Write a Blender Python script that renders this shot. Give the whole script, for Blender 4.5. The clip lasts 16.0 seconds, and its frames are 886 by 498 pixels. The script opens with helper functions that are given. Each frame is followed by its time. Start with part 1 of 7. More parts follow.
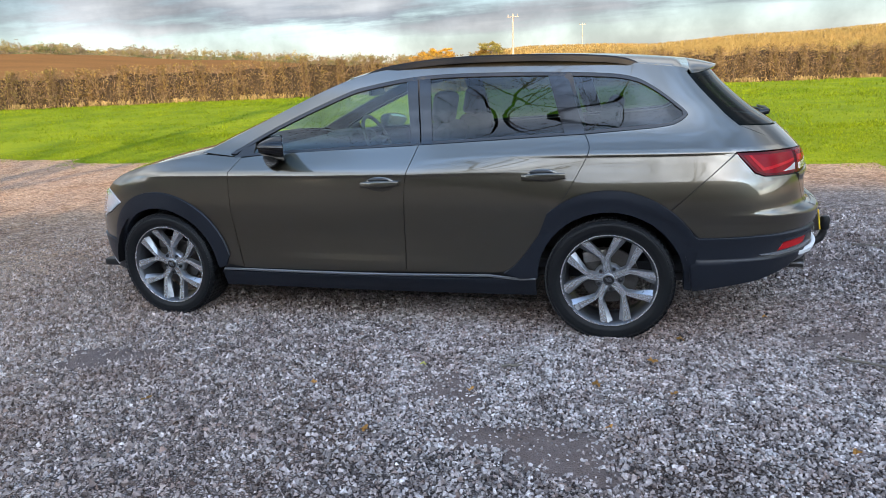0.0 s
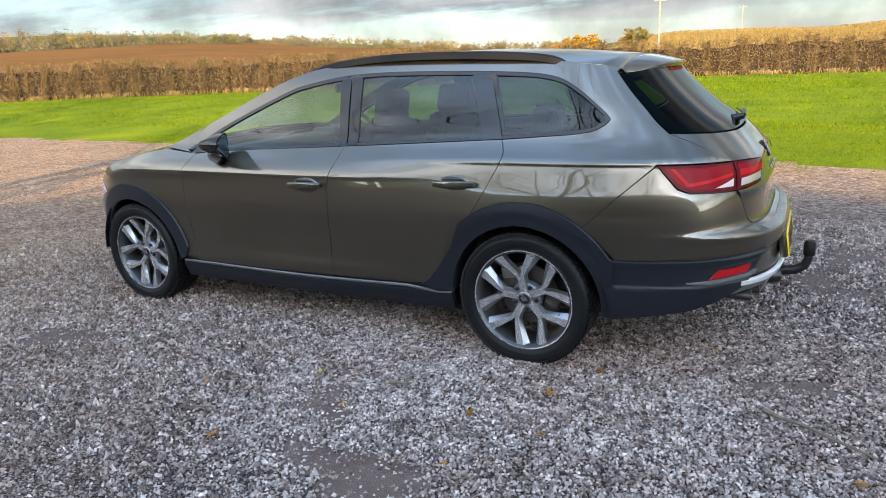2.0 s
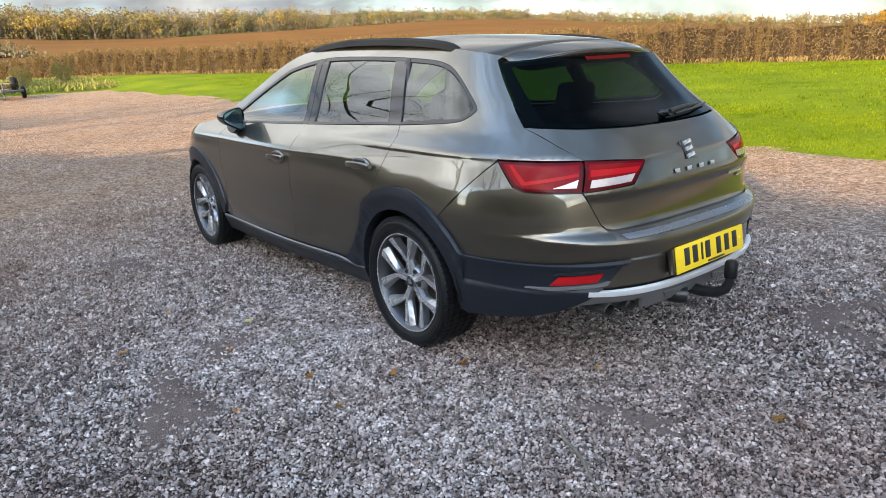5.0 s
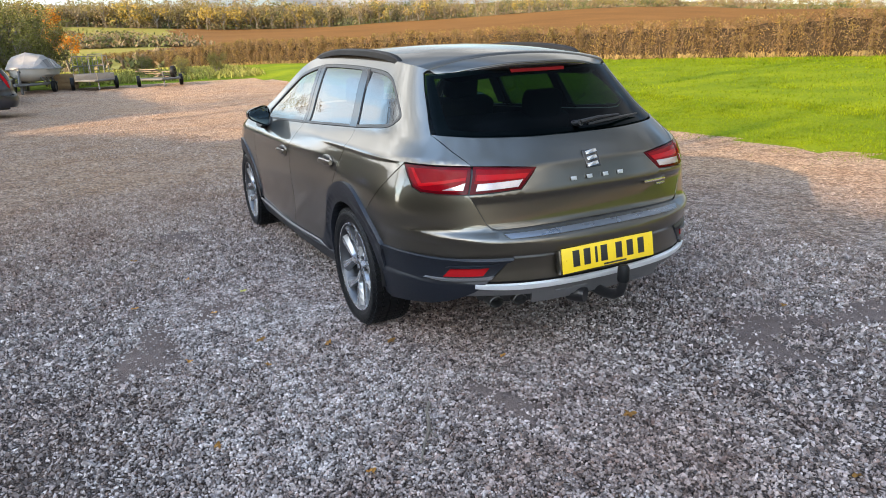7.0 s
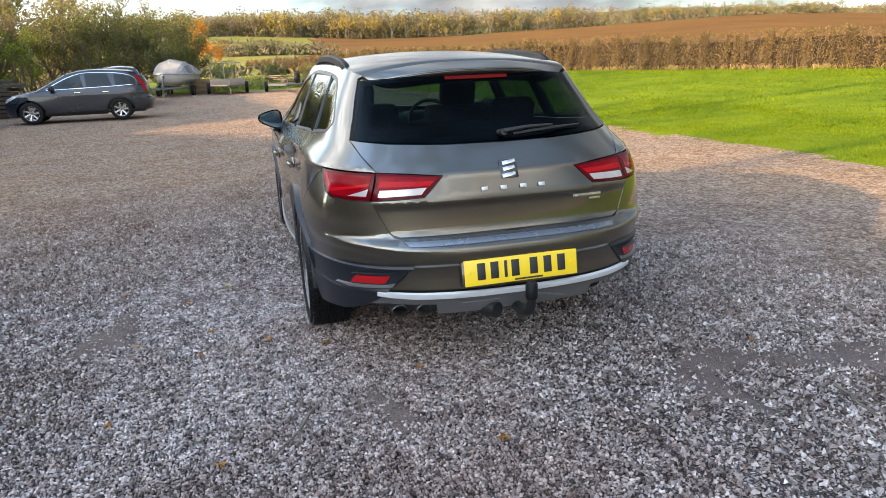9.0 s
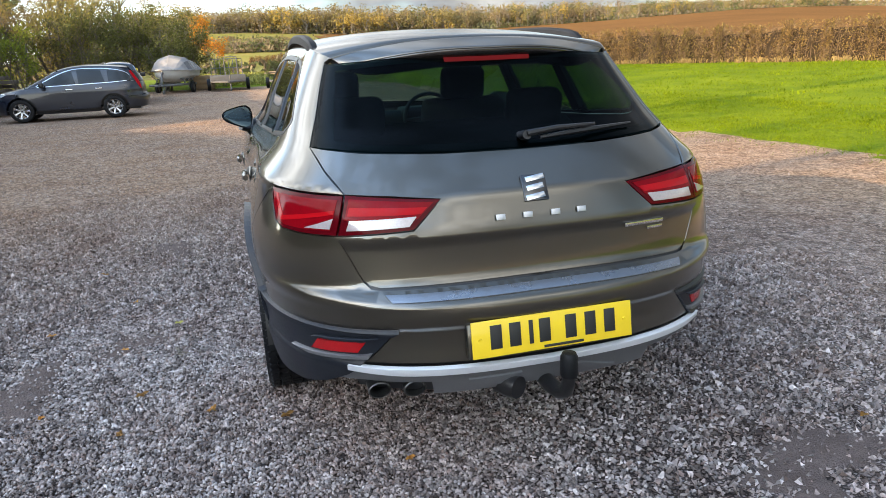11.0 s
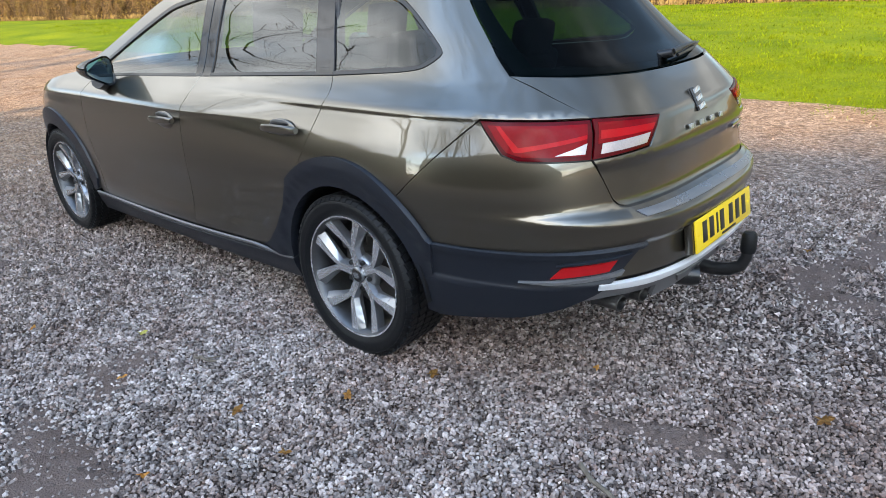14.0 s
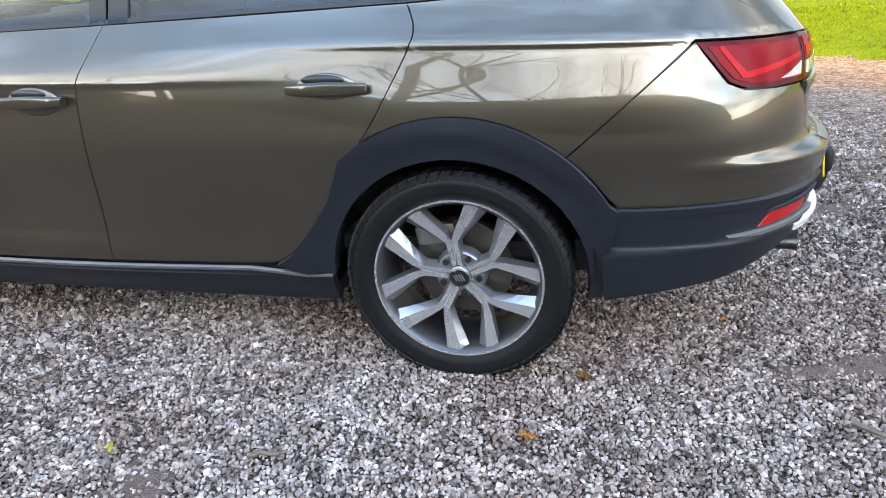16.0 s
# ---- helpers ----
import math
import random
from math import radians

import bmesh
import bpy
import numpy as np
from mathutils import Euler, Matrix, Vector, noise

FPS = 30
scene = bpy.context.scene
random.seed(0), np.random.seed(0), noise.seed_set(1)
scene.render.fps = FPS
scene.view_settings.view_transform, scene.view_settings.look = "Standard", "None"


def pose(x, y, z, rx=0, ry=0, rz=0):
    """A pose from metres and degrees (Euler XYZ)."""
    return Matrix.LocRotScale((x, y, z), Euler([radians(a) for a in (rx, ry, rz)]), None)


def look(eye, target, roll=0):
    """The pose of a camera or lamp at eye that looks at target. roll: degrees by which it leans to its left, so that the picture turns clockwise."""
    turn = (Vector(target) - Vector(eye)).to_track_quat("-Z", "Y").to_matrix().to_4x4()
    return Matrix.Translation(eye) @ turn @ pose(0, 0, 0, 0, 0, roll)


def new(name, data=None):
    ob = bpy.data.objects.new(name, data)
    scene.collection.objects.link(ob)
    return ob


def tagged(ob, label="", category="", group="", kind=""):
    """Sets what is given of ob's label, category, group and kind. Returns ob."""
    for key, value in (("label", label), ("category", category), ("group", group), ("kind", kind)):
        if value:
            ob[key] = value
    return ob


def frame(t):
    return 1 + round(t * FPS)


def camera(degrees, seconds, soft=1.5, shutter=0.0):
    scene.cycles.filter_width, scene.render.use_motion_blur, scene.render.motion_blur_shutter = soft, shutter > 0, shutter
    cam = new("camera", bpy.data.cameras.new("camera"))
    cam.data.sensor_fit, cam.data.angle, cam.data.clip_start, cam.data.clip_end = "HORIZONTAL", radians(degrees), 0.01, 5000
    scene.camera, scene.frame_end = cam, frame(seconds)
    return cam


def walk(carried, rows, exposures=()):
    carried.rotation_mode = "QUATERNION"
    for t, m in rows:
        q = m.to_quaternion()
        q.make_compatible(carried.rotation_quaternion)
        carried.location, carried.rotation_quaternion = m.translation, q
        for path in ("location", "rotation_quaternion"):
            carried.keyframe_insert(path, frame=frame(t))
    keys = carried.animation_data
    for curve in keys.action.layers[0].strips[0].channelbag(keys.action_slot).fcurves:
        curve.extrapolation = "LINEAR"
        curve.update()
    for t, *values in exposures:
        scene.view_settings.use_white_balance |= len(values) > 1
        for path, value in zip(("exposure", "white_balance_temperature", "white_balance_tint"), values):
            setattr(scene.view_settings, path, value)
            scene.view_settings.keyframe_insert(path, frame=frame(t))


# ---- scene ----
cam = camera(67.4, 16.0, soft=0.9)
PATH = [
    (0, (0.144, -4.145, 1.384), (-0.422, -2.297, 0.868), -3.0),
    (0.5, (0.402, -4.073, 1.39), (-0.237, -2.251, 0.866), -3.1),
    (1, (0.622, -3.823, 1.388), (-0.109, -2.04, 0.851), -3.1),
    (1.5, (0.872, -3.666, 1.365), (0.028, -1.933, 0.832), -3.2),
    (2, (1.112, -3.555, 1.384), (0.169, -1.873, 0.854), -3.1),
    (2.5, (1.305, -3.325, 1.392), (0.262, -1.711, 0.84), -3.0),
    (3, (1.519, -3.155, 1.379), (0.389, -1.603, 0.82), -2.9),
    (3.5, (1.747, -3.067, 1.369), (0.535, -1.58, 0.802), -3.0),
    (4, (1.944, -2.896, 1.364), (0.632, -1.502, 0.786), -2.9),
    (4.5, (2.177, -2.696, 1.37), (0.755, -1.417, 0.786), -2.9),
    (4.7, (2.3, -2.639, 1.349), (0.838, -1.4, 0.777), -2.8),
    (6.8, (3.234, -2.021, 1.425), (1.543, -1.122, 0.848), -2.5),
    (7, (3.289, -1.942, 1.42), (1.572, -1.09, 0.848), -2.5),
    (7.5, (3.36, -1.703, 1.402), (1.602, -0.943, 0.827), -2.4),
    (8, (3.473, -1.483, 1.404), (1.679, -0.809, 0.831), -2.4),
    (8.5, (3.605, -1.304, 1.399), (1.781, -0.704, 0.839), -2.4),
    (9, (3.61, -1.067, 1.375), (1.754, -0.547, 0.84), -2.2),
    (9.2, (3.543, -0.956, 1.371), (1.679, -0.459, 0.842), -2.1),
    (11.3, (2.747, -0.797, 1.308), (0.892, -0.292, 0.759), -2.6),
    (11.5, (2.778, -0.927, 1.311), (0.931, -0.385, 0.767), -2.5),
    (12, (2.685, -1.201, 1.309), (0.928, -0.437, 0.736), -2.6),
    (12.5, (2.497, -1.438, 1.315), (0.832, -0.507, 0.713), -2.6),
    (13, (2.414, -1.773, 1.33), (0.894, -0.647, 0.68), -2.7),
    (13.5, (2.156, -2.056, 1.329), (0.808, -0.762, 0.616), -2.7),
    (14, (1.819, -2.327, 1.304), (0.562, -0.945, 0.588), -2.7),
    (14.5, (1.487, -2.465, 1.277), (0.304, -1.022, 0.556), -2.8),
    (15, (1.049, -2.495, 1.235), (0.029, -0.942, 0.497), -2.7),
    (15.5, (0.684, -2.554, 1.214), (-0.041, -0.865, 0.427), -2.6),
    (16, (0.335, -2.473, 1.164), (-0.073, -0.695, 0.345), -2.5),
]
EXPOSURE = [(0, 0.84, 6450, 9), (1.5, 0.86, 6700, 8), (3.5, 0.90, 6900, 8), (7, 0.94, 6950, 9), (9, 0.94, 7000, 9), (12.5, 0.90, 6850, 8), (14.5, 1.12, 6900, 8), (16, 1.48, 7150, 9)]
walk(cam, [(t, look(eye, target, roll)) for t, eye, target, roll in PATH], EXPOSURE)

# ---- world and sun ----
SUN_AZ, SUN_EL = radians(160.0), radians(17.5)      # clockwise from +y: behind the first view, towards +x
to_sun = Vector((math.sin(SUN_AZ) * math.cos(SUN_EL), math.cos(SUN_AZ) * math.cos(SUN_EL), math.sin(SUN_EL)))
world = bpy.data.worlds.new("sky")
scene.world = world
world.use_nodes = True
wn, wl = world.node_tree.nodes, world.node_tree.links
wn.clear()
sky = wn.new("ShaderNodeTexSky")
sky.sky_type, sky.sun_disc = "NISHITA", False
sky.sun_elevation, sky.sun_rotation = SUN_EL, SUN_AZ
sky.air_density, sky.dust_density, sky.ozone_density = 1.0, 0.6, 1.6
coord = wn.new("ShaderNodeTexCoord")
sep = wn.new("ShaderNodeSeparateXYZ")
wl.new(coord.outputs["Generated"], sep.inputs[0])
# flat cloud deck: the direction is laid on a plane overhead
low = wn.new("ShaderNodeMath"); low.operation = "MAXIMUM"; low.inputs[1].default_value = 0.03
wl.new(sep.outputs["Z"], low.inputs[0])
lift = wn.new("ShaderNodeMath"); lift.operation = "ADD"; lift.inputs[1].default_value = 0.10
wl.new(low.outputs[0], lift.inputs[0])
div = wn.new("ShaderNodeVectorMath"); div.operation = "DIVIDE"
comb = wn.new("ShaderNodeCombineXYZ")
for k in range(3):
    wl.new(lift.outputs[0], comb.inputs[k])
wl.new(coord.outputs["Generated"], div.inputs[0])
wl.new(comb.outputs[0], div.inputs[1])
mapn = wn.new("ShaderNodeMapping")
mapn.inputs["Location"].default_value = (3.1, 0.4, 0.0)
mapn.inputs["Scale"].default_value = (0.24, 0.34, 0.0)
wl.new(div.outputs[0], mapn.inputs[0])
cl = wn.new("ShaderNodeTexNoise")
cl.inputs["Scale"].default_value, cl.inputs["Detail"].default_value, cl.inputs["Roughness"].default_value = 1.3, 9, 0.58
wl.new(mapn.outputs[0], cl.inputs["Vector"])
cover = wn.new("ShaderNodeMapRange")
cover.inputs["From Min"].default_value, cover.inputs["From Max"].default_value = 0.36, 0.52
wl.new(cl.outputs["Fac"], cover.inputs["Value"])
cl2 = wn.new("ShaderNodeTexNoise")
cl2.inputs["Scale"].default_value, cl2.inputs["Detail"].default_value = 2.6, 6
wl.new(mapn.outputs[0], cl2.inputs["Vector"])
shade = wn.new("ShaderNodeValToRGB")
shade.color_ramp.elements[0].position, shade.color_ramp.elements[0].color = 0.35, (1.7, 2.1, 2.8, 1)
shade.color_ramp.elements[1].position, shade.color_ramp.elements[1].color = 0.68, (7.2, 7.4, 7.6, 1)
wl.new(cl2.outputs["Fac"], shade.inputs[0])
# the deck breaks up overhead and lets blue through
gap = wn.new("ShaderNodeMapRange")
gap.interpolation_type = "SMOOTHSTEP"
gap.inputs["From Min"].default_value, gap.inputs["From Max"].default_value = 0.50, 0.86
gap.inputs["To Min"].default_value, gap.inputs["To Max"].default_value = 1.0, 0.06
wl.new(sep.outputs["Z"], gap.inputs["Value"])
thin = wn.new("ShaderNodeMath"); thin.operation = "MULTIPLY"
wl.new(cover.outputs[0], thin.inputs[0]); wl.new(gap.outputs[0], thin.inputs[1])
# below the deck a clear strip over the horizon, its upper edge ragged
edge = wn.new("ShaderNodeMath"); edge.operation = "MULTIPLY_ADD"
edge.inputs[1].default_value, edge.inputs[2].default_value = 0.16, -0.08
wl.new(cl.outputs["Fac"], edge.inputs[0])
rag = wn.new("ShaderNodeMath"); rag.operation = "ADD"
wl.new(sep.outputs["Z"], rag.inputs[0]); wl.new(edge.outputs[0], rag.inputs[1])
strip = wn.new("ShaderNodeMapRange"); strip.interpolation_type = "SMOOTHSTEP"
strip.inputs["From Min"].default_value, strip.inputs["From Max"].default_value = 0.055, 0.085
strip.inputs["To Min"].default_value = 0.12
wl.new(rag.outputs[0], strip.inputs["Value"])
over = wn.new("ShaderNodeMath"); over.operation = "MULTIPLY"
wl.new(thin.outputs[0], over.inputs[0]); wl.new(strip.outputs[0], over.inputs[1])
haze = wn.new("ShaderNodeMix"); haze.data_type = "RGBA"
hz = wn.new("ShaderNodeMapRange")
hz.inputs["From Max"].default_value, hz.inputs["To Min"].default_value, hz.inputs["To Max"].default_value = 0.20, 0.75, 0.0
wl.new(sep.outputs["Z"], hz.inputs["Value"]); wl.new(hz.outputs[0], haze.inputs["Factor"])
clear = wn.new("ShaderNodeVectorMath"); clear.operation = "SCALE"; clear.inputs["Scale"].default_value = 2.1
wl.new(sky.outputs[0], clear.inputs[0])
wl.new(clear.outputs[0], haze.inputs["A"])
haze.inputs["B"].default_value = (4.3, 5.0, 6.3, 1)
mix = wn.new("ShaderNodeMix"); mix.data_type = "RGBA"
wl.new(over.outputs[0], mix.inputs["Factor"])
wl.new(haze.outputs["Result"], mix.inputs["A"])
wl.new(shade.outputs[0], mix.inputs["B"])
# the deck is brighter overhead and towards the sun, greyer over the far horizon
dot = wn.new("ShaderNodeVectorMath"); dot.operation = "DOT_PRODUCT"
dot.inputs[1].default_value = (0.12, -0.87, 0.45)
wl.new(coord.outputs["Generated"], dot.inputs[0])
glow = wn.new("ShaderNodeMapRange")
glow.interpolation_type = "SMOOTHSTEP"
glow.inputs["From Min"].default_value, glow.inputs["From Max"].default_value = -0.40, 0.96
glow.inputs["To Min"].default_value, glow.inputs["To Max"].default_value = 0.50, 3.6
wl.new(dot.outputs["Value"], glow.inputs["Value"])
# heaped clouds a fist or two wide
heap = wn.new("ShaderNodeTexNoise")
heap.inputs["Scale"].default_value, heap.inputs["Detail"].default_value, heap.inputs["Roughness"].default_value = 4.2, 7, 0.55
wl.new(coord.outputs["Generated"], heap.inputs["Vector"])
lump = wn.new("ShaderNodeMapRange"); lump.interpolation_type = "SMOOTHSTEP"
lump.inputs["From Min"].default_value, lump.inputs["From Max"].default_value = 0.38, 0.62
lump.inputs["To Min"].default_value, lump.inputs["To Max"].default_value = 0.72, 1.32
wl.new(heap.outputs["Fac"], lump.inputs["Value"])
lit = wn.new("ShaderNodeMath"); lit.operation = "MULTIPLY"
wl.new(glow.outputs[0], lit.inputs[0]); wl.new(lump.outputs[0], lit.inputs[1])
# deeper blue overhead
deepen = wn.new("ShaderNodeMapRange"); deepen.interpolation_type = "SMOOTHSTEP"
deepen.inputs["From Min"].default_value, deepen.inputs["From Max"].default_value = 0.45, 0.92
deepen.inputs["To Min"].default_value, deepen.inputs["To Max"].default_value = 1.0, 0.85
wl.new(sep.outputs["Z"], deepen.inputs["Value"])
dimmed = wn.new("ShaderNodeMath"); dimmed.operation = "MULTIPLY"
wl.new(lit.outputs[0], dimmed.inputs[0]); wl.new(deepen.outputs[0], dimmed.inputs[1])
toned = wn.new("ShaderNodeVectorMath"); toned.operation = "SCALE"
wl.new(mix.outputs["Result"], toned.inputs[0]); wl.new(dimmed.outputs[0], toned.inputs["Scale"])
bg = wn.new("ShaderNodeBackground")
bg.inputs["Strength"].default_value = 0.122
wl.new(toned.outputs[0], bg.inputs[0])
wout = wn.new("ShaderNodeOutputWorld")
wl.new(bg.outputs[0], wout.inputs[0])

sun = new("sun", bpy.data.lights.new("sun", "SUN"))
sun.data.energy, sun.data.angle, sun.data.color = 6.6, radians(0.6), (1.0, 0.72, 0.43)
sun.matrix_world = look(to_sun * 60, (0, 0, 0))


# ---- materials ----
def material(name, colour, rough=0.5, metal=0.0, colour2=None, scale=4.0, fine=60.0, mix_amount=0.5, bump=0.0, bump_scale=80.0,
             coat=0.0, coat_rough=0.03, random_value=0.0, island=False, specular=0.5, rough_var=0.08, translucent=0.0):
    m = bpy.data.materials.new(name)
    m.use_nodes = True
    n, l = m.node_tree.nodes, m.node_tree.links
    p = n["Principled BSDF"]
    p.inputs["Roughness"].default_value, p.inputs["Metallic"].default_value = rough, metal
    p.inputs["Coat Weight"].default_value, p.inputs["Coat Roughness"].default_value = coat, coat_rough
    p.inputs["Specular IOR Level"].default_value = specular
    p.inputs["Coat IOR"].default_value = 1.75
    c2 = colour2 or tuple(c * 0.72 for c in colour)
    tc = n.new("ShaderNodeTexCoord")
    a, b = n.new("ShaderNodeTexNoise"), n.new("ShaderNodeTexNoise")
    a.inputs["Scale"].default_value, a.inputs["Detail"].default_value = scale, 5
    b.inputs["Scale"].default_value, b.inputs["Detail"].default_value = fine, 3
    l.new(tc.outputs["Object"], a.inputs["Vector"]); l.new(tc.outputs["Object"], b.inputs["Vector"])
    add = n.new("ShaderNodeMath"); add.operation = "ADD"
    l.new(a.outputs["Fac"], add.inputs[0]); l.new(b.outputs["Fac"], add.inputs[1])
    ramp = n.new("ShaderNodeMapRange")
    ramp.inputs["From Min"].default_value, ramp.inputs["From Max"].default_value = 0.7, 1.3
    ramp.inputs["To Max"].default_value = mix_amount
    l.new(add.outputs[0], ramp.inputs["Value"])
    mx = n.new("ShaderNodeMix"); mx.data_type = "RGBA"
    mx.inputs["A"].default_value, mx.inputs["B"].default_value = (*colour, 1), (*c2, 1)
    l.new(ramp.outputs[0], mx.inputs["Factor"])
    out = mx.outputs["Result"]
    if random_value:
        info = n.new("ShaderNodeNewGeometry" if island else "ShaderNodeObjectInfo")
        hsv = n.new("ShaderNodeHueSaturation")
        mr = n.new("ShaderNodeMapRange")
        mr.inputs["To Min"].default_value, mr.inputs["To Max"].default_value = 1 - random_value, 1 + random_value
        l.new(info.outputs["Random Per Island" if island else "Random"], mr.inputs["Value"])
        l.new(mr.outputs[0], hsv.inputs["Value"]); l.new(out, hsv.inputs["Color"])
        out = hsv.outputs[0]
    l.new(out, p.inputs["Base Color"])
    rr = n.new("ShaderNodeMapRange")
    rr.inputs["To Min"].default_value, rr.inputs["To Max"].default_value = max(0.0, rough - rough_var), min(1.0, rough + rough_var)
    l.new(a.outputs["Fac"], rr.inputs["Value"]); l.new(rr.outputs[0], p.inputs["Roughness"])
    if bump:
        bn, bt = n.new("ShaderNodeBump"), n.new("ShaderNodeTexNoise")
        bt.inputs["Scale"].default_value, bt.inputs["Detail"].default_value = bump_scale, 4
        l.new(tc.outputs["Object"], bt.inputs["Vector"])
        bn.inputs["Strength"].default_value, bn.inputs["Distance"].default_value = min(1.0, bump), 0.01
        l.new(bt.outputs["Fac"], bn.inputs["Height"]); l.new(bn.outputs[0], p.inputs["Normal"])
    if translucent:
        tr, ms = n.new("ShaderNodeBsdfTranslucent"), n.new("ShaderNodeMixShader")
        l.new(out, tr.inputs[0]); ms.inputs[0].default_value = translucent
        l.new(p.outputs[0], ms.inputs[1]); l.new(tr.outputs[0], ms.inputs[2])
        l.new(ms.outputs[0], n["Material Output"].inputs[0])
    return m


def glass_material(name, tint, gloss=1.0, power=4.0):
    """A pane: clear tint straight through, mirror by Fresnel."""
    m = bpy.data.materials.new(name)
    m.use_nodes = True
    n, l = m.node_tree.nodes, m.node_tree.links
    n.remove(n["Principled BSDF"])
    tr, gl, ms, lw, pw, fr = (n.new(k) for k in ("ShaderNodeBsdfTransparent", "ShaderNodeBsdfGlossy", "ShaderNodeMixShader", "ShaderNodeLayerWeight", "ShaderNodeMath", "ShaderNodeMapRange"))
    tr.inputs[0].default_value, gl.inputs["Roughness"].default_value = (*tint, 1), 0.0
    lw.inputs["Blend"].default_value = 0.5
    pw.operation, pw.inputs[1].default_value = "POWER", power
    fr.inputs["To Min"].default_value, fr.inputs["To Max"].default_value = 0.11 * gloss, 1.0
    l.new(lw.outputs["Facing"], pw.inputs[0]); l.new(pw.outputs[0], fr.inputs["Value"])
    l.new(fr.outputs[0], ms.inputs[0]); l.new(tr.outputs[0], ms.inputs[1]); l.new(gl.outputs[0], ms.inputs[2])
    l.new(ms.outputs[0], n["Material Output"].inputs[0])
    return m


M = {}
M["paint"] = material("bronze_grey_paint", (0.094, 0.082, 0.061), 0.30, 0.85, (0.086, 0.075, 0.056), 2.0, 900, 0.6, coat=1.0, coat_rough=0.02, rough_var=0.03)
M["cladding"] = material("dark_grey_plastic", (0.0085, 0.0105, 0.0155), 0.38, 0, (0.0115, 0.014, 0.020), 3, 300, 0.6, bump=0.06, bump_scale=700, specular=0.34)
M["black"] = material("black_trim", (0.012, 0.012, 0.013), 0.35, 0, None, 5, 200, 0.5)
M["gloss_black"] = material("gloss_black", (0.009, 0.009, 0.010), 0.10, 0, None, 5, 200, 0.5, coat=0.6, rough_var=0.02)
M["rubber"] = material("tyre_rubber", (0.0045, 0.005, 0.006), 0.50, 0, (0.008, 0.0085, 0.0095), 7, 160, 0.6, bump=0.18, bump_scale=260, specular=0.22)
M["alloy"] = material("machined_alloy", (0.66, 0.675, 0.70), 0.26, 0.85, (0.54, 0.555, 0.58), 14, 300, 0.6, rough_var=0.06)
M["alloy_grey"] = material("grey_alloy", (0.34, 0.35, 0.37), 0.30, 0.80, (0.26, 0.265, 0.28), 12, 220, 0.7)
M["steel"] = material("steel", (0.35, 0.34, 0.33), 0.38, 0.9, (0.22, 0.19, 0.16), 12, 140, 0.8)
M["disc"] = material("worn_brake_steel", (0.13, 0.125, 0.12), 0.40, 0.8, (0.09, 0.08, 0.07), 12, 140, 0.8)
M["chrome"] = material("chrome", (0.78, 0.79, 0.80), 0.10, 1.0, (0.70, 0.71, 0.72), 8, 200, 0.5, rough_var=0.03)
M["silver"] = material("satin_silver", (0.58, 0.59, 0.61), 0.30, 0.75, (0.50, 0.51, 0.53), 6, 250, 0.6)
M["barrel"] = material("rim_barrel", (0.11, 0.113, 0.12), 0.36, 0.75, (0.07, 0.07, 0.074), 9, 160, 0.7)
M["skid_silver"] = material("pale_silver_paint", (0.72, 0.73, 0.75), 0.34, 0.35, (0.64, 0.65, 0.67), 6, 250, 0.6)
M["rail"] = material("matt_black_rail", (0.006, 0.006, 0.007), 0.5, 0, None, 6, 200, 0.5, specular=0.22)
M["pillar"] = material("satin_black_pillar", (0.006, 0.0065, 0.008), 0.05, 0, None, 6, 200, 0.5, specular=0.5, rough_var=0.02)
M["skid"] = material("grey_skid_paint", (0.17, 0.17, 0.175), 0.38, 0.5, (0.13, 0.13, 0.135), 5, 200, 0.6)
M["lens_red"] = material("red_lens", (0.200, 0.002, 0.006), 0.08, 0, (0.15, 0.002, 0.005), 5, 90, 0.6, rough_var=0.02, specular=0.10)
M["lens_bright"] = material("bright_red_lens", (0.40, 0.005, 0.009), 0.08, 0, (0.32, 0.004, 0.008), 9, 200, 0.6, rough_var=0.02, specular=0.12)
M["lens_dark"] = material("dark_red_bezel", (0.085, 0.002, 0.005), 0.10, 0, None, 5, 90, 0.6, rough_var=0.02, specular=0.12)
M["lens_white"] = material("clear_white_lens", (0.50, 0.43, 0.42), 0.12, 0.2, (0.36, 0.30, 0.30), 12, 180, 0.7, coat=1.0, rough_var=0.03)
M["lamp_clear"] = material("headlamp_clear", (0.62, 0.66, 0.70), 0.10, 0.25, (0.42, 0.45, 0.49), 9, 90, 0.7, coat=1.0, rough_var=0.03)
M["yellow"] = material("yellow_plate", (0.80, 0.55, 0.02), 0.35, 0, (0.74, 0.50, 0.02), 12, 200, 0.5, coat=0.3)
M["ink"] = material("black_print", (0.02, 0.02, 0.02), 0.4)
M["cloth"] = material("dark_seat_cloth", (0.030, 0.031, 0.035), 0.9, 0, (0.045, 0.046, 0.05), 9, 300, 0.6, bump=0.2, bump_scale=500)
M["trim_grey"] = material("pale_roof_lining", (0.42, 0.41, 0.39), 0.9, 0, (0.36, 0.35, 0.34), 6, 300, 0.5)
M["dash"] = material("dash_plastic", (0.028, 0.028, 0.030), 0.6, 0, None, 9, 300, 0.5, bump=0.1, bump_scale=500)
M["glass"] = glass_material("window_glass", (0.66, 0.79, 0.74), 0.45, 3.1)
M["privacy"] = glass_material("privacy_glass", (0.24, 0.35, 0.33), 0.45, 3.0)
M["rear_glass"] = glass_material("rear_privacy_glass", (0.09, 0.165, 0.165), 0.05, 5.2)
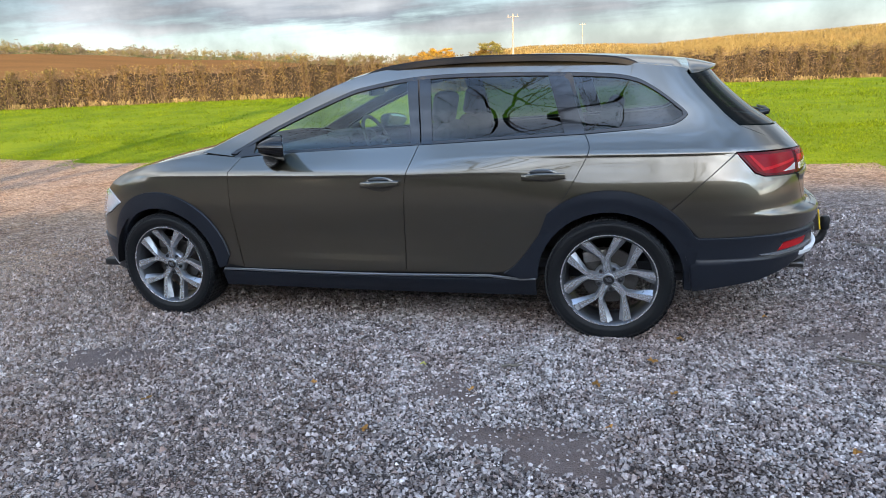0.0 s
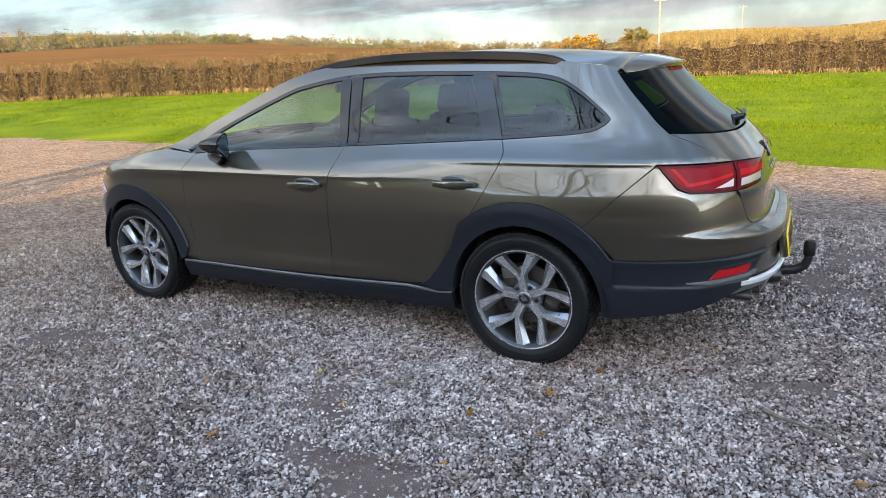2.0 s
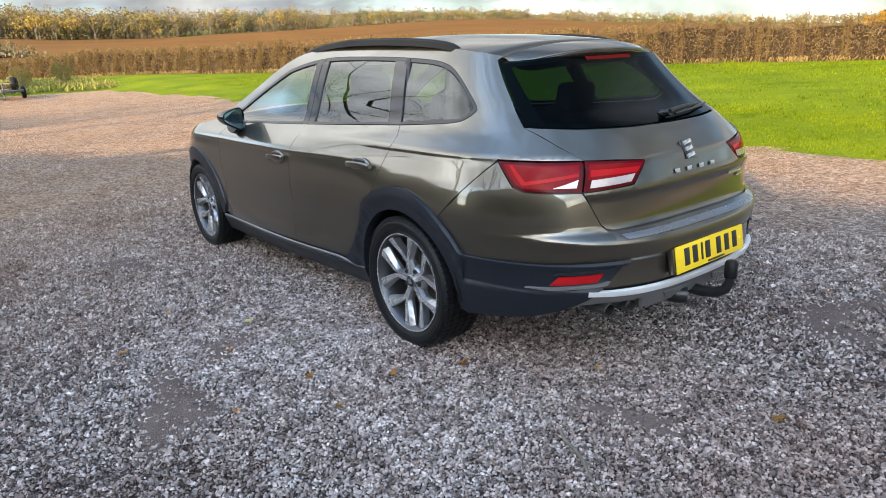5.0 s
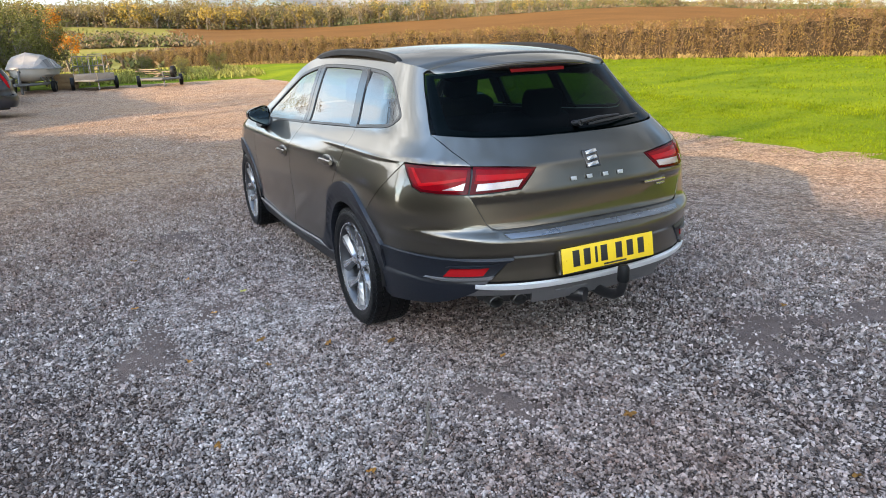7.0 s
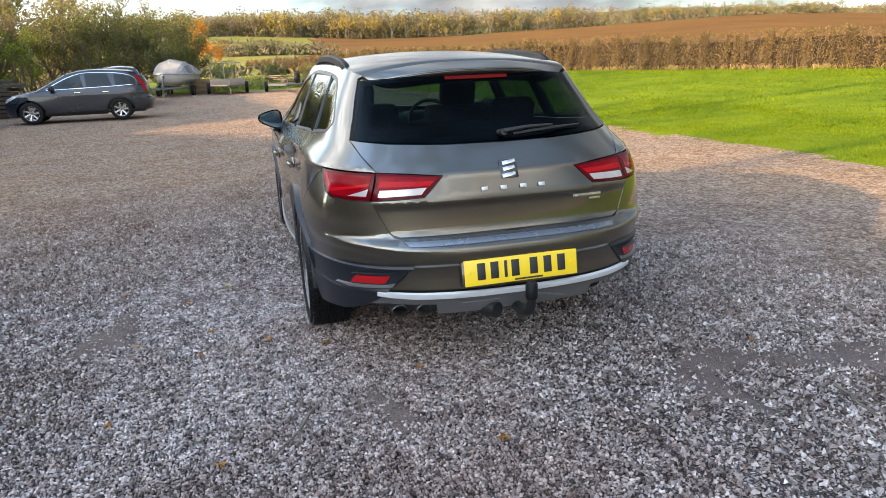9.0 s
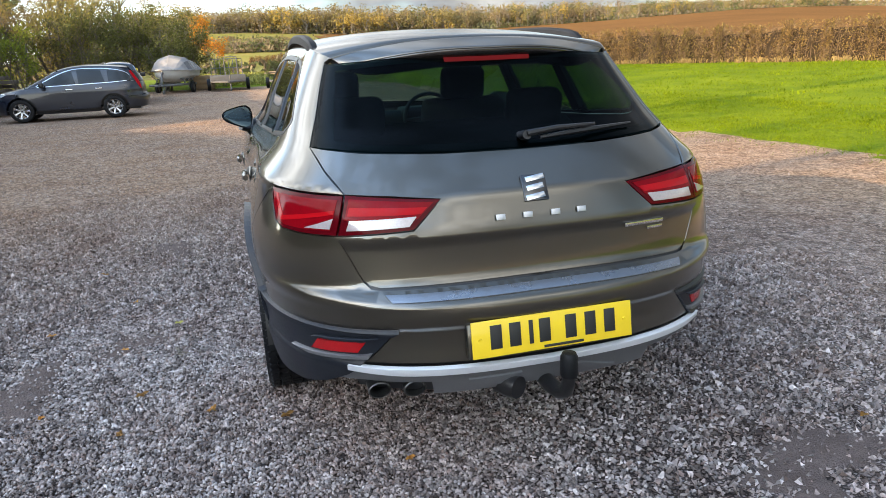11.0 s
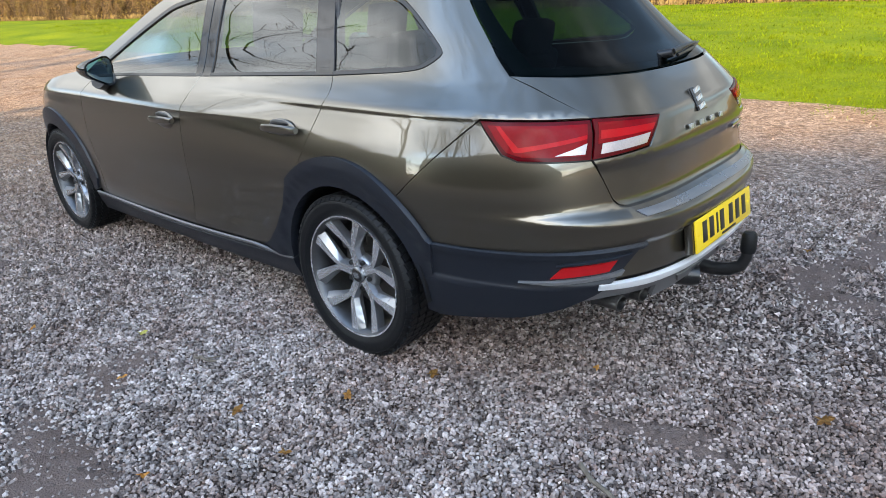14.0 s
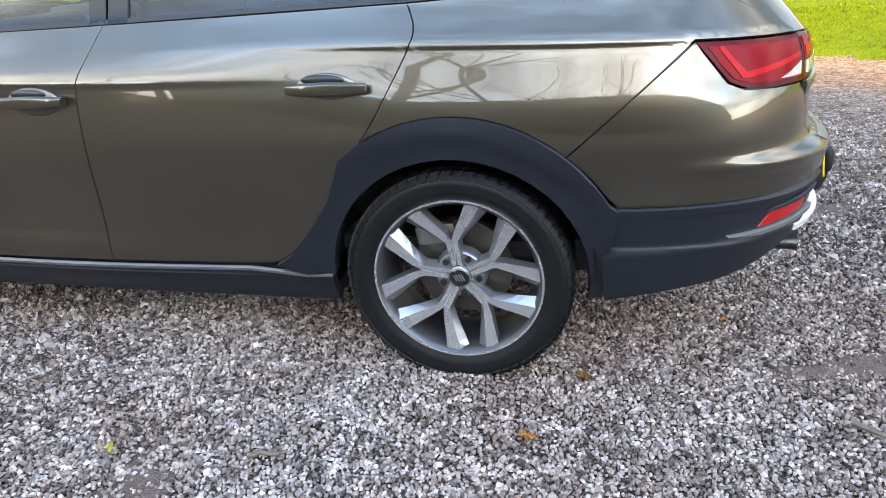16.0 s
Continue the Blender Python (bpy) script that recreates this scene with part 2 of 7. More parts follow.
M["fog_red"] = material("fog_lamp_red", (0.34, 0.007, 0.010), 0.10, 0, (0.28, 0.005, 0.008), 20, 200, 0.6, rough_var=0.02)
M["brake_red"] = material("dark_brake_red", (0.075, 0.004, 0.006), 0.45, 0, (0.06, 0.003, 0.005), 20, 200, 0.6, rough_var=0.02, specular=0.08)
M["soot"] = material("sooty_steel", (0.10, 0.098, 0.095), 0.35, 0.85, (0.05, 0.048, 0.045), 20, 140, 0.8)
M["brushed"] = material("brushed_steel", (0.34, 0.35, 0.37), 0.28, 0.9, (0.28, 0.29, 0.31), 8, 250, 0.6)
M["mirror"] = material("mirror_silver", (0.30, 0.38, 0.38), 0.02, 1.0, (0.29, 0.37, 0.37), 3, 30, 0.3, rough_var=0.0)

# ---- building helpers ----
from mathutils.geometry import delaunay_2d_cdt


def mesh_of(name, verts, faces, mats, normals=None, smooth=True, sharp=None):
    me = bpy.data.meshes.new(name)
    me.from_pydata([tuple(v) for v in verts], [], faces)
    for mt in mats if isinstance(mats, (list, tuple)) else [mats]:
        me.materials.append(mt)
    me.polygons.foreach_set("use_smooth", [smooth] * len(me.polygons))
    if normals is not None:
        me.normals_split_custom_set_from_vertices([tuple(n) for n in normals])
    elif smooth and sharp:
        me.set_sharp_from_angle(angle=radians(sharp))
    me.update()
    return me


def thing(name, label, category, at=(0, 0, 0), rz=0.0, group="", kind=""):
    ob = new(name)
    ob.empty_display_size = 0.2
    ob.matrix_world = pose(*at, 0, 0, rz)
    return tagged(ob, label, category, group, kind)


def part_mesh(name, me, parent, label=""):
    ob = new(name, me)
    ob.parent = parent
    if label:
        ob["label"] = label
    return ob


def part(name, bm, mat, parent, label="", smooth=True, sharp=40):
    """One bmesh as ONE mesh object under a thing or a part."""
    me = bpy.data.meshes.new(name)
    bmesh.ops.recalc_face_normals(bm, faces=bm.faces)
    bm.to_mesh(me)
    bm.free()
    for mt in mat if isinstance(mat, (list, tuple)) else [mat]:
        me.materials.append(mt)
    me.polygons.foreach_set("use_smooth", [smooth] * len(me.polygons))
    if smooth:
        me.set_sharp_from_angle(angle=radians(sharp))
    return part_mesh(name, me, parent, label)


def box(bm, c, s, bevel=0.0, rot=None, seg=2):
    """A box with rounded edges: centre, full sizes, optional rotation matrix."""
    m = Matrix.Translation(c) @ (rot or Matrix()) @ Matrix.Diagonal((*s, 1))
    made = bmesh.ops.create_cube(bm, size=1, matrix=m)["verts"]
    if bevel:
        edges = list({e for v in made for e in v.link_edges})
        bmesh.ops.bevel(bm, geom=edges, offset=bevel, segments=seg, affect="EDGES", profile=0.6)
    return bm


def tube(bm, pts, radii, sides=8, caps=True):
    """A tapered tube along points."""
    pts = [Vector(p) for p in pts]
    if not isinstance(radii, (list, tuple)):
        radii = [radii] * len(pts)
    rings, up = [], None
    for i, p in enumerate(pts):
        d = (pts[min(i + 1, len(pts) - 1)] - pts[max(i - 1, 0)]).normalized()
        if up is None:
            up = d.orthogonal().normalized()
        up = (up - d * up.dot(d)).normalized()
        side = d.cross(up)
        rings.append([bm.verts.new(p + (up * math.cos(a) + side * math.sin(a)) * radii[i]) for a in (2 * math.pi * k / sides for k in range(sides))])
    for a, b in zip(rings, rings[1:]):
        for k in range(sides):
            bm.faces.new((a[k], a[(k + 1) % sides], b[(k + 1) % sides], b[k]))
    if caps:
        bm.faces.new(rings[0][::-1])
        bm.faces.new(rings[-1])
    return bm


def lathe(bm, profile, sides=48, m=Matrix(), closed=False):
    """Turns (radius, y) points about the y axis."""
    rings = []
    for r, y in profile:
        rings.append([bm.verts.new(m @ Vector((r * math.cos(a), y, r * math.sin(a)))) for a in (2 * math.pi * k / sides for k in range(sides))])
    pairs = list(zip(rings, rings[1:])) + ([(rings[-1], rings[0])] if closed else [])
    for a, b in pairs:
        for k in range(sides):
            bm.faces.new((a[k], a[(k + 1) % sides], b[(k + 1) % sides], b[k]))
    return rings


def table(points, step=0.002):
    """A smooth monotone curve through points, sampled for quick reading."""
    xs, ys = np.array([p[0] for p in points], float), np.array([p[1] for p in points], float)
    h, d = np.diff(xs), np.diff(ys) / np.diff(xs)
    m = np.zeros(len(xs))
    m[0], m[-1] = d[0], d[-1]
    for i in range(1, len(xs) - 1):
        if d[i - 1] * d[i] > 0:
            w1, w2 = 2 * h[i] + h[i - 1], h[i] + 2 * h[i - 1]
            m[i] = (w1 + w2) / (w1 / d[i - 1] + w2 / d[i])
    n = int((xs[-1] - xs[0]) / step) + 2
    q = np.linspace(xs[0], xs[-1], n)
    k = np.clip(np.searchsorted(xs, q, "right") - 1, 0, len(h) - 1)
    t = (q - xs[k]) / h[k]
    v = ((1 + 2 * t) * (1 - t) ** 2 * ys[k] + t * (1 - t) ** 2 * h[k] * m[k] + t * t * (3 - 2 * t) * ys[k + 1] + t * t * (t - 1) * h[k] * m[k + 1]).tolist()
    x0, inv = float(xs[0]), (n - 1) / float(xs[-1] - xs[0])

    def read(x):
        f = (x - x0) * inv
        if f <= 0:
            return v[0]
        if f >= n - 1:
            return v[-1]
        i = int(f)
        return v[i] + (v[i + 1] - v[i]) * (f - i)
    return read


def spline(points, n=6, closed=False):
    """Catmull-Rom through 2D points."""
    p = [Vector(q) for q in points]
    out, k = [], len(p)
    for i in range(k if closed else k - 1):
        a, b, c, d = (p[(i + j) % k] if closed else p[min(max(i + j, 0), k - 1)] for j in (-1, 0, 1, 2))
        for s in range(n):
            t = s / n
            out.append(tuple(0.5 * (2 * b + (c - a) * t + (2 * a - 5 * b + 4 * c - d) * t * t + (3 * b - a - 3 * c + d) * t ** 3)))
    return out if closed else out + [tuple(p[-1])]


def arc(cx, cz, r, a0, a1, n=24):
    return [(cx + r * math.cos(radians(a0 + (a1 - a0) * i / n)), cz + r * math.sin(radians(a0 + (a1 - a0) * i / n))) for i in range(n + 1)]


class Shell:
    """The outer skin of a car's left half as rings: a place for each (s, z). s runs from the nose round the side (s = x there) to the tail."""

    def __init__(self, stations, rear, front, x_front, n_rear, n_front, bulges=()):
        self.stations = [(x, table(p)) for x, p in stations]
        self.rear, self.front, self.x_front = table(rear), table(front), x_front
        self.n_rear, self.n_front, self.bulges = n_rear, n_front, bulges

    def w(self, x, z):
        st = self.stations
        if x <= st[0][0]:
            v = st[0][1](z)
        elif x >= st[-1][0]:
            v = st[-1][1](z)
        else:
            for (xa, fa), (xb, fb) in zip(st, st[1:]):
                if x <= xb:
                    t = (x - xa) / (xb - xa)
                    t = t * t * (3 - 2 * t)
                    v = fa(z) * (1 - t) + fb(z) * t
                    break
        for bx, bz, rx, rz, amount in self.bulges:
            v += amount * math.exp(-((x - bx) / rx) ** 2 - ((z - bz) / rz) ** 2)
        return v

    def at(self, s, z):
        if self.x_front <= s <= 0:
            return Vector((s, -self.w(s, z), z))
        f, base, ext, n = (s, 0.0, self.rear(z), self.n_rear) if s > 0 else (self.x_front - s, self.x_front, self.front(z) - self.x_front, self.n_front)
        if callable(n):
            n = n(z)
        f = min(f, math.pi / 2)
        c, q = max(math.cos(f), 1e-9), math.sin(f)
        r = (c ** n + q ** n) ** (-1 / n)
        x = base + ext * r * q
        return Vector((x, -self.w(base, z) * r * c, z))

    def normal(self, s, z, e=0.004):
        lim = math.pi / 2
        a = self.at(min(s + e, lim), z) - self.at(min(s, lim - e) - e, z)
        b = self.at(s, z + e) - self.at(s, z - e)
        n = a.cross(b)
        n = n.normalized() if n.length > 1e-12 else Vector((0, -1, 0))
        return n

    def s_of(self, p):
        """(x, z) seen from the side, or ('y', y, z) seen from behind, or ('f', y, z) from the front."""
        if p[0] == "y" or p[0] == "f":
            y, z = -abs(p[1]), p[2]
            lo, hi = (0.0, math.pi / 2)
            for _ in range(34):
                m = (lo + hi) / 2
                if self.at(m if p[0] == "y" else self.x_front - m, z).y < y:
                    lo = m
                else:
                    hi = m
            return (hi if p[0] == "y" else self.x_front - hi, z)
        x, z = p
        if self.x_front <= x <= 0:
            return (x, z)
        lo, hi = (0.0, math.pi / 2)
        for _ in range(34):
            m = (lo + hi) / 2
            if (self.at(m, z).x < x) if x > 0 else (self.at(self.x_front - m, z).x > x):
                lo = m
            else:
                hi = m
        return (lo if x > 0 else self.x_front - lo, z)


def outline(shell, poly, step=0.03):
    """The outline in (s, z), with points close together."""
    out = []
    for a, b in zip(poly, poly[1:] + poly[:1]):
        ka, kb = a[0] if isinstance(a[0], str) else "", b[0] if isinstance(b[0], str) else ""
        if ka == kb:
            pa, pb = a[-2:], b[-2:]
            n = max(1, int(math.hypot(pb[0] - pa[0], pb[1] - pa[1]) / step))
            for i in range(n):
                q = (pa[0] + (pb[0] - pa[0]) * i / n, pa[1] + (pb[1] - pa[1]) * i / n)
                out.append(shell.s_of((ka, *q) if ka else q))
        else:
            pa, pb = shell.s_of(a), shell.s_of(b)
            n = max(1, int(math.hypot(pb[0] - pa[0], pb[1] - pa[1]) / step))
            out += [(pa[0] + (pb[0] - pa[0]) * i / n, pa[1] + (pb[1] - pa[1]) * i / n) for i in range(n)]
    return out


def panel(name, shell, poly, mat, parent, off=0.0, gap=0.0020, lip=0.014, ds=0.05, dz=0.025, sides="LR", label="", extra_z=(), fold=None):
    """Body panels with turned-in edges. sides: L, R, LR (two parts) or C (one part across the middle). fold: a function (s, z) -> extra height."""
    pts = outline(shell, poly)
    area = sum(a[0] * b[1] - b[0] * a[1] for a, b in zip(pts, pts[1:] + pts[:1]))
    if area < 0:
        pts = pts[::-1]
    clean = []
    for p in pts:
        if not clean or math.hypot(p[0] - clean[-1][0], p[1] - clean[-1][1]) > 1e-4:
            clean.append(p)
    if math.hypot(clean[0][0] - clean[-1][0], clean[0][1] - clean[-1][1]) < 1e-4:
        clean.pop()
    n, lim = len(clean), math.pi / 2
    mid = lambda p: sides == "C" and (p[0] > lim - 2e-3 or p[0] < shell.x_front - lim + 2e-3)
    if gap:
        moved = []
        for i, p in enumerate(clean):
            a, b = clean[i - 1], clean[(i + 1) % n]
            d = Vector((b[0] - a[0], b[1] - a[1]))
            d = d.normalized() if d.length > 1e-9 else Vector((1, 0))
            q = (p[0] - d.y * gap, p[1] + d.x * gap)
            moved.append((p[0], q[1]) if mid(p) else q)
        clean = moved
    if extra_z:                                             # the outline gets a corner wherever a pressed line meets it
        cut = []
        for p, q in zip(clean, clean[1:] + clean[:1]):
            cut.append(p)
            if abs(q[1] - p[1]) > 1e-4:
                ks = sorted((z - p[1]) / (q[1] - p[1]) for z in extra_z)
                cut += [(p[0] + (q[0] - p[0]) * k, p[1] + (q[1] - p[1]) * k) for k in ks if 0.02 < k < 0.98]
        clean, n = cut, len(cut)
    arr = np.array(clean)
    (s0, z0), (s1, z1) = arr.min(0), arr.max(0)
    ss = np.arange(math.floor(s0 / ds) * ds, s1 + ds, ds)
    zz = np.unique(np.round(np.concatenate([np.arange(math.floor(z0 / dz) * dz, z1 + dz, dz), [z for z in extra_z if z0 < z < z1]]), 5))
    gs, gz = [a.ravel() for a in np.meshgrid(ss, zz)]
    nx, nz = np.roll(arr[:, 0], -1), np.roll(arr[:, 1], -1)
    inside = np.zeros(len(gs), bool)
    near = np.full(len(gs), 9.0)
    for xa, za, xb, zb in zip(arr[:, 0], arr[:, 1], nx, nz):
        cross = (za > gz) != (zb > gz)
        with np.errstate(divide="ignore", invalid="ignore"):
            inside ^= cross & (gs < (xb - xa) * (gz - za) / (zb - za) + xa)
        near = np.minimum(near, np.hypot(gs - xa, gz - za))
    keep = inside & (near > min(0.4 * dz, 0.004 if extra_z else 1.0))
    flat = [Vector(p) for p in clean] + [Vector((a, b)) for a, b in zip(gs[keep], gz[keep])]
    edges = [(i, (i + 1) % n) for i in range(n)]
    v2, _, f2, *_ = delaunay_2d_cdt(flat, edges, [], 1, 1e-5)
    rise = lambda s, z: off + (fold(s, z) if fold else 0.0)

    def normal_at(s, z):
        nm = shell.normal(s, z)
        if fold:
            e = 0.004
            p = lambda a, b: shell.at(min(a, lim), b) + shell.normal(a, b) * fold(a, b)
            t = (p(min(s + e, lim), z) - p(min(s, lim - e) - e, z)).cross(p(s, z + e) - p(s, z - e))
            if t.length > 1e-12:
                nm = t.normalized()
        return nm
    verts = [shell.at(p.x, p.y) + shell.normal(p.x, p.y) * rise(p.x, p.y) for p in v2]
    norms = [normal_at(p.x, p.y) for p in v2]
    faces = []
    for f in f2:
        a, b, c = (verts[i] for i in f)
        g = (b - a).cross(c - a)
        if g.length < 1e-12:
            continue
        faces.append(tuple(f) if g.dot(norms[f[0]]) > 0 else tuple(f)[::-1])
    if lip:
        for i in range(n):
            p, q = clean[i], clean[(i + 1) % n]
            if mid(p) and mid(q):
                continue
            a, b = shell.at(*p) + shell.normal(*p) * rise(*p), shell.at(*q) + shell.normal(*q) * rise(*q)
            na, nb = shell.normal(*p), shell.normal(*q)
            k = len(verts)
            verts += [a, b, b - nb * lip, a - na * lip]
            side = (b - a).cross(na)
            side = side.normalized() if side.length > 1e-12 else na
            norms += [(side + na * 0.6).normalized(), (side + nb * 0.6).normalized(), side, side]
            faces.append((k + 3, k + 2, k + 1, k))
    flip = lambda vs: [Vector((v.x, -v.y, v.z)) for v in vs]
    made = []
    if sides == "C":
        k = len(verts)
        me = mesh_of(name, verts + flip(verts), faces + [tuple(i + k for i in f[::-1]) for f in faces], mat, norms + flip(norms))
        made.append(part_mesh(name, me, parent, label))
    else:
        if "L" in sides:
            made.append(part_mesh(name, mesh_of(name, verts, faces, mat, norms), parent, label))
        if "R" in sides:
            made.append(part_mesh(name, mesh_of(name, flip(verts), [f[::-1] for f in faces], mat, flip(norms)), parent, label))
    return made


def patch(f, u, v, flip=False):
    """Vertices and faces of a grid f(u, v)."""
    verts = [f(a, b) for b in v for a in u]
    k = len(u)
    faces = [(j * k + i, j * k + i + 1, (j + 1) * k + i + 1, (j + 1) * k + i) for j in range(len(v) - 1) for i in range(k - 1)]
    return verts, [q[::-1] for q in faces] if flip else faces


def sheet(name, f, u, v, mat, parent, label="", flip=False, thick=0.0):
    verts, faces = patch(f, u, v, flip)
    me = mesh_of(name, verts, faces, mat)
    ob = part_mesh(name, me, parent, label) if parent else new(name, me)
    if thick:
        sm = ob.modifiers.new("thickness", "SOLIDIFY")
        sm.thickness, sm.offset = thick, -1
    return ob

# ---- the estate car ----
# x runs from nose (-) to tail (+) with the rear axle at 0, the near (left) side at -y
WB, HUB, R_TYRE = -2.634, 0.318, 0.322
REAR_N = table([(0.1, 3.05), (0.60, 3.05), (0.68, 3.5), (1.5, 3.5)])
estate = Shell(
    stations=[
        (-2.50, [(0.10, 0.78), (0.22, 0.82), (0.30, 0.845), (0.45, 0.862), (0.60, 0.874), (0.72, 0.882), (0.80, 0.882), (0.865, 0.877), (0.885, 0.870), (0.93, 0.838), (1.00, 0.775), (1.10, 0.705), (1.20, 0.640), (1.30, 0.572), (1.45, 0.47)]),
        (-1.30, [(0.10, 0.77), (0.22, 0.82), (0.30, 0.868), (0.365, 0.885), (0.395, 0.884), (0.43, 0.879), (0.52, 0.877), (0.62, 0.883), (0.72, 0.887), (0.80, 0.887), (0.862, 0.883), (0.882, 0.876), (0.93, 0.845), (1.00, 0.790), (1.03, 0.768), (1.20, 0.692), (1.33, 0.628), (1.45, 0.55)]),
        (0.0, [(0.10, 0.75), (0.22, 0.79), (0.30, 0.82), (0.42, 0.838), (0.55, 0.850), (0.70, 0.852), (0.80, 0.846), (0.90, 0.826), (0.945, 0.812), (0.962, 0.802), (1.00, 0.768), (1.05, 0.732), (1.20, 0.662), (1.30, 0.612), (1.45, 0.53)]),
    ],
    rear=[(0.10, 0.88), (0.25, 0.95), (0.33, 0.995), (0.40, 1.022), (0.44, 1.036), (0.50, 1.032), (0.545, 1.034), (0.565, 1.050), (0.60, 1.054), (0.622, 1.050), (0.640, 1.034), (0.655, 1.005), (0.668, 0.978), (0.69, 0.968), (0.83, 0.957), (0.92, 0.937), (0.955, 0.908), (1.05, 0.812), (1.126, 0.702), (1.252, 0.560), (1.306, 0.510), (1.45, 0.40)],
    front=[(0.10, -3.38), (0.22, -3.44), (0.35, -3.48), (0.50, -3.49), (0.60, -3.475), (0.70, -3.43), (0.80, -3.36), (0.90, -3.22), (1.0, -3.0)],
    x_front=-2.40, n_rear=REAR_N, n_front=2.6,
    bulges=[(-0.02, 0.72, 0.34, 0.13, 0.016), (-2.634, 0.74, 0.30, 0.12, 0.008)])

car = thing("estate_car", "bronze-grey five-door estate car with dark wheel-arch cladding parked on gravel", "car")
BELT = [(-2.085, 0.966), (-1.813, 0.984), (-0.997, 1.013), (-0.137, 1.047), (0.19, 1.067)]
DLO_TOP = spline([(0.30, 1.180), (0.19, 1.262), (0.085, 1.312), (-0.094, 1.338), (-0.522, 1.360), (-0.982, 1.364), (-1.311, 1.324), (-1.485, 1.275), (-1.855, 1.127), (-2.137, 0.985)], 5)
DLO_BACK = spline([(0.19, 1.067), (0.29, 1.082), (0.348, 1.118), (0.345, 1.140), (0.30, 1.180)], 4)
DRIP = spline([(-2.33, 0.995), (-2.145, 1.075), (-1.83, 1.212), (-1.572, 1.318), (-1.37, 1.382), (-1.16, 1.412), (-0.84, 1.424), (-0.53, 1.421), (-0.24, 1.407), (0.04, 1.384), (0.30, 1.352), (0.36, 1.335)], 4)
R_OUT, R_IN = 0.466, 0.361
arch_r = arc(0, HUB, R_OUT, 31, 131)
belt_z = table(BELT)
CREASE = (0.365, 0.395, 0.43, 0.848, 0.854, 0.860, 0.866, 0.872, 0.880, 0.890, 0.930, 0.936, 0.940, 0.943, 0.946, 0.949, 0.952, 0.958, 0.968)


def crease(s, z):
    """The two pressed lines along the flank: one that fades out on the rear door, one that begins there."""
    a = 0.0
    if s < -0.35:
        k = min(1, max(0, (-0.35 - s) / 0.45)) * min(1, max(0, (s + 2.75) / 0.3))
        zc = 0.872 + 0.012 * max(0.0, (s + 1.0))
        a += 0.0055 * k * math.exp(-((z - zc) / (0.012 if z < zc else 0.06)) ** 2)
    if s > -0.55:
        k = min(1, (s + 0.55) / 0.35)
        zc = 0.950
        a += 0.0050 * k * math.exp(-((z - zc) / (0.007 if z < zc else 0.06)) ** 2)
    return a


def flank(name, poly, mat=None, **kw):
    kw.setdefault("extra_z", CREASE)
    return panel(name, estate, poly, mat or M["paint"], car, fold=crease, **kw)


# inner shell, dark, behind the gaps
panel("inner_shell", estate, [(-2.31, 0.955), *BELT, (0.30, 1.07), ("y", -0.62, 1.04), ("y", 0, 1.02), ("y", 0, 0.36), ("y", -0.55, 0.36), (0.40, 0.30), *arc(0, HUB, R_IN + 0.02, -4, 184), (-0.42, 0.24), (-2.22, 0.24), *arc(WB, HUB, R_IN + 0.02, -8, 188), (-3.10, 0.25), ("f", -0.5, 0.25), ("f", 0, 0.25), ("f", 0, 0.72), ("f", -0.6, 0.70), (-2.9, 0.84), (-2.7, 0.90)],
      M["black"], car, off=-0.022, gap=0, lip=0, ds=0.08, dz=0.05, sides="C")

# painted panels
flank("front_wing", [(-2.33, 0.988), (-2.5, 0.962), (-2.7, 0.928), (-2.9, 0.880), (-3.06, 0.815), (-3.12, 0.775), (-3.03, 0.745), (-2.955, 0.703), *arc(WB, HUB, R_OUT - 0.008, 140, 12), (-2.215, 0.34), (-2.10, 0.322), (-2.128, 0.657), (-2.117, 0.886), (-2.055, 0.965)])
flank("front_door", [(-2.055, 0.965), *[(x, belt_z(x)) for x in (-1.9, -1.7, -1.5, -1.3, -1.1)], (-0.993, 1.013), *spline([(-1.020, 0.93), (-1.050, 0.827), (-1.066, 0.6), (-1.070, 0.337)], 4), (-2.096, 0.320), *spline([(-2.128, 0.657), (-2.117, 0.886)], 4)])
flank("rear_door", [(-0.993, 1.013), *[(x, belt_z(x)) for x in (-0.8, -0.6, -0.4, -0.25)], *spline([(-0.130, 1.046), (-0.104, 0.985), (-0.120, 0.93), (-0.208, 0.769), (-0.290, 0.655), (-0.352, 0.55), (-0.43, 0.44), (-0.482, 0.381), (-0.535, 0.348), (-0.60, 0.341)], 4), (-1.07, 0.337), *spline([(-1.066, 0.6), (-1.050, 0.827), (-1.020, 0.93)], 4)])
GATE_EDGE = [("y", -0.640, 1.062), ("y", -0.612, 1.00), ("y", -0.585, 0.962), ("y", -0.572, 0.942)]
flank("side_frame", [*DRIP, ("y", -0.545, 1.322), ("y", -0.575, 1.24), ("y", -0.605, 1.15), *GATE_EDGE, (0.571, 0.947), (0.43, 0.82), (0.275, 0.676), *[p for p in arch_r if p[0] < 0.265], (-0.290, 0.655), *spline([(-0.208, 0.769), (-0.120, 0.93), (-0.104, 0.985), (-0.130, 1.046)], 4), (-0.05, 1.051), *DLO_BACK, *DLO_TOP[1:], (-2.085, 0.966), (-2.055, 0.965)], ds=0.04)
BUMP_LOW = [(0.418, 0.545), ("y", -0.70, 0.548), ("y", -0.461, 0.556)]
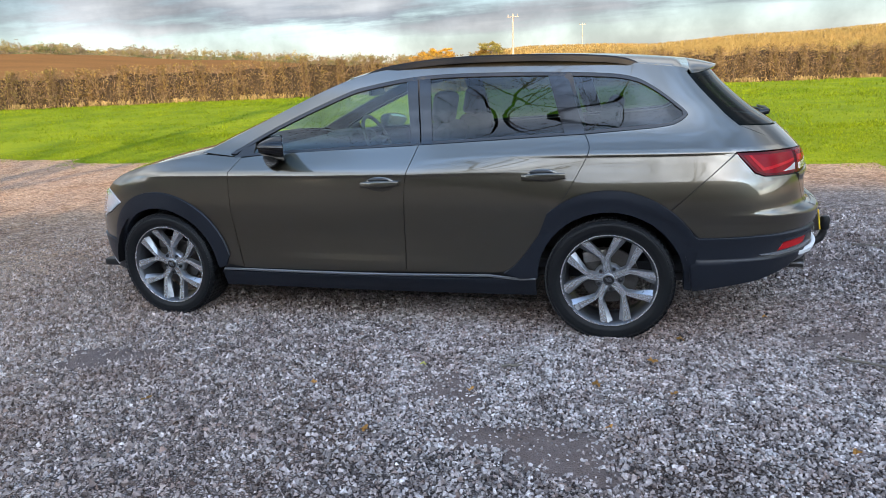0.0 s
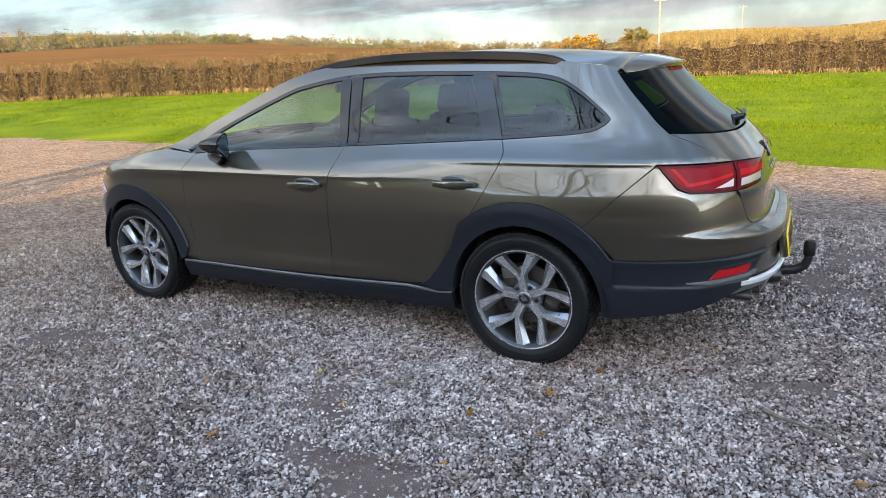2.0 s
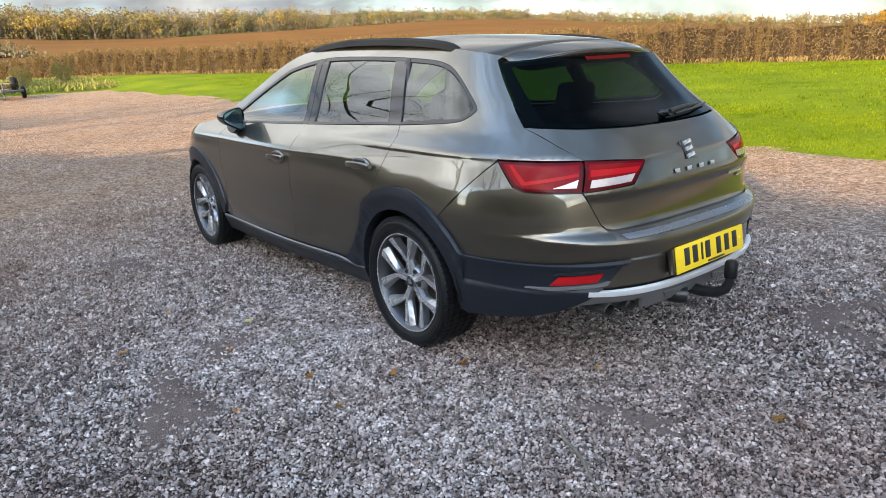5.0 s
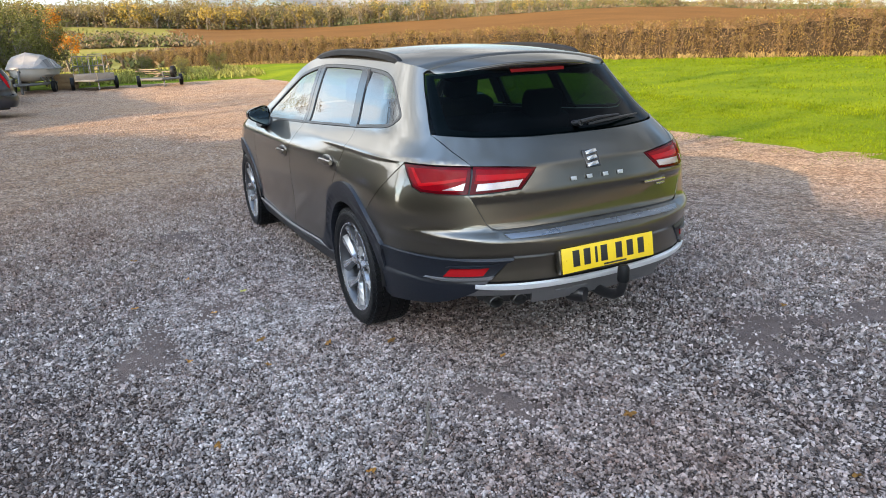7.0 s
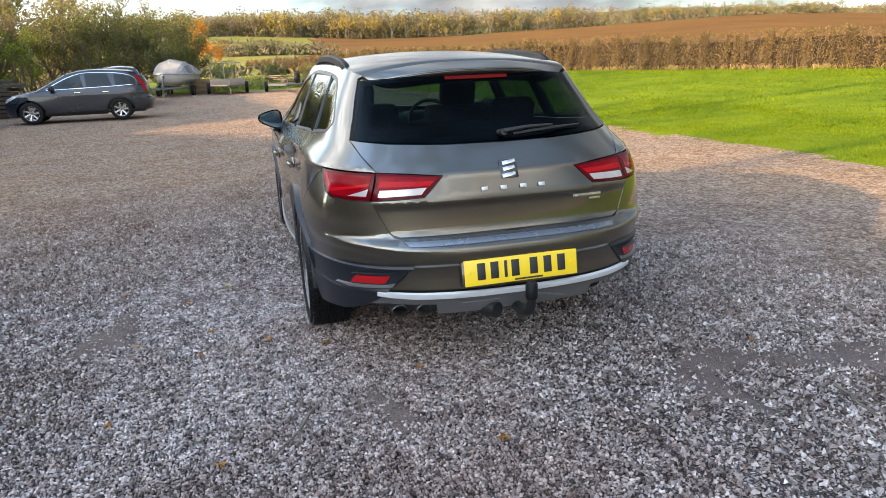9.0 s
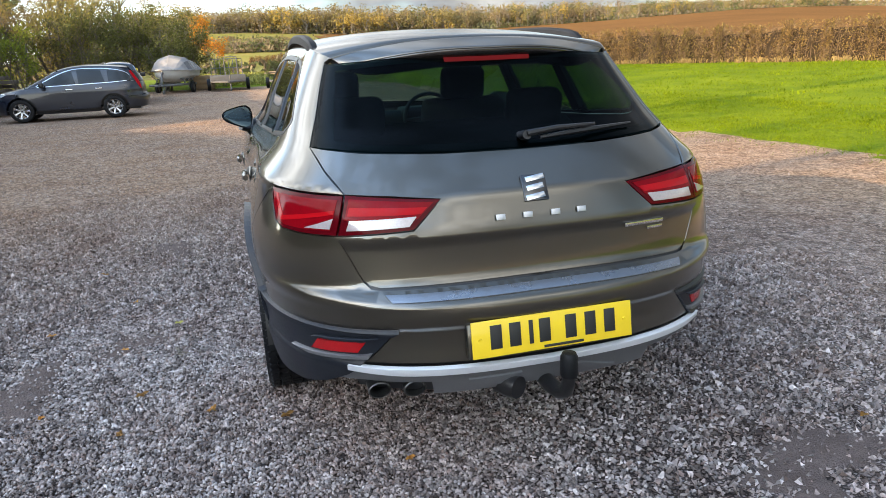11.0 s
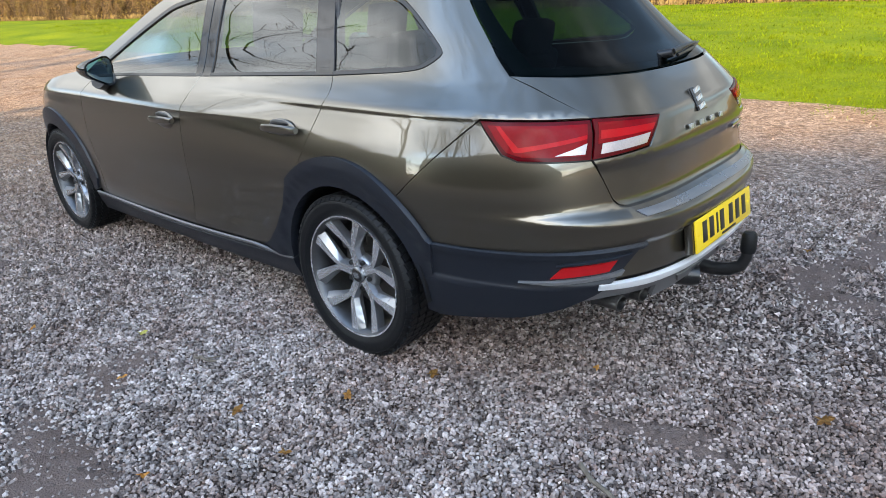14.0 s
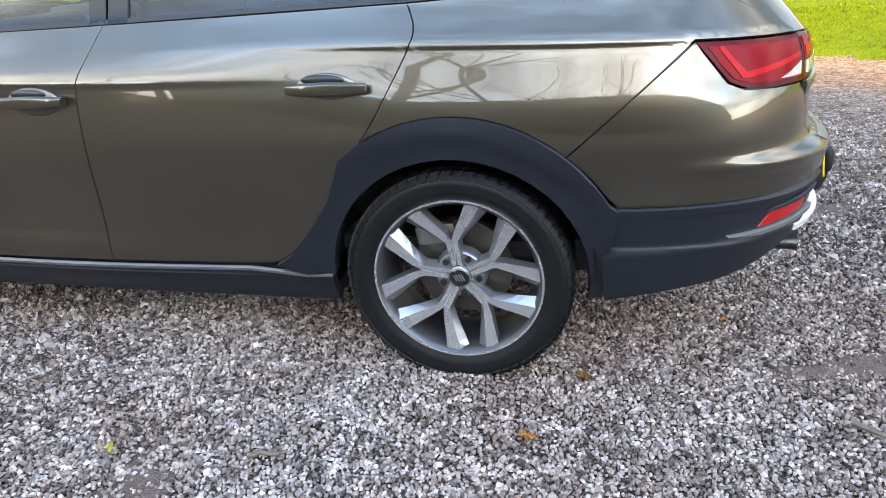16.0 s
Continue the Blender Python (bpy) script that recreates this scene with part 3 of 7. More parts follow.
flank("rear_bumper", [(0.571, 0.945), (0.615, 0.895), (0.655, 0.850), (0.70, 0.832), ("y", -0.70, 0.828), ("y", -0.606, 0.826), ("y", -0.575, 0.76), ("y", -0.545, 0.695), ("y", -0.525, 0.672), ("y", -0.50, 0.668), ("y", 0, 0.668), ("y", 0, 0.438), ("y", -0.30, 0.442), ("y", -0.555, 0.446), *BUMP_LOW[::-1], *[p for p in arch_r if 0.275 <= p[0] < 0.38], (0.275, 0.676), (0.43, 0.82)], sides="C", dz=0.02, extra_z=(0.553, 0.56, 0.565, 0.57, 0.62, 0.63, 0.64, 0.648, 0.655, 0.662))
panel("tailgate", estate, [("y", -0.572, 0.942), *GATE_EDGE[::-1][1:], ("y", -0.50, 1.050), ("y", -0.25, 1.040), ("y", 0, 1.037), ("y", 0, 0.672), ("y", -0.50, 0.672), ("y", -0.528, 0.680), ("y", -0.548, 0.70), ("y", -0.578, 0.765), ("y", -0.606, 0.826), ("y", -0.39, 0.838), ("y", -0.303, 0.922), ("y", -0.45, 0.936)], M["paint"], car, sides="C", dz=0.02,
      fold=lambda s, z: 0.010 * math.exp(-((z - 0.815) / 0.05) ** 2) * (1.0 if z > 0.815 else math.exp(-((z - 0.815) / 0.018) ** 2)), extra_z=(0.79, 0.80, 0.81, 0.82, 0.83))
panel("front_bumper", estate, [(-2.97, 0.60), (-2.958, 0.695), (-3.09, 0.625), (-3.28, 0.56), ("f", -0.45, 0.57), ("f", 0, 0.57), ("f", 0, 0.46), ("f", -0.5, 0.46), (-3.15, 0.46), (-3.05, 0.45), *arc(WB, HUB, R_OUT - 0.008, 162, 142, 6)], M["paint"], car, sides="C")
panel("grille", estate, [("f", -0.46, 0.575), ("f", -0.50, 0.70), ("f", 0, 0.72), ("f", 0, 0.575)], M["gloss_black"], car, sides="C", off=-0.012)

# plastic cladding, a little proud of the paint
panel("rear_arch_trim", estate, [*BUMP_LOW[:1], *arch_r, (-0.352, 0.55), (-0.43, 0.44), (-0.482, 0.381), (-0.535, 0.345), (-0.45, 0.318), (-0.372, 0.318), *arc(0, HUB, R_IN, 180, -6), (0.395, 0.275)], M["cladding"], car, off=0.012, gap=0.001, lip=0.05, ds=0.035,
      fold=lambda s, z: 0.007 * min(1.0, max(0.0, (math.hypot(s, z - HUB) - 0.395) / 0.025)))
panel("front_arch_trim", estate, [*arc(WB, HUB, R_OUT - 0.008, 10, 162), (-3.06, 0.44), (-3.03, 0.29), *arc(WB, HUB, R_IN, 186, 0), (-2.255, 0.318), (-2.215, 0.335)], M["cladding"], car, off=0.012, gap=0.001, lip=0.05, ds=0.035)
panel("sill_trim", estate, [(-2.25, 0.300), (-0.372, 0.310), (-0.372, 0.215), (-2.25, 0.205)], M["cladding"], car, off=0.012, gap=0.001, lip=0.03)
panel("sill_strip", estate, [(-2.235, 0.318), (-0.62, 0.336), (-0.45, 0.318), (-0.372, 0.322), (-0.372, 0.311), (-0.45, 0.307), (-0.62, 0.325), (-2.235, 0.307)], M["skid"], car, off=0.016, gap=0.001, lip=0.012)
panel("bumper_trim", estate, [*BUMP_LOW, ("y", -0.56, 0.445), ("y", -0.60, 0.40), ("y", -0.66, 0.352), (0.70, 0.318), (0.40, 0.272), (0.385, 0.40)], M["cladding"], car, off=0.006, gap=0.001, lip=0.03,
      fold=lambda s, z: 0.010 * min(1.0, max(0.0, (0.435 + 0.05 * max(0, s - 0.5) - z) / 0.015)), dz=0.012)
panel("trim_edge", estate, [*BUMP_LOW, ("y", -0.475, 0.535), ("y", -0.70, 0.528), (0.418, 0.524)], M["cladding"], car, off=0.014, gap=0.001, lip=0.012)
panel("exhaust_surround", estate, [("y", -0.60, 0.378), ("y", -0.35, 0.380), ("y", -0.35, 0.325), ("y", -0.58, 0.338)], M["black"], car, off=-0.012, gap=0, lip=0.02, sides="L")
panel("front_lip", estate, [(-3.05, 0.445), (-3.15, 0.455), ("f", -0.5, 0.455), ("f", 0, 0.455), ("f", 0, 0.235), ("f", -0.55, 0.235), (-3.05, 0.24), (-3.03, 0.30)], M["cladding"], car, off=0.010, gap=0.001, lip=0.03, sides="C")
panel("front_skid", estate, [(-3.14, 0.272), (-3.26, 0.275), ("f", 0, 0.275), ("f", 0, 0.250), (-3.20, 0.250)], M["silver"], car, off=0.012, gap=0, lip=0.01, sides="C")
panel("skid_strip", estate, [("y", -0.60, 0.438), ("y", -0.45, 0.436), ("y", 0, 0.430), ("y", 0, 0.412), ("y", -0.45, 0.417), ("y", -0.60, 0.424)], M["skid_silver"], car, off=0.021, gap=0, lip=0.02, sides="C", label="satin silver strip over the diffuser")
panel("diffuser", estate, [("y", -0.64, 0.402), ("y", -0.45, 0.410), ("y", 0, 0.406), ("y", 0, 0.325), ("y", -0.36, 0.325), ("y", -0.37, 0.375), ("y", -0.56, 0.378), ("y", -0.63, 0.37)], M["skid"], car, off=0.004, gap=0, lip=0.03, sides="C", label="grey painted diffuser panel")
for y0, y1, z0, z1 in ((-0.26, -0.09, 0.345, 0.378), (0.09, 0.26, 0.345, 0.378)):
    panel("diffuser_fin", estate, [("y", y0, z1), ("y", y0 + 0.02 if y0 > 0 else y1, z1), ("y", y1 - 0.02, z0), ("y", y0 + 0.03, z0)], M["skid"], car, off=0.012, gap=0, lip=0.012, sides="L" if y0 < 0 else "R")

# lamps
for who, poly, mt, off in (
        ("tail_lamp", [(0.575, 0.943), (0.618, 0.897), (0.658, 0.853), (0.703, 0.835), ("y", -0.70, 0.831), ("y", -0.609, 0.829), ("y", -0.577, 0.938)], "lens_dark", 0.002),
        ("lens", [(0.600, 0.932), (0.635, 0.890), (0.668, 0.858), (0.710, 0.845), ("y", -0.70, 0.842), ("y", -0.622, 0.842), ("y", -0.592, 0.928)], "lens_red", 0.004),
        ("light_guide", [(0.624, 0.930), (0.636, 0.930), (0.697, 0.871), ("y", -0.604, 0.899), ("y", -0.607, 0.888), (0.705, 0.858), (0.688, 0.858)], "lens_bright", 0.0055),
        ("reversing_lens", [("y", -0.69, 0.846), ("y", -0.622, 0.846), ("y", -0.610, 0.876)], "lens_white", 0.0065)):
    panel(who, estate, poly, M[mt], car, off=off, gap=0, lip=0.01, ds=0.03, dz=0.02)
for who, poly, mt, off in (
        ("gate_lamp", [("y", -0.568, 0.940), ("y", -0.306, 0.921), ("y", -0.392, 0.840), ("y", -0.602, 0.829)], "lens_dark", 0.002),
        ("lens", [("y", -0.560, 0.930), ("y", -0.325, 0.915), ("y", -0.375, 0.872), ("y", -0.580, 0.872)], "lens_red", 0.004),
        ("light_guide", [("y", -0.562, 0.908), ("y", -0.345, 0.902), ("y", -0.365, 0.884), ("y", -0.570, 0.884)], "lens_bright", 0.0055),
        ("reversing_lens", [("y", -0.566, 0.871), ("y", -0.378, 0.878), ("y", -0.402, 0.850), ("y", -0.578, 0.842)], "lens_white", 0.0055)):
    panel(who, estate, poly, M[mt], car, off=off, gap=0, lip=0.01, ds=0.03, dz=0.02)
panel("reflector", estate, [(0.785, 0.462), ("y", -0.575, 0.476), ("y", -0.552, 0.512), (0.815, 0.500)], M["fog_red"], car, off=0.010, gap=0, lip=0.01, ds=0.03, dz=0.02, label="red fog lamp in the bumper")
panel("reflector_rim", estate, [(0.70, 0.452), (0.785, 0.456), ("y", -0.565, 0.470), ("y", -0.535, 0.478), ("y", -0.545, 0.462), (0.785, 0.446)], M["skid"], car, off=0.022, gap=0, lip=0.02, ds=0.03, dz=0.02)
panel("reflector_rim", estate, [(0.80, 0.508), (0.82, 0.515), ("y", -0.565, 0.526), ("y", -0.515, 0.532), ("y", -0.53, 0.522), ("y", -0.56, 0.517)], M["cladding"], car, off=0.020, gap=0, lip=0.02, ds=0.03, dz=0.02)
panel("head_lamp", estate, [(-3.125, 0.772), (-3.03, 0.742), (-2.955, 0.700), (-3.09, 0.630), (-3.28, 0.565), ("f", -0.47, 0.575), ("f", -0.50, 0.69), ("f", -0.55, 0.715)], M["lamp_clear"], car, off=0.002, gap=0.002)

# glass and the black window surround
panel("front_side_glass", estate, [(-2.02, 0.985), *[(x, belt_z(x) + 0.008) for x in (-1.8, -1.5, -1.2)], (-1.03, 1.020), (-1.085, 1.345), *spline([(-1.311, 1.308), (-1.485, 1.259), (-1.855, 1.108)], 4)], M["glass"], car, off=-0.006, gap=0, lip=0.004)
panel("rear_side_glass", estate, [(-0.925, 1.024), *[(x, belt_z(x) + 0.008) for x in (-0.7, -0.5, -0.35)], (-0.225, 1.050), (-0.325, 1.333), (-0.522, 1.343), (-0.96, 1.347)], M["privacy"], car, off=-0.006, gap=0, lip=0.004)
panel("quarter_glass", estate, [(-0.130, 1.060), *[(x, z + 0.008) for x, z in ((0.0, 1.056), (0.12, 1.064))], *spline([(0.19, 1.077), (0.28, 1.092), (0.330, 1.120), (0.328, 1.142), (0.288, 1.174), (0.178, 1.250), (0.075, 1.297), (-0.094, 1.322), (-0.235, 1.329)], 4)], M["privacy"], car, off=-0.006, gap=0, lip=0.004)
# surround: a dark band behind the edges of the glass
for nm, poly in (
        ("belt_trim", [(-2.10, 0.966), *BELT[1:], (0.19, 1.085), *[(x, belt_z(x) + 0.013) for x in (-0.137, -0.997, -1.813)], (-2.06, 0.982)]),
        ("roof_trim", [*DLO_TOP, (-2.085, 0.985), *[(x + 0.004, z - 0.017) for x, z in DLO_TOP[::-1][1:-1]], (0.285, 1.175)]),
        ("rear_trim", [(0.15, 1.066), *DLO_BACK, (0.288, 1.174), (0.328, 1.142), (0.330, 1.120), (0.28, 1.092), (0.15, 1.078)]),
        ("b_pillar_trim", [(-1.035, 1.013), (-0.985, 1.014), (-1.030, 1.36), (-1.092, 1.358)]),
        ("b_pillar_trim", [(-0.978, 1.014), (-0.918, 1.017), (-0.958, 1.362), (-1.022, 1.363)]),
        ("c_pillar_trim", [(-0.230, 1.046), (-0.128, 1.048), (-0.232, 1.345), (-0.332, 1.348)]),
        ("mirror_corner_trim", [(-2.10, 0.967), (-1.985, 0.975), (-1.985, 1.040), (-2.06, 1.01)])):
    panel(nm, estate, poly, M["pillar"] if "pillar" in nm else M["black"], car, off=0.001, gap=0.0005, lip=0.012, ds=0.05)
panel("rear_window", estate, [*GATE_EDGE[:1], ("y", -0.607, 1.15), ("y", -0.577, 1.24), ("y", -0.550, 1.318), ("y", -0.3, 1.332), ("y", 0, 1.336), ("y", 0, 1.040), ("y", -0.25, 1.043), ("y", -0.50, 1.053)], M["rear_glass"], car, off=-0.002, gap=0.003, lip=0.006, sides="C")
panel("rear_window_band", estate, [("y", -0.625, 1.066), ("y", -0.50, 1.056), ("y", 0, 1.043), ("y", 0, 1.065), ("y", -0.48, 1.078), ("y", -0.57, 1.09), ("y", -0.522, 1.30), ("y", -0.3, 1.315), ("y", 0, 1.318), ("y", 0, 1.333), ("y", -0.3, 1.330), ("y", -0.545, 1.316), ("y", -0.60, 1.15)], M["black"], car, off=-0.012, gap=0, lip=0, sides="C")

# roof, bonnet, screen
drip_z = table(sorted(set((round(x, 4), z) for x, z in DRIP if x >= -1.42)))
crown = table([(-1.62, 1.362), (-1.45, 1.405), (-1.2, 1.442), (-0.9, 1.460), (-0.5, 1.459), (-0.1, 1.440), (0.2, 1.412), (0.36, 1.392)])


def roof(x, q):
    """Roof skin: q from -1 to 1 across."""
    xe = max(x, -1.40)
    zd = drip_z(xe)
    y = q * (-estate.at(*estate.s_of((xe, zd))).y + 0.001)
    xx = x if x > -1.40 else -1.40 + (x + 1.40) * (1 - q * q)
    return Vector((xx, y, zd + (max(crown(x), zd) - zd) * (1 - abs(q) ** 2.4)))


xs = [-1.62, -1.55, -1.48, -1.40] + [-1.3 + 0.083 * i for i in range(21)]
qs = [math.sin(math.pi / 2 * i / 14) for i in range(-14, 15)]
sheet("roof_panel", roof, xs, qs, M["paint"], car, flip=False, thick=0.006)
sheet("roof_lining", lambda x, q: roof(x, q * 0.95) - Vector((0, 0, 0.035)), xs, qs, M["trim_grey"], car, flip=True)


def spoiler_top(u, q):
    """u from the roof's rear edge to the trailing edge."""
    a = roof(0.365, q)
    x1 = 0.378 + 0.145 * max(0.0, 1 - abs(q) ** 2.6)
    return Vector((0.357 + (x1 - 0.357) * u, a.y * (1 - 0.065 * u), a.z - 0.030 * u ** 1.4 * (1 - 0.3 * abs(q)) - 0.012 * u))


sheet("spoiler", spoiler_top, [i / 8 for i in range(9)], qs, M["paint"], car, thick=0.004)


def spoiler_under(u, q):
    a = spoiler_top(1, q)
    return Vector((a.x - 0.055 * u * (1 - abs(q) ** 8), a.y * (1 - 0.02 * u), a.z - 0.005 - 0.056 * u ** 0.8 * (1 - abs(q) ** 8)))


sheet("spoiler_underside", spoiler_under, [i / 5 for i in range(6)], qs, M["gloss_black"], car, thick=0.004)
bm = bmesh.new()
a = spoiler_under(0.45, 0.0)
prev = None
for i in range(9):                                          # one gently bowed bar
    y0 = -0.155 + 0.31 * i / 8
    x0 = a.x + 0.004 - 0.02 * (abs(y0) / 0.55) ** 2
    ring = [bm.verts.new((x0 + dx, y0, a.z - 0.002 + dz)) for dx, dz in ((-0.005, -0.008), (0.005, -0.008), (0.005, 0.008), (-0.005, 0.008))]
    if prev:
        for j in range(4):
            bm.faces.new((prev[j], prev[(j + 1) % 4], ring[(j + 1) % 4], ring[j]))
    else:
        bm.faces.new(ring)
    prev = ring
bm.faces.new(prev[::-1])
bmesh.ops.recalc_face_normals(bm, faces=bm.faces)
part("brake_light", bm, M["brake_red"], car, "red high-level brake light")


def bonnet(x, q):
    z = table_wing(x)
    w = estate.w(max(x, -2.4), z) if x > -2.4 else -estate.at(*estate.s_of((x, z))).y
    return Vector((x - 0.10 * (1 - q * q) * max(0, (-2.5 - x)), q * w, z + 0.045 * (1 - abs(q) ** 2.2)))


table_wing = table([(-3.13, 0.765), (-3.06, 0.815), (-2.9, 0.880), (-2.7, 0.928), (-2.5, 0.962), (-2.30, 0.992)])
sheet("bonnet", bonnet, [-3.13 + 0.083 * i for i in range(11)], qs, M["paint"], car, thick=0.006)
sheet("windscreen", lambda u, q: Vector((-2.30 - 0.20 * (1 - q * q), q * 0.765, 0.992 + 0.045 * (1 - q * q))).lerp(Vector((-1.40 - 0.20 * (1 - q * q), q * 0.585, 1.372 + 0.0 * q)), u), [i / 8 for i in range(9)], [i / 10 for i in range(-10, 11)], M["glass"], car)

# roof rails
for sgn in (-1, 1):
    bm = bmesh.new()
    path = spline([(-1.40, 1.376), (-1.33, 1.398), (-1.20, 1.427), (-1.0, 1.447), (-0.75, 1.455), (-0.45, 1.449), (-0.2, 1.436), (-0.02, 1.418), (0.08, 1.398), (0.135, 1.376)], 4)
    rings = []
    for i, (x, z) in enumerate(path):
        z -= 0.016
        k = min(1, i / 5, (len(path) - 1 - i) / 5)
        hw, hh = 0.008 + 0.010 * k, 0.006 + 0.011 * k
        y = -0.552 - 0.012 * math.sin(math.pi * i / (len(path) - 1))
        low = min(-hh, drip_z(x) - 0.004 - z)
        prof = [(-hw * 1.2, low), (hw * 1.2, low), (hw, hh * 0.5), (hw * 0.55, hh), (-hw * 0.55, hh), (-hw, hh * 0.5)]
        rings.append([bm.verts.new((x, -sgn * (y + py), z + pz)) for py, pz in prof])
    for ra, rb in zip(rings, rings[1:]):
        for j in range(6):
            bm.faces.new((ra[j], ra[(j + 1) % 6], rb[(j + 1) % 6], rb[j]))
    bm.faces.new(rings[0]); bm.faces.new(rings[-1])
    part("roof_rail", bm, M["rail"], car, "black roof rail", sharp=30)


# door handles and mirrors
def handle(x, z, sgn):
    y = estate.w(x, z)
    tilt = pose(0, 0, 0, 0, -1.5, 0)
    bm = bmesh.new()
    n = 14
    prev = []
    for i in range(n + 1):
        t = -1 + 2 * i / n
        hx, hz, hy = t * 0.108, 0.0215 * (1 - 0.30 * t * t), 0.030 * (1 - 0.55 * t ** 4)
        ring = []
        for k in range(8):
            a = 2 * math.pi * k / 8
            ring.append(bm.verts.new(tilt @ Vector((hx, 0, 0)) + Vector((x, sgn * (y + 0.012 + hy * 0.55 + 0.011 * math.cos(a)), z + hz * 0.85 * math.sin(a) + 0.003))))
        if prev:
            for k in range(8):
                bm.faces.new((prev[k], prev[(k + 1) % 8], ring[(k + 1) % 8], ring[k]))
        else:
            bm.faces.new(ring)
        prev = ring
    bm.faces.new(prev)
    grip = part("door_handle", bm, M["paint"], car)
    bm = bmesh.new()
    bmesh.ops.create_uvsphere(bm, u_segments=20, v_segments=10, radius=1, matrix=Matrix.Translation((x - 0.005, sgn * (y - 0.001), z)) @ Matrix.Diagonal((0.086, 0.010, 0.040, 1)))
    part("handle_cup", bm, M["paint"], grip)
    bm = bmesh.new()
    bmesh.ops.create_uvsphere(bm, u_segments=16, v_segments=8, radius=1, matrix=Matrix.Translation((x - 0.012, sgn * (y + 0.005), z + 0.022)) @ Matrix.Diagonal((0.060, 0.007, 0.014, 1)))
    part("handle_shadow_gap", bm, M["black"], grip)


for sgn in (-1, 1):
    handle(-1.182, 0.822, sgn)
    handle(-0.322, 0.852, sgn)
    bm = bmesh.new()
    n = 12
    prev = None
    for i in range(n + 1):                      # shell: front nose to the open rear rim
        t = i / n
        k = 0.72 + 0.28 * math.sin(math.pi / 2 * min(1, t * 1.25)) ** 0.8
        cx = -1.845 + 0.115 * t
        ring = []
        for j in range(20):
            a = 2 * math.pi * j / 20
            c, s = math.cos(a), math.sin(a)
            e = (abs(c) ** 3.2 + abs(s) ** 3.2) ** (-1 / 3.2)
            ring.append(bm.verts.new((cx + 0.055 * c * t, sgn * (0.905 + 0.092 * k * e * c), 1.022 + (0.062 - 0.032 * c) * k * e * s + 0.012 * c)))
        if prev:
            for j in range(20):
                bm.faces.new((prev[j], prev[(j + 1) % 20], ring[(j + 1) % 20], ring[j]))
        else:
            bm.faces.new(ring)
        prev = ring
    inner = [bm.verts.new((v.co.x - 0.004, sgn * 0.905 + (v.co.y - sgn * 0.905) * 0.90, 1.022 + (v.co.z - 1.022) * 0.90)) for v in prev]
    for j in range(20):
        bm.faces.new((prev[j], prev[(j + 1) % 20], inner[(j + 1) % 20], inner[j]))
    bm.faces.new(inner)
    mirror = part("door_mirror", bm, M["pillar"], car, "black-capped door mirror")
    bm = bmesh.new()
    face = [bm.verts.new((-1.7285 + 0.050 * math.cos(a), sgn * (0.905 + 0.081 * math.cos(a) * (abs(math.cos(a)) ** 3.2 + abs(math.sin(a)) ** 3.2) ** (-1 / 3.2)), 1.024 + 0.012 * math.cos(a) + (0.053 - 0.028 * math.cos(a)) * math.sin(a) * (abs(math.cos(a)) ** 3.2 + abs(math.sin(a)) ** 3.2) ** (-1 / 3.2))) for a in (2 * math.pi * j / 24 for j in range(24))]
    bm.faces.new(face)
    part("mirror_glass", bm, M["mirror"], mirror, smooth=False)
    bm = bmesh.new()
    tube(bm, [(-1.86, sgn * 0.80, 0.952), (-1.84, sgn * 0.845, 0.953), (-1.82, sgn * 0.885, 0.972)], [0.050, 0.042, 0.045], 10)
    part("mirror_foot", bm, M["black"], mirror)

# badge and lettering as plain bars, number plate, bumper protector
gate = lambda y, z: estate.at(*estate.s_of(("y", y, z)))
bm = bmesh.new()
g = gate(0, 0.93)
lean = Matrix.Rotation(radians(-14), 4, "Y")
lean_b = Matrix.Rotation(radians(-29), 4, "Y")
box(bm, (0.930, -0.008, 0.930), (0.010, 0.080, 0.084), 0.004, lean_b)
badge = part("badge", bm, M["gloss_black"], car, "chrome and black emblem on the tailgate")
bm = bmesh.new()
for dy, w, dz in ((0.004, 0.062, 0.026), (0.0, 0.056, 0.001), (-0.004, 0.062, -0.025)):
    box(bm, (0.936 - 0.55 * dz, -0.008 + dy, 0.933 + dz), (0.003, w, 0.0165), 0.001, lean_b @ Matrix.Rotation(radians(9), 4, "X"))
part("badge_line", bm, M["chrome"], badge)
for y in (-0.131, -0.044, 0.046, 0.132):
    bm = bmesh.new()
    g = gate(y, 0.852)
    box(bm, (g.x + 0.012, y, 0.858), (0.005, 0.029, 0.017), 0.001, lean)
    part("lettering_bar", bm, M["silver"], car)
for y, w, z, h in ((0.36, 0.150, 0.788, 0.012), (0.40, 0.062, 0.770, 0.010)):
    bm = bmesh.new()
    g0, g1 = gate(y - w / 2, z), gate(y + w / 2, z)
    box(bm, ((g0.x + g1.x) / 2 + 0.006, y, z), (0.005, w, h), 0.001, Matrix.Rotation(math.atan2(g0.x - g1.x, w), 4, "Z"))
    part("lettering_bar", bm, M["chrome"], car)
bm = bmesh.new()
tilt = Matrix.Rotation(radians(-9), 4, "Y")
box(bm, (1.0630, -0.004, 0.519), (0.006, 0.520, 0.111), 0.002, tilt)
plate = part("number_plate", bm, M["yellow"], car, "yellow rear number plate with dark bars")
for k, y in enumerate((-0.185, -0.125, -0.074, -0.030, 0.055, 0.120, 0.185)):
    bm = bmesh.new()
    box(bm, (1.0661, y - 0.004, 0.5235), (0.0026, 0.013 if k == 2 else 0.036, 0.072), 0.0006, tilt)
    part("plate_bar", bm, M["ink"], plate)
bm = bmesh.new()
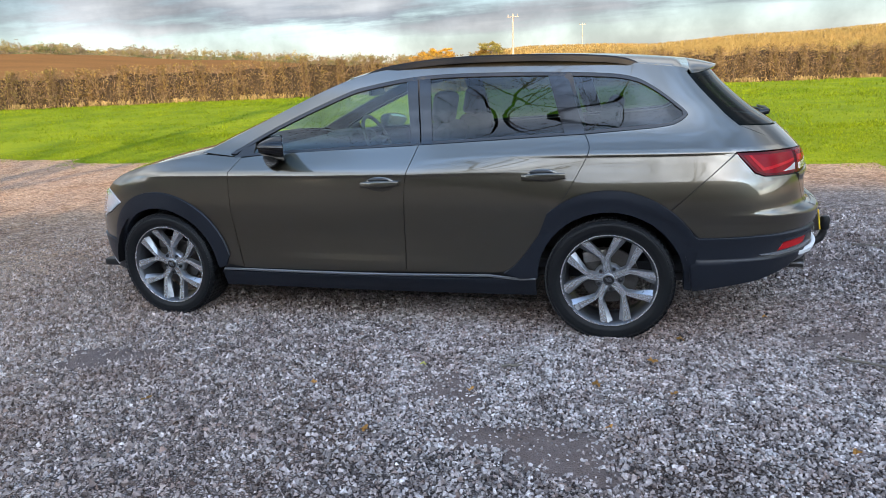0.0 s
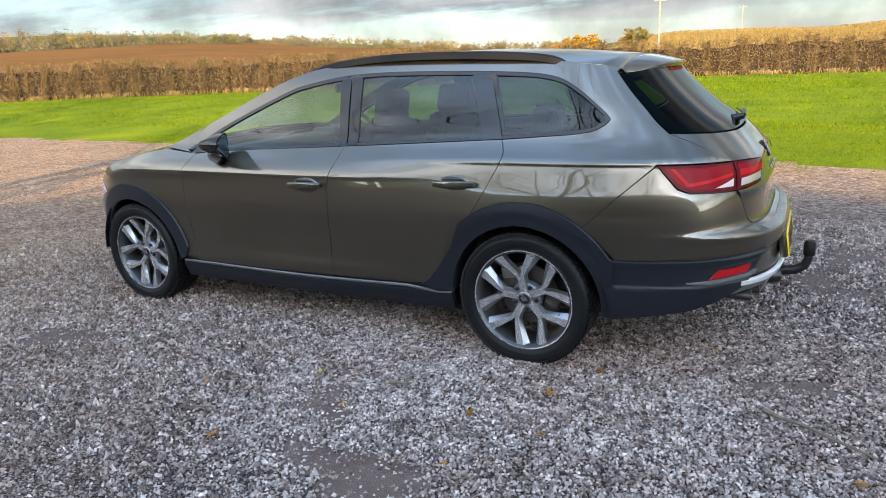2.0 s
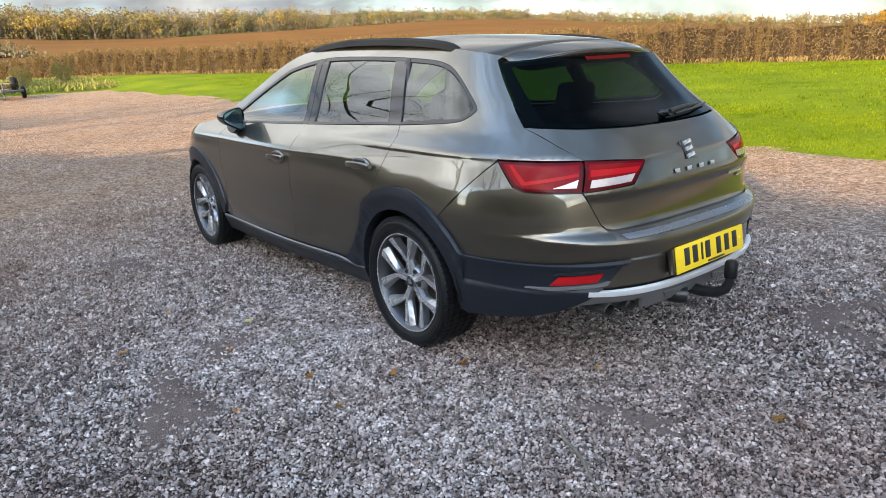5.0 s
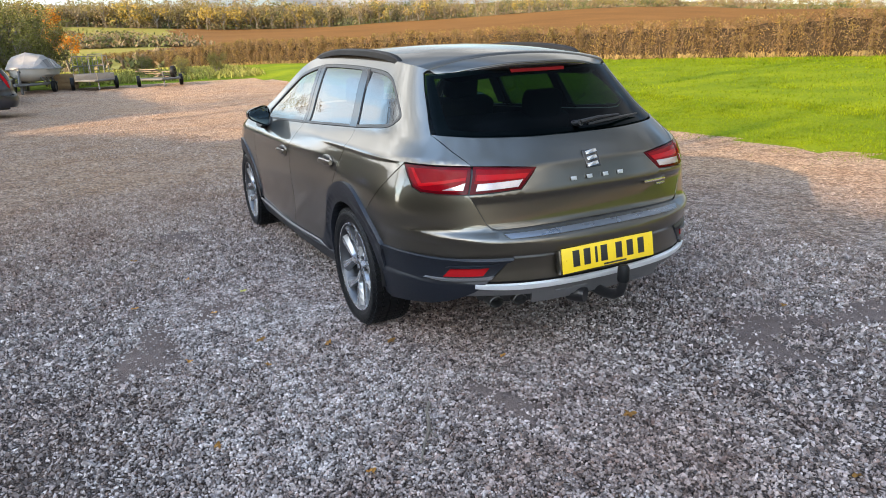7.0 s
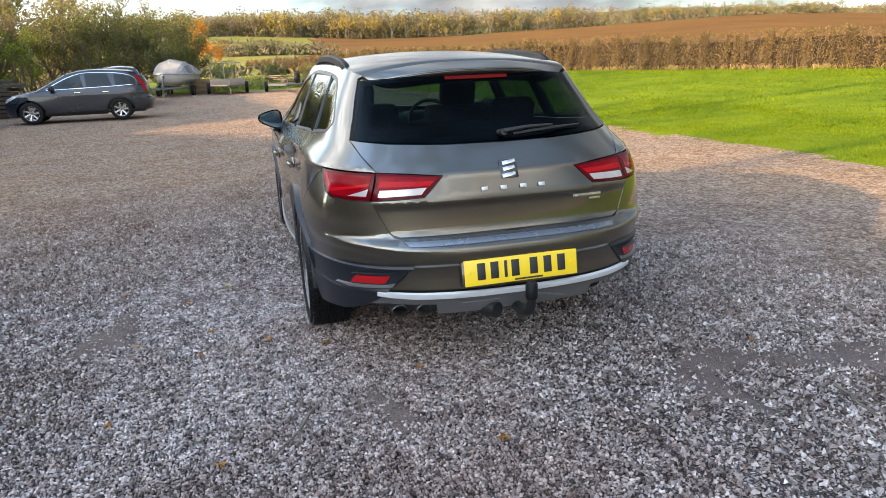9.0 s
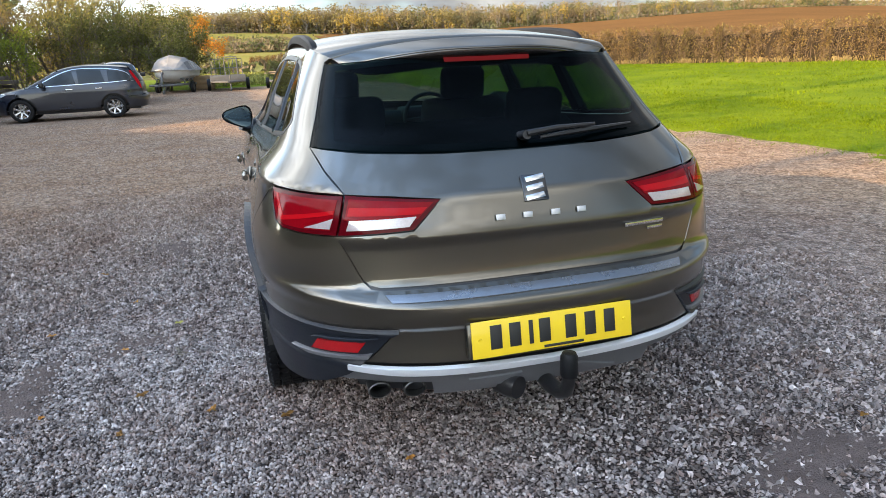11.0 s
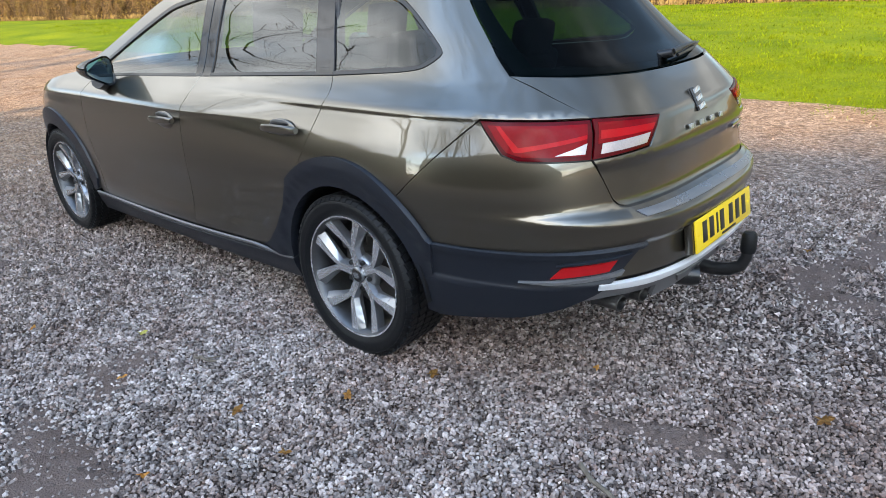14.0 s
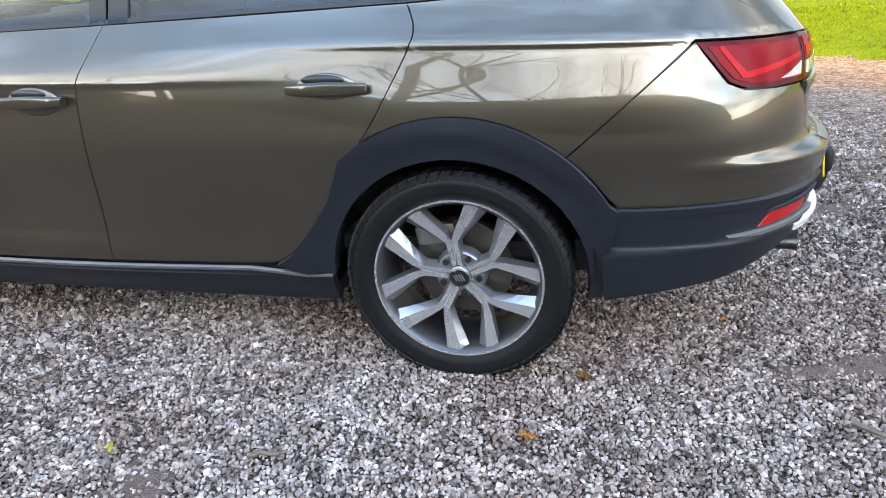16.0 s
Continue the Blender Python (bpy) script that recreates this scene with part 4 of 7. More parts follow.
box(bm, (1.0737, 0.026, 0.4735), (0.002, 0.13, 0.008), 0.0005, tilt)
part("plate_bar", bm, M["ink"], plate)
bm = bmesh.new()
box(bm, (1.044, -0.004, 0.512), (0.031, 0.540, 0.108), 0.010, tilt)
part("plate_holder", bm, M["paint"], plate)
for y in (-0.235, 0.235):
    bm = bmesh.new()
    lathe(bm, [(0.0, -0.002), (0.005, -0.002), (0.006, 0.001)], 10, Matrix.Translation((1.0665, y - 0.004, 0.52)) @ Matrix.Rotation(radians(90), 4, "Z"))
    part("screw", bm, M["yellow"], plate)
panel("bumper_protector", estate, [("y", -0.49, 0.656), ("y", 0, 0.656), ("y", 0, 0.640), ("y", -0.475, 0.640)], M["brushed"], car, off=0.004, gap=0, lip=0.006, sides="C", dz=0.006, label="brushed metal strip on the bumper ledge")

# wiper, exhaust, tow bar
bm = bmesh.new()
g = gate(0.02, 1.068)
tube(bm, [(g.x - 0.02, 0.015, 1.066), (g.x + 0.035, 0.015, 1.078)], [0.019, 0.015], 12)
tube(bm, [(g.x + 0.030, 0.015, 1.080), (g.x + 0.026, 0.12, 1.092), (g.x + 0.010, 0.26, 1.094)], [0.012, 0.009, 0.006], 8)
tube(bm, [(g.x + 0.030, 0.06, 1.066), (g.x + 0.016, 0.22, 1.078), (g.x - 0.04, 0.42, 1.084)], [0.006, 0.009, 0.004], 6)
part("rear_wiper", bm, M["black"], car)
for y in (-0.525, -0.420):
    bm = bmesh.new()
    lathe(bm, [(0.029, -0.12), (0.031, 0.0), (0.033, 0.012), (0.029, 0.014), (0.026, 0.0), (0.025, -0.10), (0.0, -0.10)], 24, Matrix.Translation((0.930 if y < -0.5 else 0.956, y, 0.350)) @ Matrix.Rotation(radians(-90), 4, "Z") @ Matrix.Diagonal((1.10, 1, 0.78, 1)))
    part("exhaust_tip", bm, M["soot"], car, "sooty oval steel exhaust tip")
bm = bmesh.new()
tube(bm, [(0.86, 0.0, 0.335), (0.96, 0.0, 0.322), (1.04, 0.0, 0.318), (1.10, 0.002, 0.328), (1.138, 0.003, 0.352), (1.152, 0.003, 0.388), (1.154, 0.003, 0.42)], [0.026, 0.026, 0.025, 0.024, 0.022, 0.020, 0.019], 14)
tow = part("tow_bar", bm, M["black"], car, "black swan-neck tow bar")
bm = bmesh.new()
lathe(bm, [(0.0, 0.064), (0.020, 0.062), (0.026, 0.050), (0.027, 0.0), (0.024, -0.012), (0.0, -0.014)], 20, Matrix.Translation((1.154, 0.003, 0.418)) @ Matrix.Rotation(radians(90), 4, "X"))
part("ball_cover", bm, M["rubber"], tow)
bm = bmesh.new()
lathe(bm, [(0.0, 0.05), (0.036, 0.05), (0.040, 0.02), (0.036, -0.03), (0.0, -0.04)], 16, Matrix.Translation((0.985, -0.13, 0.325)) @ Matrix.Rotation(radians(-60), 4, "Z"))
part("tow_socket", bm, M["black"], tow)

# underside and wheel houses
bm = bmesh.new()
box(bm, (-1.317, 0, 0.225), (1.86, 1.50, 0.05), 0.01)
box(bm, (-1.38, 0, 0.29), (3.56, 1.26, 0.05), 0.01)
box(bm, (0.60, 0, 0.375), (0.50, 0.95, 0.06), 0.02)
box(bm, (-3.15, 0, 0.24), (0.45, 1.2, 0.05), 0.02)
part("underbody", bm, M["black"], car)
for x in (0.0, WB):
    for sgn in (-1, 1):
        bm = bmesh.new()
        rings = []
        for y in (0.845, 0.56):
            rings.append([bm.verts.new((x + 0.386 * math.cos(radians(a)), sgn * y, HUB + 0.386 * math.sin(radians(a)))) for a in range(0, 181, 9)])
        for a, b in zip(range(len(rings[0]) - 1), range(1, len(rings[0]))):
            bm.faces.new((rings[0][a], rings[0][b], rings[1][b], rings[1][a]))
        bm.faces.new(rings[1])
        part("wheel_housing", bm, M["black"], car)


# wheels
def wheel(parent, x, y, z, out, spin=0.0, r_tyre=R_TYRE, r_rim=0.242, arms=5, double=True):
    """A wheel whose outer face looks along -y (out=-1) or +y."""
    base = pose(x, y, z, 0, 0, 0 if out < 0 else 180) @ Matrix.Rotation(radians(spin), 4, "Y")
    hub = new("wheel")
    hub.parent, hub.matrix_local = parent, base
    hub.empty_display_size = 0.1
    R = r_tyre
    bm = bmesh.new()                                        # carcass
    lathe(bm, [(r_rim - 0.012, -0.088), (r_rim + 0.006, -0.098), (r_rim + 0.018, -0.104), (r_rim + 0.03, -0.1085), (r_rim + 0.034, -0.1075), (R - 0.035, -0.112), (R - 0.022, -0.109), (R - 0.012, -0.101), (R - 0.007, -0.090),
               (R - 0.008, 0.090), (R - 0.020, 0.108), (r_rim + 0.03, 0.110), (r_rim - 0.012, 0.095)], 64)
    tyre = part("tyre", bm, M["rubber"], hub)
    bm = bmesh.new()                                        # tread blocks and shoulder lugs
    for k in range(64 if double else 24):
        a = 2 * math.pi * k / 64
        rot = Matrix.Rotation(-a, 4, "Y")
        for yy, wy in ((-0.082, 0.030), (-0.042, 0.036), (0.0, 0.036), (0.042, 0.036), (0.082, 0.030)):
            made = bmesh.ops.create_cube(bm, size=1, matrix=rot @ Matrix.Translation((R - 0.004, yy, 0)) @ Matrix.Rotation(radians(16 if yy else 0), 4, "X") @ Matrix.Diagonal((0.009, wy, 2 * math.pi * R / 64 * 0.86, 1)))
        bmesh.ops.create_cube(bm, size=1, matrix=rot @ Matrix.Translation((R - 0.0145, -0.1010, 0)) @ Matrix.Rotation(radians(50), 4, "Z") @ Matrix.Diagonal((0.020, 0.006, 2 * math.pi * R / 64 * 0.72, 1)))
    part("tread", bm, M["rubber"], tyre, smooth=False)
    bm = bmesh.new()                                        # rim barrel and lip
    lathe(bm, [(r_rim - 0.006, -0.0985), (r_rim, -0.100), (r_rim + 0.001, -0.096), (r_rim - 0.002, -0.090), (r_rim - 0.012, -0.088)], 64)
    rim = part("rim_lip", bm, M["alloy"], hub)
    bm = bmesh.new()
    lathe(bm, [(r_rim - 0.006, -0.0985), (r_rim - 0.010, -0.094), (r_rim - 0.019, -0.080), (r_rim - 0.024, -0.03), (r_rim - 0.028, 0.06), (r_rim - 0.02, 0.09)], 48)
    lathe(bm, [(r_rim - 0.012, -0.088), (r_rim - 0.03, 0.05)], 48)
    part("rim_barrel", bm, M["barrel"], hub)
    # spokes
    face_y = lambda r: -0.062 - 0.030 * max(0.0, (r - 0.05) / (r_rim - 0.05)) ** 1.2
    pol = lambda r, a, dy: Vector((r * math.cos(a), dy, r * math.sin(a)))
    for k in range(arms):
        a0 = 2 * math.pi * k / arms
        for sd in ((-1, 1) if double else (1,)):
            bm = bmesh.new()
            rows = []
            stations = ((0.034, 0.30, 0.0085), (0.060, 0.165, 0.0092), (0.104, 0.100, 0.0100), (0.112, 0.108, 0.0112), (0.140, 0.205, 0.0155), (0.173, 0.300, 0.0188), (0.205, 0.358, 0.0218), (r_rim - 0.006, 0.394, 0.0250)) if double else ((0.045, 0.0, 0.020), (0.10, 0.0, 0.020), (0.16, 0.0, 0.022), (r_rim - 0.010, 0.0, 0.028))
            for r, da, hw in stations:
                c = a0 + sd * da
                y = face_y(r)
                da_w = hw / r
                inn, outn = c - sd * da_w, c + sd * da_w
                rows.append([pol(r, inn, y + 0.001), pol(r, c + sd * da_w * 0.62, y), pol(r, outn + sd * (0.004 + 0.10 * max(0.0, r - 0.10)) / r, y + 0.020), pol(r, outn, y + 0.042), pol(r, inn, y + 0.040), pol(r, inn - sd * 0.0015 / r, y + 0.010)])
            vs = [[bm.verts.new(p) for p in row] for row in rows]
            for ra, rb in zip(vs, vs[1:]):
                for j in range(6):
                    f = bm.faces.new((ra[j], ra[(j + 1) % 6], rb[(j + 1) % 6], rb[j]))
                    f.material_index = 0 if j == 0 else 1
            bm.faces.new(vs[0]).material_index = 1
            bm.faces.new(vs[-1]).material_index = 1
            part("spoke", bm, [M["alloy"], M["alloy_grey"]], hub, smooth=False)
    bm = bmesh.new()
    lathe(bm, [(0.0, -0.052), (0.066, -0.052), (0.074, -0.044), (0.078, -0.02), (0.0, -0.02)], 40)
    part("hub_face", bm, M["alloy_grey"], hub)
    bm = bmesh.new()
    lathe(bm, [(0.0, -0.074), (0.022, -0.0735), (0.027, -0.071), (0.030, -0.066), (0.030, -0.050)], 32)
    cap = part("centre_cap", bm, M["gloss_black"], hub)
    bm = bmesh.new()
    lathe(bm, [(0.0285, -0.071), (0.031, -0.0695), (0.032, -0.060)], 32)
    for dz in (-0.011, -0.004, 0.004, 0.011):
        box(bm, (0, -0.0748, dz), (0.026 - abs(dz) * 0.5, 0.002, 0.0035), 0, Matrix.Rotation(radians(-20), 4, "Y"))
    part("cap_ring", bm, M["alloy_grey"], cap)
    for k in range(5):
        a = 2 * math.pi * (k + 0.5) / 5
        bm = bmesh.new()
        m = Matrix.Translation(pol(0.056, a, 0))
        lathe(bm, [(0.0, -0.064), (0.008, -0.064), (0.0105, -0.061), (0.0105, -0.050)], 6, m)
        part("wheel_bolt", bm, M["black"], hub)
    bm = bmesh.new()
    lathe(bm, [(0.06, 0.005), (0.145, 0.005), (0.145, 0.028), (0.06, 0.028)], 40, closed=True)
    lathe(bm, [(0.0, -0.012), (0.062, -0.010), (0.070, 0.006), (0.070, 0.03)], 32)
    part("brake_disc", bm, M["disc"], hub, "rust-tinged steel brake disc")
    bm = bmesh.new()
    box(bm, (0.118, 0.012, 0.055), (0.06, 0.07, 0.12), 0.012)
    part("brake_caliper", bm, M["steel"], hub)
    return hub


wheel(car, 0.0, -0.752, HUB, -1, spin=-100)
wheel(car, WB, -0.762, HUB, -1, spin=-88)
wheel(car, 0.0, 0.752, HUB, 1, spin=20)
wheel(car, WB, 0.762, HUB, 1, spin=50)


# cabin
def seat(x, y, w, back_h=0.62):
    bm = bmesh.new()
    box(bm, (x - 0.02, y, 0.50), (0.52, w, 0.16), 0.05, Matrix.Rotation(radians(6), 4, "Y"), 3)
    part("seat_cushion", bm, M["cloth"], car)
    bm = bmesh.new()
    box(bm, (x + 0.30, y, 0.80), (0.14, w * 0.96, back_h), 0.05, Matrix.Rotation(radians(16), 4, "Y"), 3)
    part("seat_back", bm, M["cloth"], car)


def headrest(x, y, z):
    bm = bmesh.new()
    box(bm, (x, y, z), (0.10, 0.25, 0.18), 0.045, Matrix.Rotation(radians(12), 4, "Y"), 3)
    for dy in (-0.06, 0.06):
        tube(bm, [(x, y + dy, z - 0.16), (x, y + dy, z - 0.05)], 0.007, 6)
    part("headrest", bm, M["cloth"], car)


for y in (-0.36, 0.36):
    seat(-1.32, y, 0.50)
    headrest(-0.955, y, 1.185)
seat(-0.42, 0, 1.24, 0.52)
for y in (-0.40, 0.40):
    headrest(-0.03, y, 1.09)
bm = bmesh.new()
box(bm, (-2.02, 0, 0.88), (0.42, 1.42, 0.20), 0.07, Matrix.Rotation(radians(-5), 4, "Y"), 3)
box(bm, (-1.90, 0.36, 0.965), (0.22, 0.36, 0.09), 0.04, None, 3)
part("dashboard", bm, M["dash"], car)
bm = bmesh.new()
m = Matrix.Translation((-1.68, 0.36, 0.93)) @ Matrix.Rotation(radians(-24), 4, "Y") @ Matrix.Rotation(radians(90), 4, "Z")
lathe(bm, [(0.185 + 0.014 * math.cos(a), 0.014 * math.sin(a)) for a in (2 * math.pi * k / 8 for k in range(8))], 32, m, closed=True)
for a in (0, 180, 270):
    tube(bm, [m @ Vector((0, 0.01, 0)), m @ Vector((0.18 * math.cos(radians(a)), 0, 0.18 * math.sin(radians(a))))], [0.035, 0.014], 8)
part("steering_wheel", bm, M["dash"], car)
bm = bmesh.new()
box(bm, (-1.52, 0, 1.285), (0.03, 0.22, 0.06), 0.012)
tube(bm, [(-1.53, 0, 1.30), (-1.57, 0, 1.36)], 0.012, 6)
part("interior_mirror", bm, M["black"], car)
bm = bmesh.new()
box(bm, (-0.75, 0, 0.36), (2.7, 1.40, 0.05), 0.01)
box(bm, (0.45, 0, 0.62), (0.75, 1.05, 0.05), 0.01)
box(bm, (0.36, 0, 0.94), (0.66, 1.12, 0.02), 0.005)
part("cabin_floor", bm, M["cloth"], car)
for sgn in (-1, 1):
    bm = bmesh.new()
    box(bm, (-1.00, sgn * 0.655, 1.20), (0.07, 0.03, 0.34), 0.012, Matrix.Rotation(radians(-7), 4, "Y") @ Matrix.Rotation(radians(sgn * 21), 4, "X"))
    part("pillar_lining", bm, M["dash"], car)
    bm = bmesh.new()
    box(bm, (-0.20, sgn * 0.635, 1.20), (0.07, 0.03, 0.30), 0.012, Matrix.Rotation(radians(-17), 4, "Y") @ Matrix.Rotation(radians(sgn * 20), 4, "X"))
    part("pillar_lining", bm, M["dash"], car)

# ---- ground ----
rng = np.random.default_rng(7)


def sstep(t):
    t = np.clip(t, 0.0, 1.0)
    return t * t * (3 - 2 * t)


def edge_y(x):
    """Where gravel meets grass."""
    x = np.asarray(x, float)
    return 6.3 - 1.2 * sstep((x + 2) / 5.5) + 1.0 * sstep((-x - 8) / 8) - 1.6 * sstep((-x - 24) / 14) + 0.12 * np.sin(x * 0.9) + 0.08 * np.sin(x * 2.7 + 1) + 0.05 * np.sin(x * 6.1)


def past_hedge(x, y):
    return (y - 34.4 - 0.463 * x) / 1.102


# the land beyond the lawn, by bearing (degrees from +y towards -x) as it rises from the middle of the yard
EYE_X, EYE_Y, EYE_Z = 1.7, -2.4, 1.37
CREST = ((-60, 1.4), (-30, 1.6), (-16, 1.6), (-11, 1.42), (-6, 1.45), (0, 1.15), (4, 1.4), (10, 1.55), (14, 1.25), (18, 0.85), (25, 0.85), (32, 1.65), (38, 1.95), (42, 2.40), (46, 2.62), (50, 2.78), (56, 2.66), (62, 2.48), (68, 2.38), (73, 2.2), (80, 2.3), (84, 2.5), (90, 2.75), (96, 2.8), (112, 2.4))
HILL = ((-60, 0.6), (0, 0.6), (20, 0.9), (30, 1.6), (38, 2.4), (45, 2.95), (50, 3.3), (56, 3.65), (62, 3.6), (70, 3.75), (80, 3.7), (90, 3.6), (112, 3.0))
FOOT = ((-75, 1.35), (-52, 1.05), (-41, 0.82), (-30, 0.68), (-21, 0.56), (-6.5, 0.33), (7, -0.04), (15, -0.2), (40, -0.4))
by_bearing = lambda az, rows: np.interp(az, [p[0] for p in rows], [p[1] for p in rows])


def bearing(x, y):
    dx, dy = np.asarray(x, float) - EYE_X, np.asarray(y, float) - EYE_Y
    return np.degrees(np.arctan2(-dx, dy)), np.hypot(dx, dy)


def crest_range(az):
    return np.interp(az, [12, 24], [118, 290])


def height(x, y):
    """Height of the land."""
    x, y = np.asarray(x, float), np.asarray(y, float)
    az, r = bearing(x, y)
    a = np.radians(az)
    flat = 0.030 * np.clip(-x - 22, 0, 25)
    rh = 37.59 / np.maximum(np.cos(a) + 0.463 * np.sin(a), 0.25)
    zb = by_bearing(EYE_X - rh * np.sin(a), FOOT)
    f = sstep((y - 5.5) / np.maximum(EYE_Y + rh * np.cos(a) - 5.5, 6.0))
    before = flat * (1 - f) + zb * f
    R = crest_range(az)
    tb, tc, th = (zb - EYE_Z) / rh, np.tan(np.radians(by_bearing(az, CREST))), np.tan(np.radians(by_bearing(az, HILL)))
    u = np.clip((r - rh - 1) / (R - rh), 0, 1)
    u2 = np.clip((r - R) / (700 - R), 0, 1)
    te = np.where(r < R, tb + (tc - tb) * u ** 0.55, tc + (th - tc) * u2 - 0.006 * np.sin(np.pi * u2))
    beyond = EYE_Z + np.minimum(r, 700) * te - 0.01 * np.maximum(r - 700, 0)
    w = sstep((az + 75) / 25) * sstep((112 - az) / 14)
    return np.where(r < rh, flat + (before - flat) * w, flat + (beyond - flat) * w)


def axis(near, far, n_near, n_far):
    a = np.linspace(-near, near, n_near)
    b = near * (far / near) ** (np.arange(1, n_far + 1) / n_far)
    return np.concatenate([-b[::-1], a, b])


def mottled(n, l, where, colour):
    """Drifts of damp, reddish, finer grit over the gravel, from a hand's to an arm's width."""
    out = colour
    for scale, lo, hi, dark, tone in ((1.1, 0.46, 0.62, 0.55, (0.64, 0.55, 0.52, 1)), (5.5, 0.46, 0.60, 0.60, (0.62, 0.55, 0.53, 1)), (17.0, 0.45, 0.60, 0.45, (0.55, 0.51, 0.50, 1))):
        tn, mr, mx = n.new("ShaderNodeTexNoise"), n.new("ShaderNodeMapRange"), n.new("ShaderNodeMix")
        tn.inputs["Scale"].default_value, tn.inputs["Detail"].default_value, tn.inputs["Roughness"].default_value = scale, 8, 0.76
        mr.inputs["From Min"].default_value, mr.inputs["From Max"].default_value, mr.inputs["To Max"].default_value = lo, hi, dark
        mx.data_type, mx.blend_type = "RGBA", "MULTIPLY"
        mx.inputs["B"].default_value = tone
        l.new(where, tn.inputs["Vector"]); l.new(tn.outputs["Fac"], mr.inputs["Value"])
        l.new(mr.outputs[0], mx.inputs["Factor"]); l.new(out, mx.inputs["A"])
        out = mx.outputs["Result"]
    # clumps of lighter and darker stones
    vo, sp, mr, hs = n.new("ShaderNodeTexVoronoi"), n.new("ShaderNodeSeparateColor"), n.new("ShaderNodeMapRange"), n.new("ShaderNodeHueSaturation")
    vo.inputs["Scale"].default_value = 34
    mr.inputs["To Min"].default_value, mr.inputs["To Max"].default_value = 0.58, 1.42
    l.new(where, vo.inputs["Vector"]); l.new(vo.outputs["Color"], sp.inputs[0]); l.new(sp.outputs[0], mr.inputs["Value"])
    l.new(mr.outputs[0], hs.inputs["Value"]); l.new(out, hs.inputs["Color"])
    return hs.outputs[0]


def ground_material():
    m = bpy.data.materials.new("gravel_bed")
    m.use_nodes = True
    n, l = m.node_tree.nodes, m.node_tree.links
    p = n["Principled BSDF"]
    tc = n.new("ShaderNodeTexCoord")
    vo = n.new("ShaderNodeTexVoronoi"); vo.inputs["Scale"].default_value = 62
    l.new(tc.outputs["Object"], vo.inputs["Vector"])
    ramp = n.new("ShaderNodeValToRGB")
    e = ramp.color_ramp.elements
    e[0].position, e[0].color = 0.0, (0.24, 0.200, 0.186, 1)
    e[1].position, e[1].color = 1.0, (0.76, 0.69, 0.66, 1)
    for pos, c in ((0.25, (0.41, 0.355, 0.335, 1)), (0.5, (0.57, 0.505, 0.48, 1)), (0.72, (0.50, 0.385, 0.335, 1))):
        k = e.new(pos); k.color = c
    sepc = n.new("ShaderNodeSeparateColor")
    l.new(vo.outputs["Color"], sepc.inputs[0]); l.new(sepc.outputs[0], ramp.inputs[0])
    # dark joints between the stones
    ve = n.new("ShaderNodeTexVoronoi"); ve.feature = "DISTANCE_TO_EDGE"; ve.inputs["Scale"].default_value = 62
    l.new(tc.outputs["Object"], ve.inputs["Vector"])
    jr = n.new("ShaderNodeMapRange")
    jr.inputs["From Max"].default_value, jr.inputs["To Min"].default_value = 0.24, 0.14
    l.new(ve.outputs["Distance"], jr.inputs["Value"])
    jm = n.new("ShaderNodeMix"); jm.data_type, jm.blend_type = "RGBA", "MULTIPLY"
    jm.inputs["Factor"].default_value = 1.0
    l.new(ramp.outputs[0], jm.inputs["A"]); l.new(jr.outputs[0], jm.inputs["B"])
    # trodden reddish grit shows through in drifts; further from the car its tan also paints in warm sunlight
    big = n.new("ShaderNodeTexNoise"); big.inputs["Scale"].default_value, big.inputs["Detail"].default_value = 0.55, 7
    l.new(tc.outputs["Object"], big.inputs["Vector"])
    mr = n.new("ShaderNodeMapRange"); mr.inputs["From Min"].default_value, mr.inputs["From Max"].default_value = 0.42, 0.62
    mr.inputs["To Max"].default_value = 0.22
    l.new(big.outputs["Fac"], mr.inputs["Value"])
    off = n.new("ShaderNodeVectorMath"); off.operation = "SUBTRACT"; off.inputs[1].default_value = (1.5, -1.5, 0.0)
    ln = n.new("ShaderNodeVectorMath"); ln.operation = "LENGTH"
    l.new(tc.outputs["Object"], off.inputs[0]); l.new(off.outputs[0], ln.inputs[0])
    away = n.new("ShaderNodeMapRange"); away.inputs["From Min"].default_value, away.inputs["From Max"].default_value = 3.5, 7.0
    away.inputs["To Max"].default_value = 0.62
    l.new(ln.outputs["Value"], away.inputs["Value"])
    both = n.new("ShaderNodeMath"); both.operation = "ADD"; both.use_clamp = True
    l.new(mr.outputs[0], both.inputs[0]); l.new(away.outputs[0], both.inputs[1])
    mx = n.new("ShaderNodeMix"); mx.data_type = "RGBA"
    fine = n.new("ShaderNodeTexNoise"); fine.inputs["Scale"].default_value, fine.inputs["Detail"].default_value = 60, 10
    l.new(tc.outputs["Object"], fine.inputs["Vector"])
    grit = n.new("ShaderNodeValToRGB")
    grit.color_ramp.elements[0].position, grit.color_ramp.elements[0].color = 0.40, (0.33, 0.222, 0.140, 1)
    grit.color_ramp.elements[1].position, grit.color_ramp.elements[1].color = 0.60, (0.66, 0.450, 0.285, 1)
    l.new(fine.outputs["Fac"], grit.inputs[0]); l.new(grit.outputs[0], mx.inputs["B"])
    l.new(both.outputs[0], mx.inputs["Factor"]); l.new(jm.outputs["Result"], mx.inputs["A"])
    # bed darkened in a round area: painted shade between the deepest loose stones
    gap_shade = n.new("ShaderNodeMapRange"); gap_shade.inputs["From Min"].default_value, gap_shade.inputs["From Max"].default_value = 1.8, 3.6
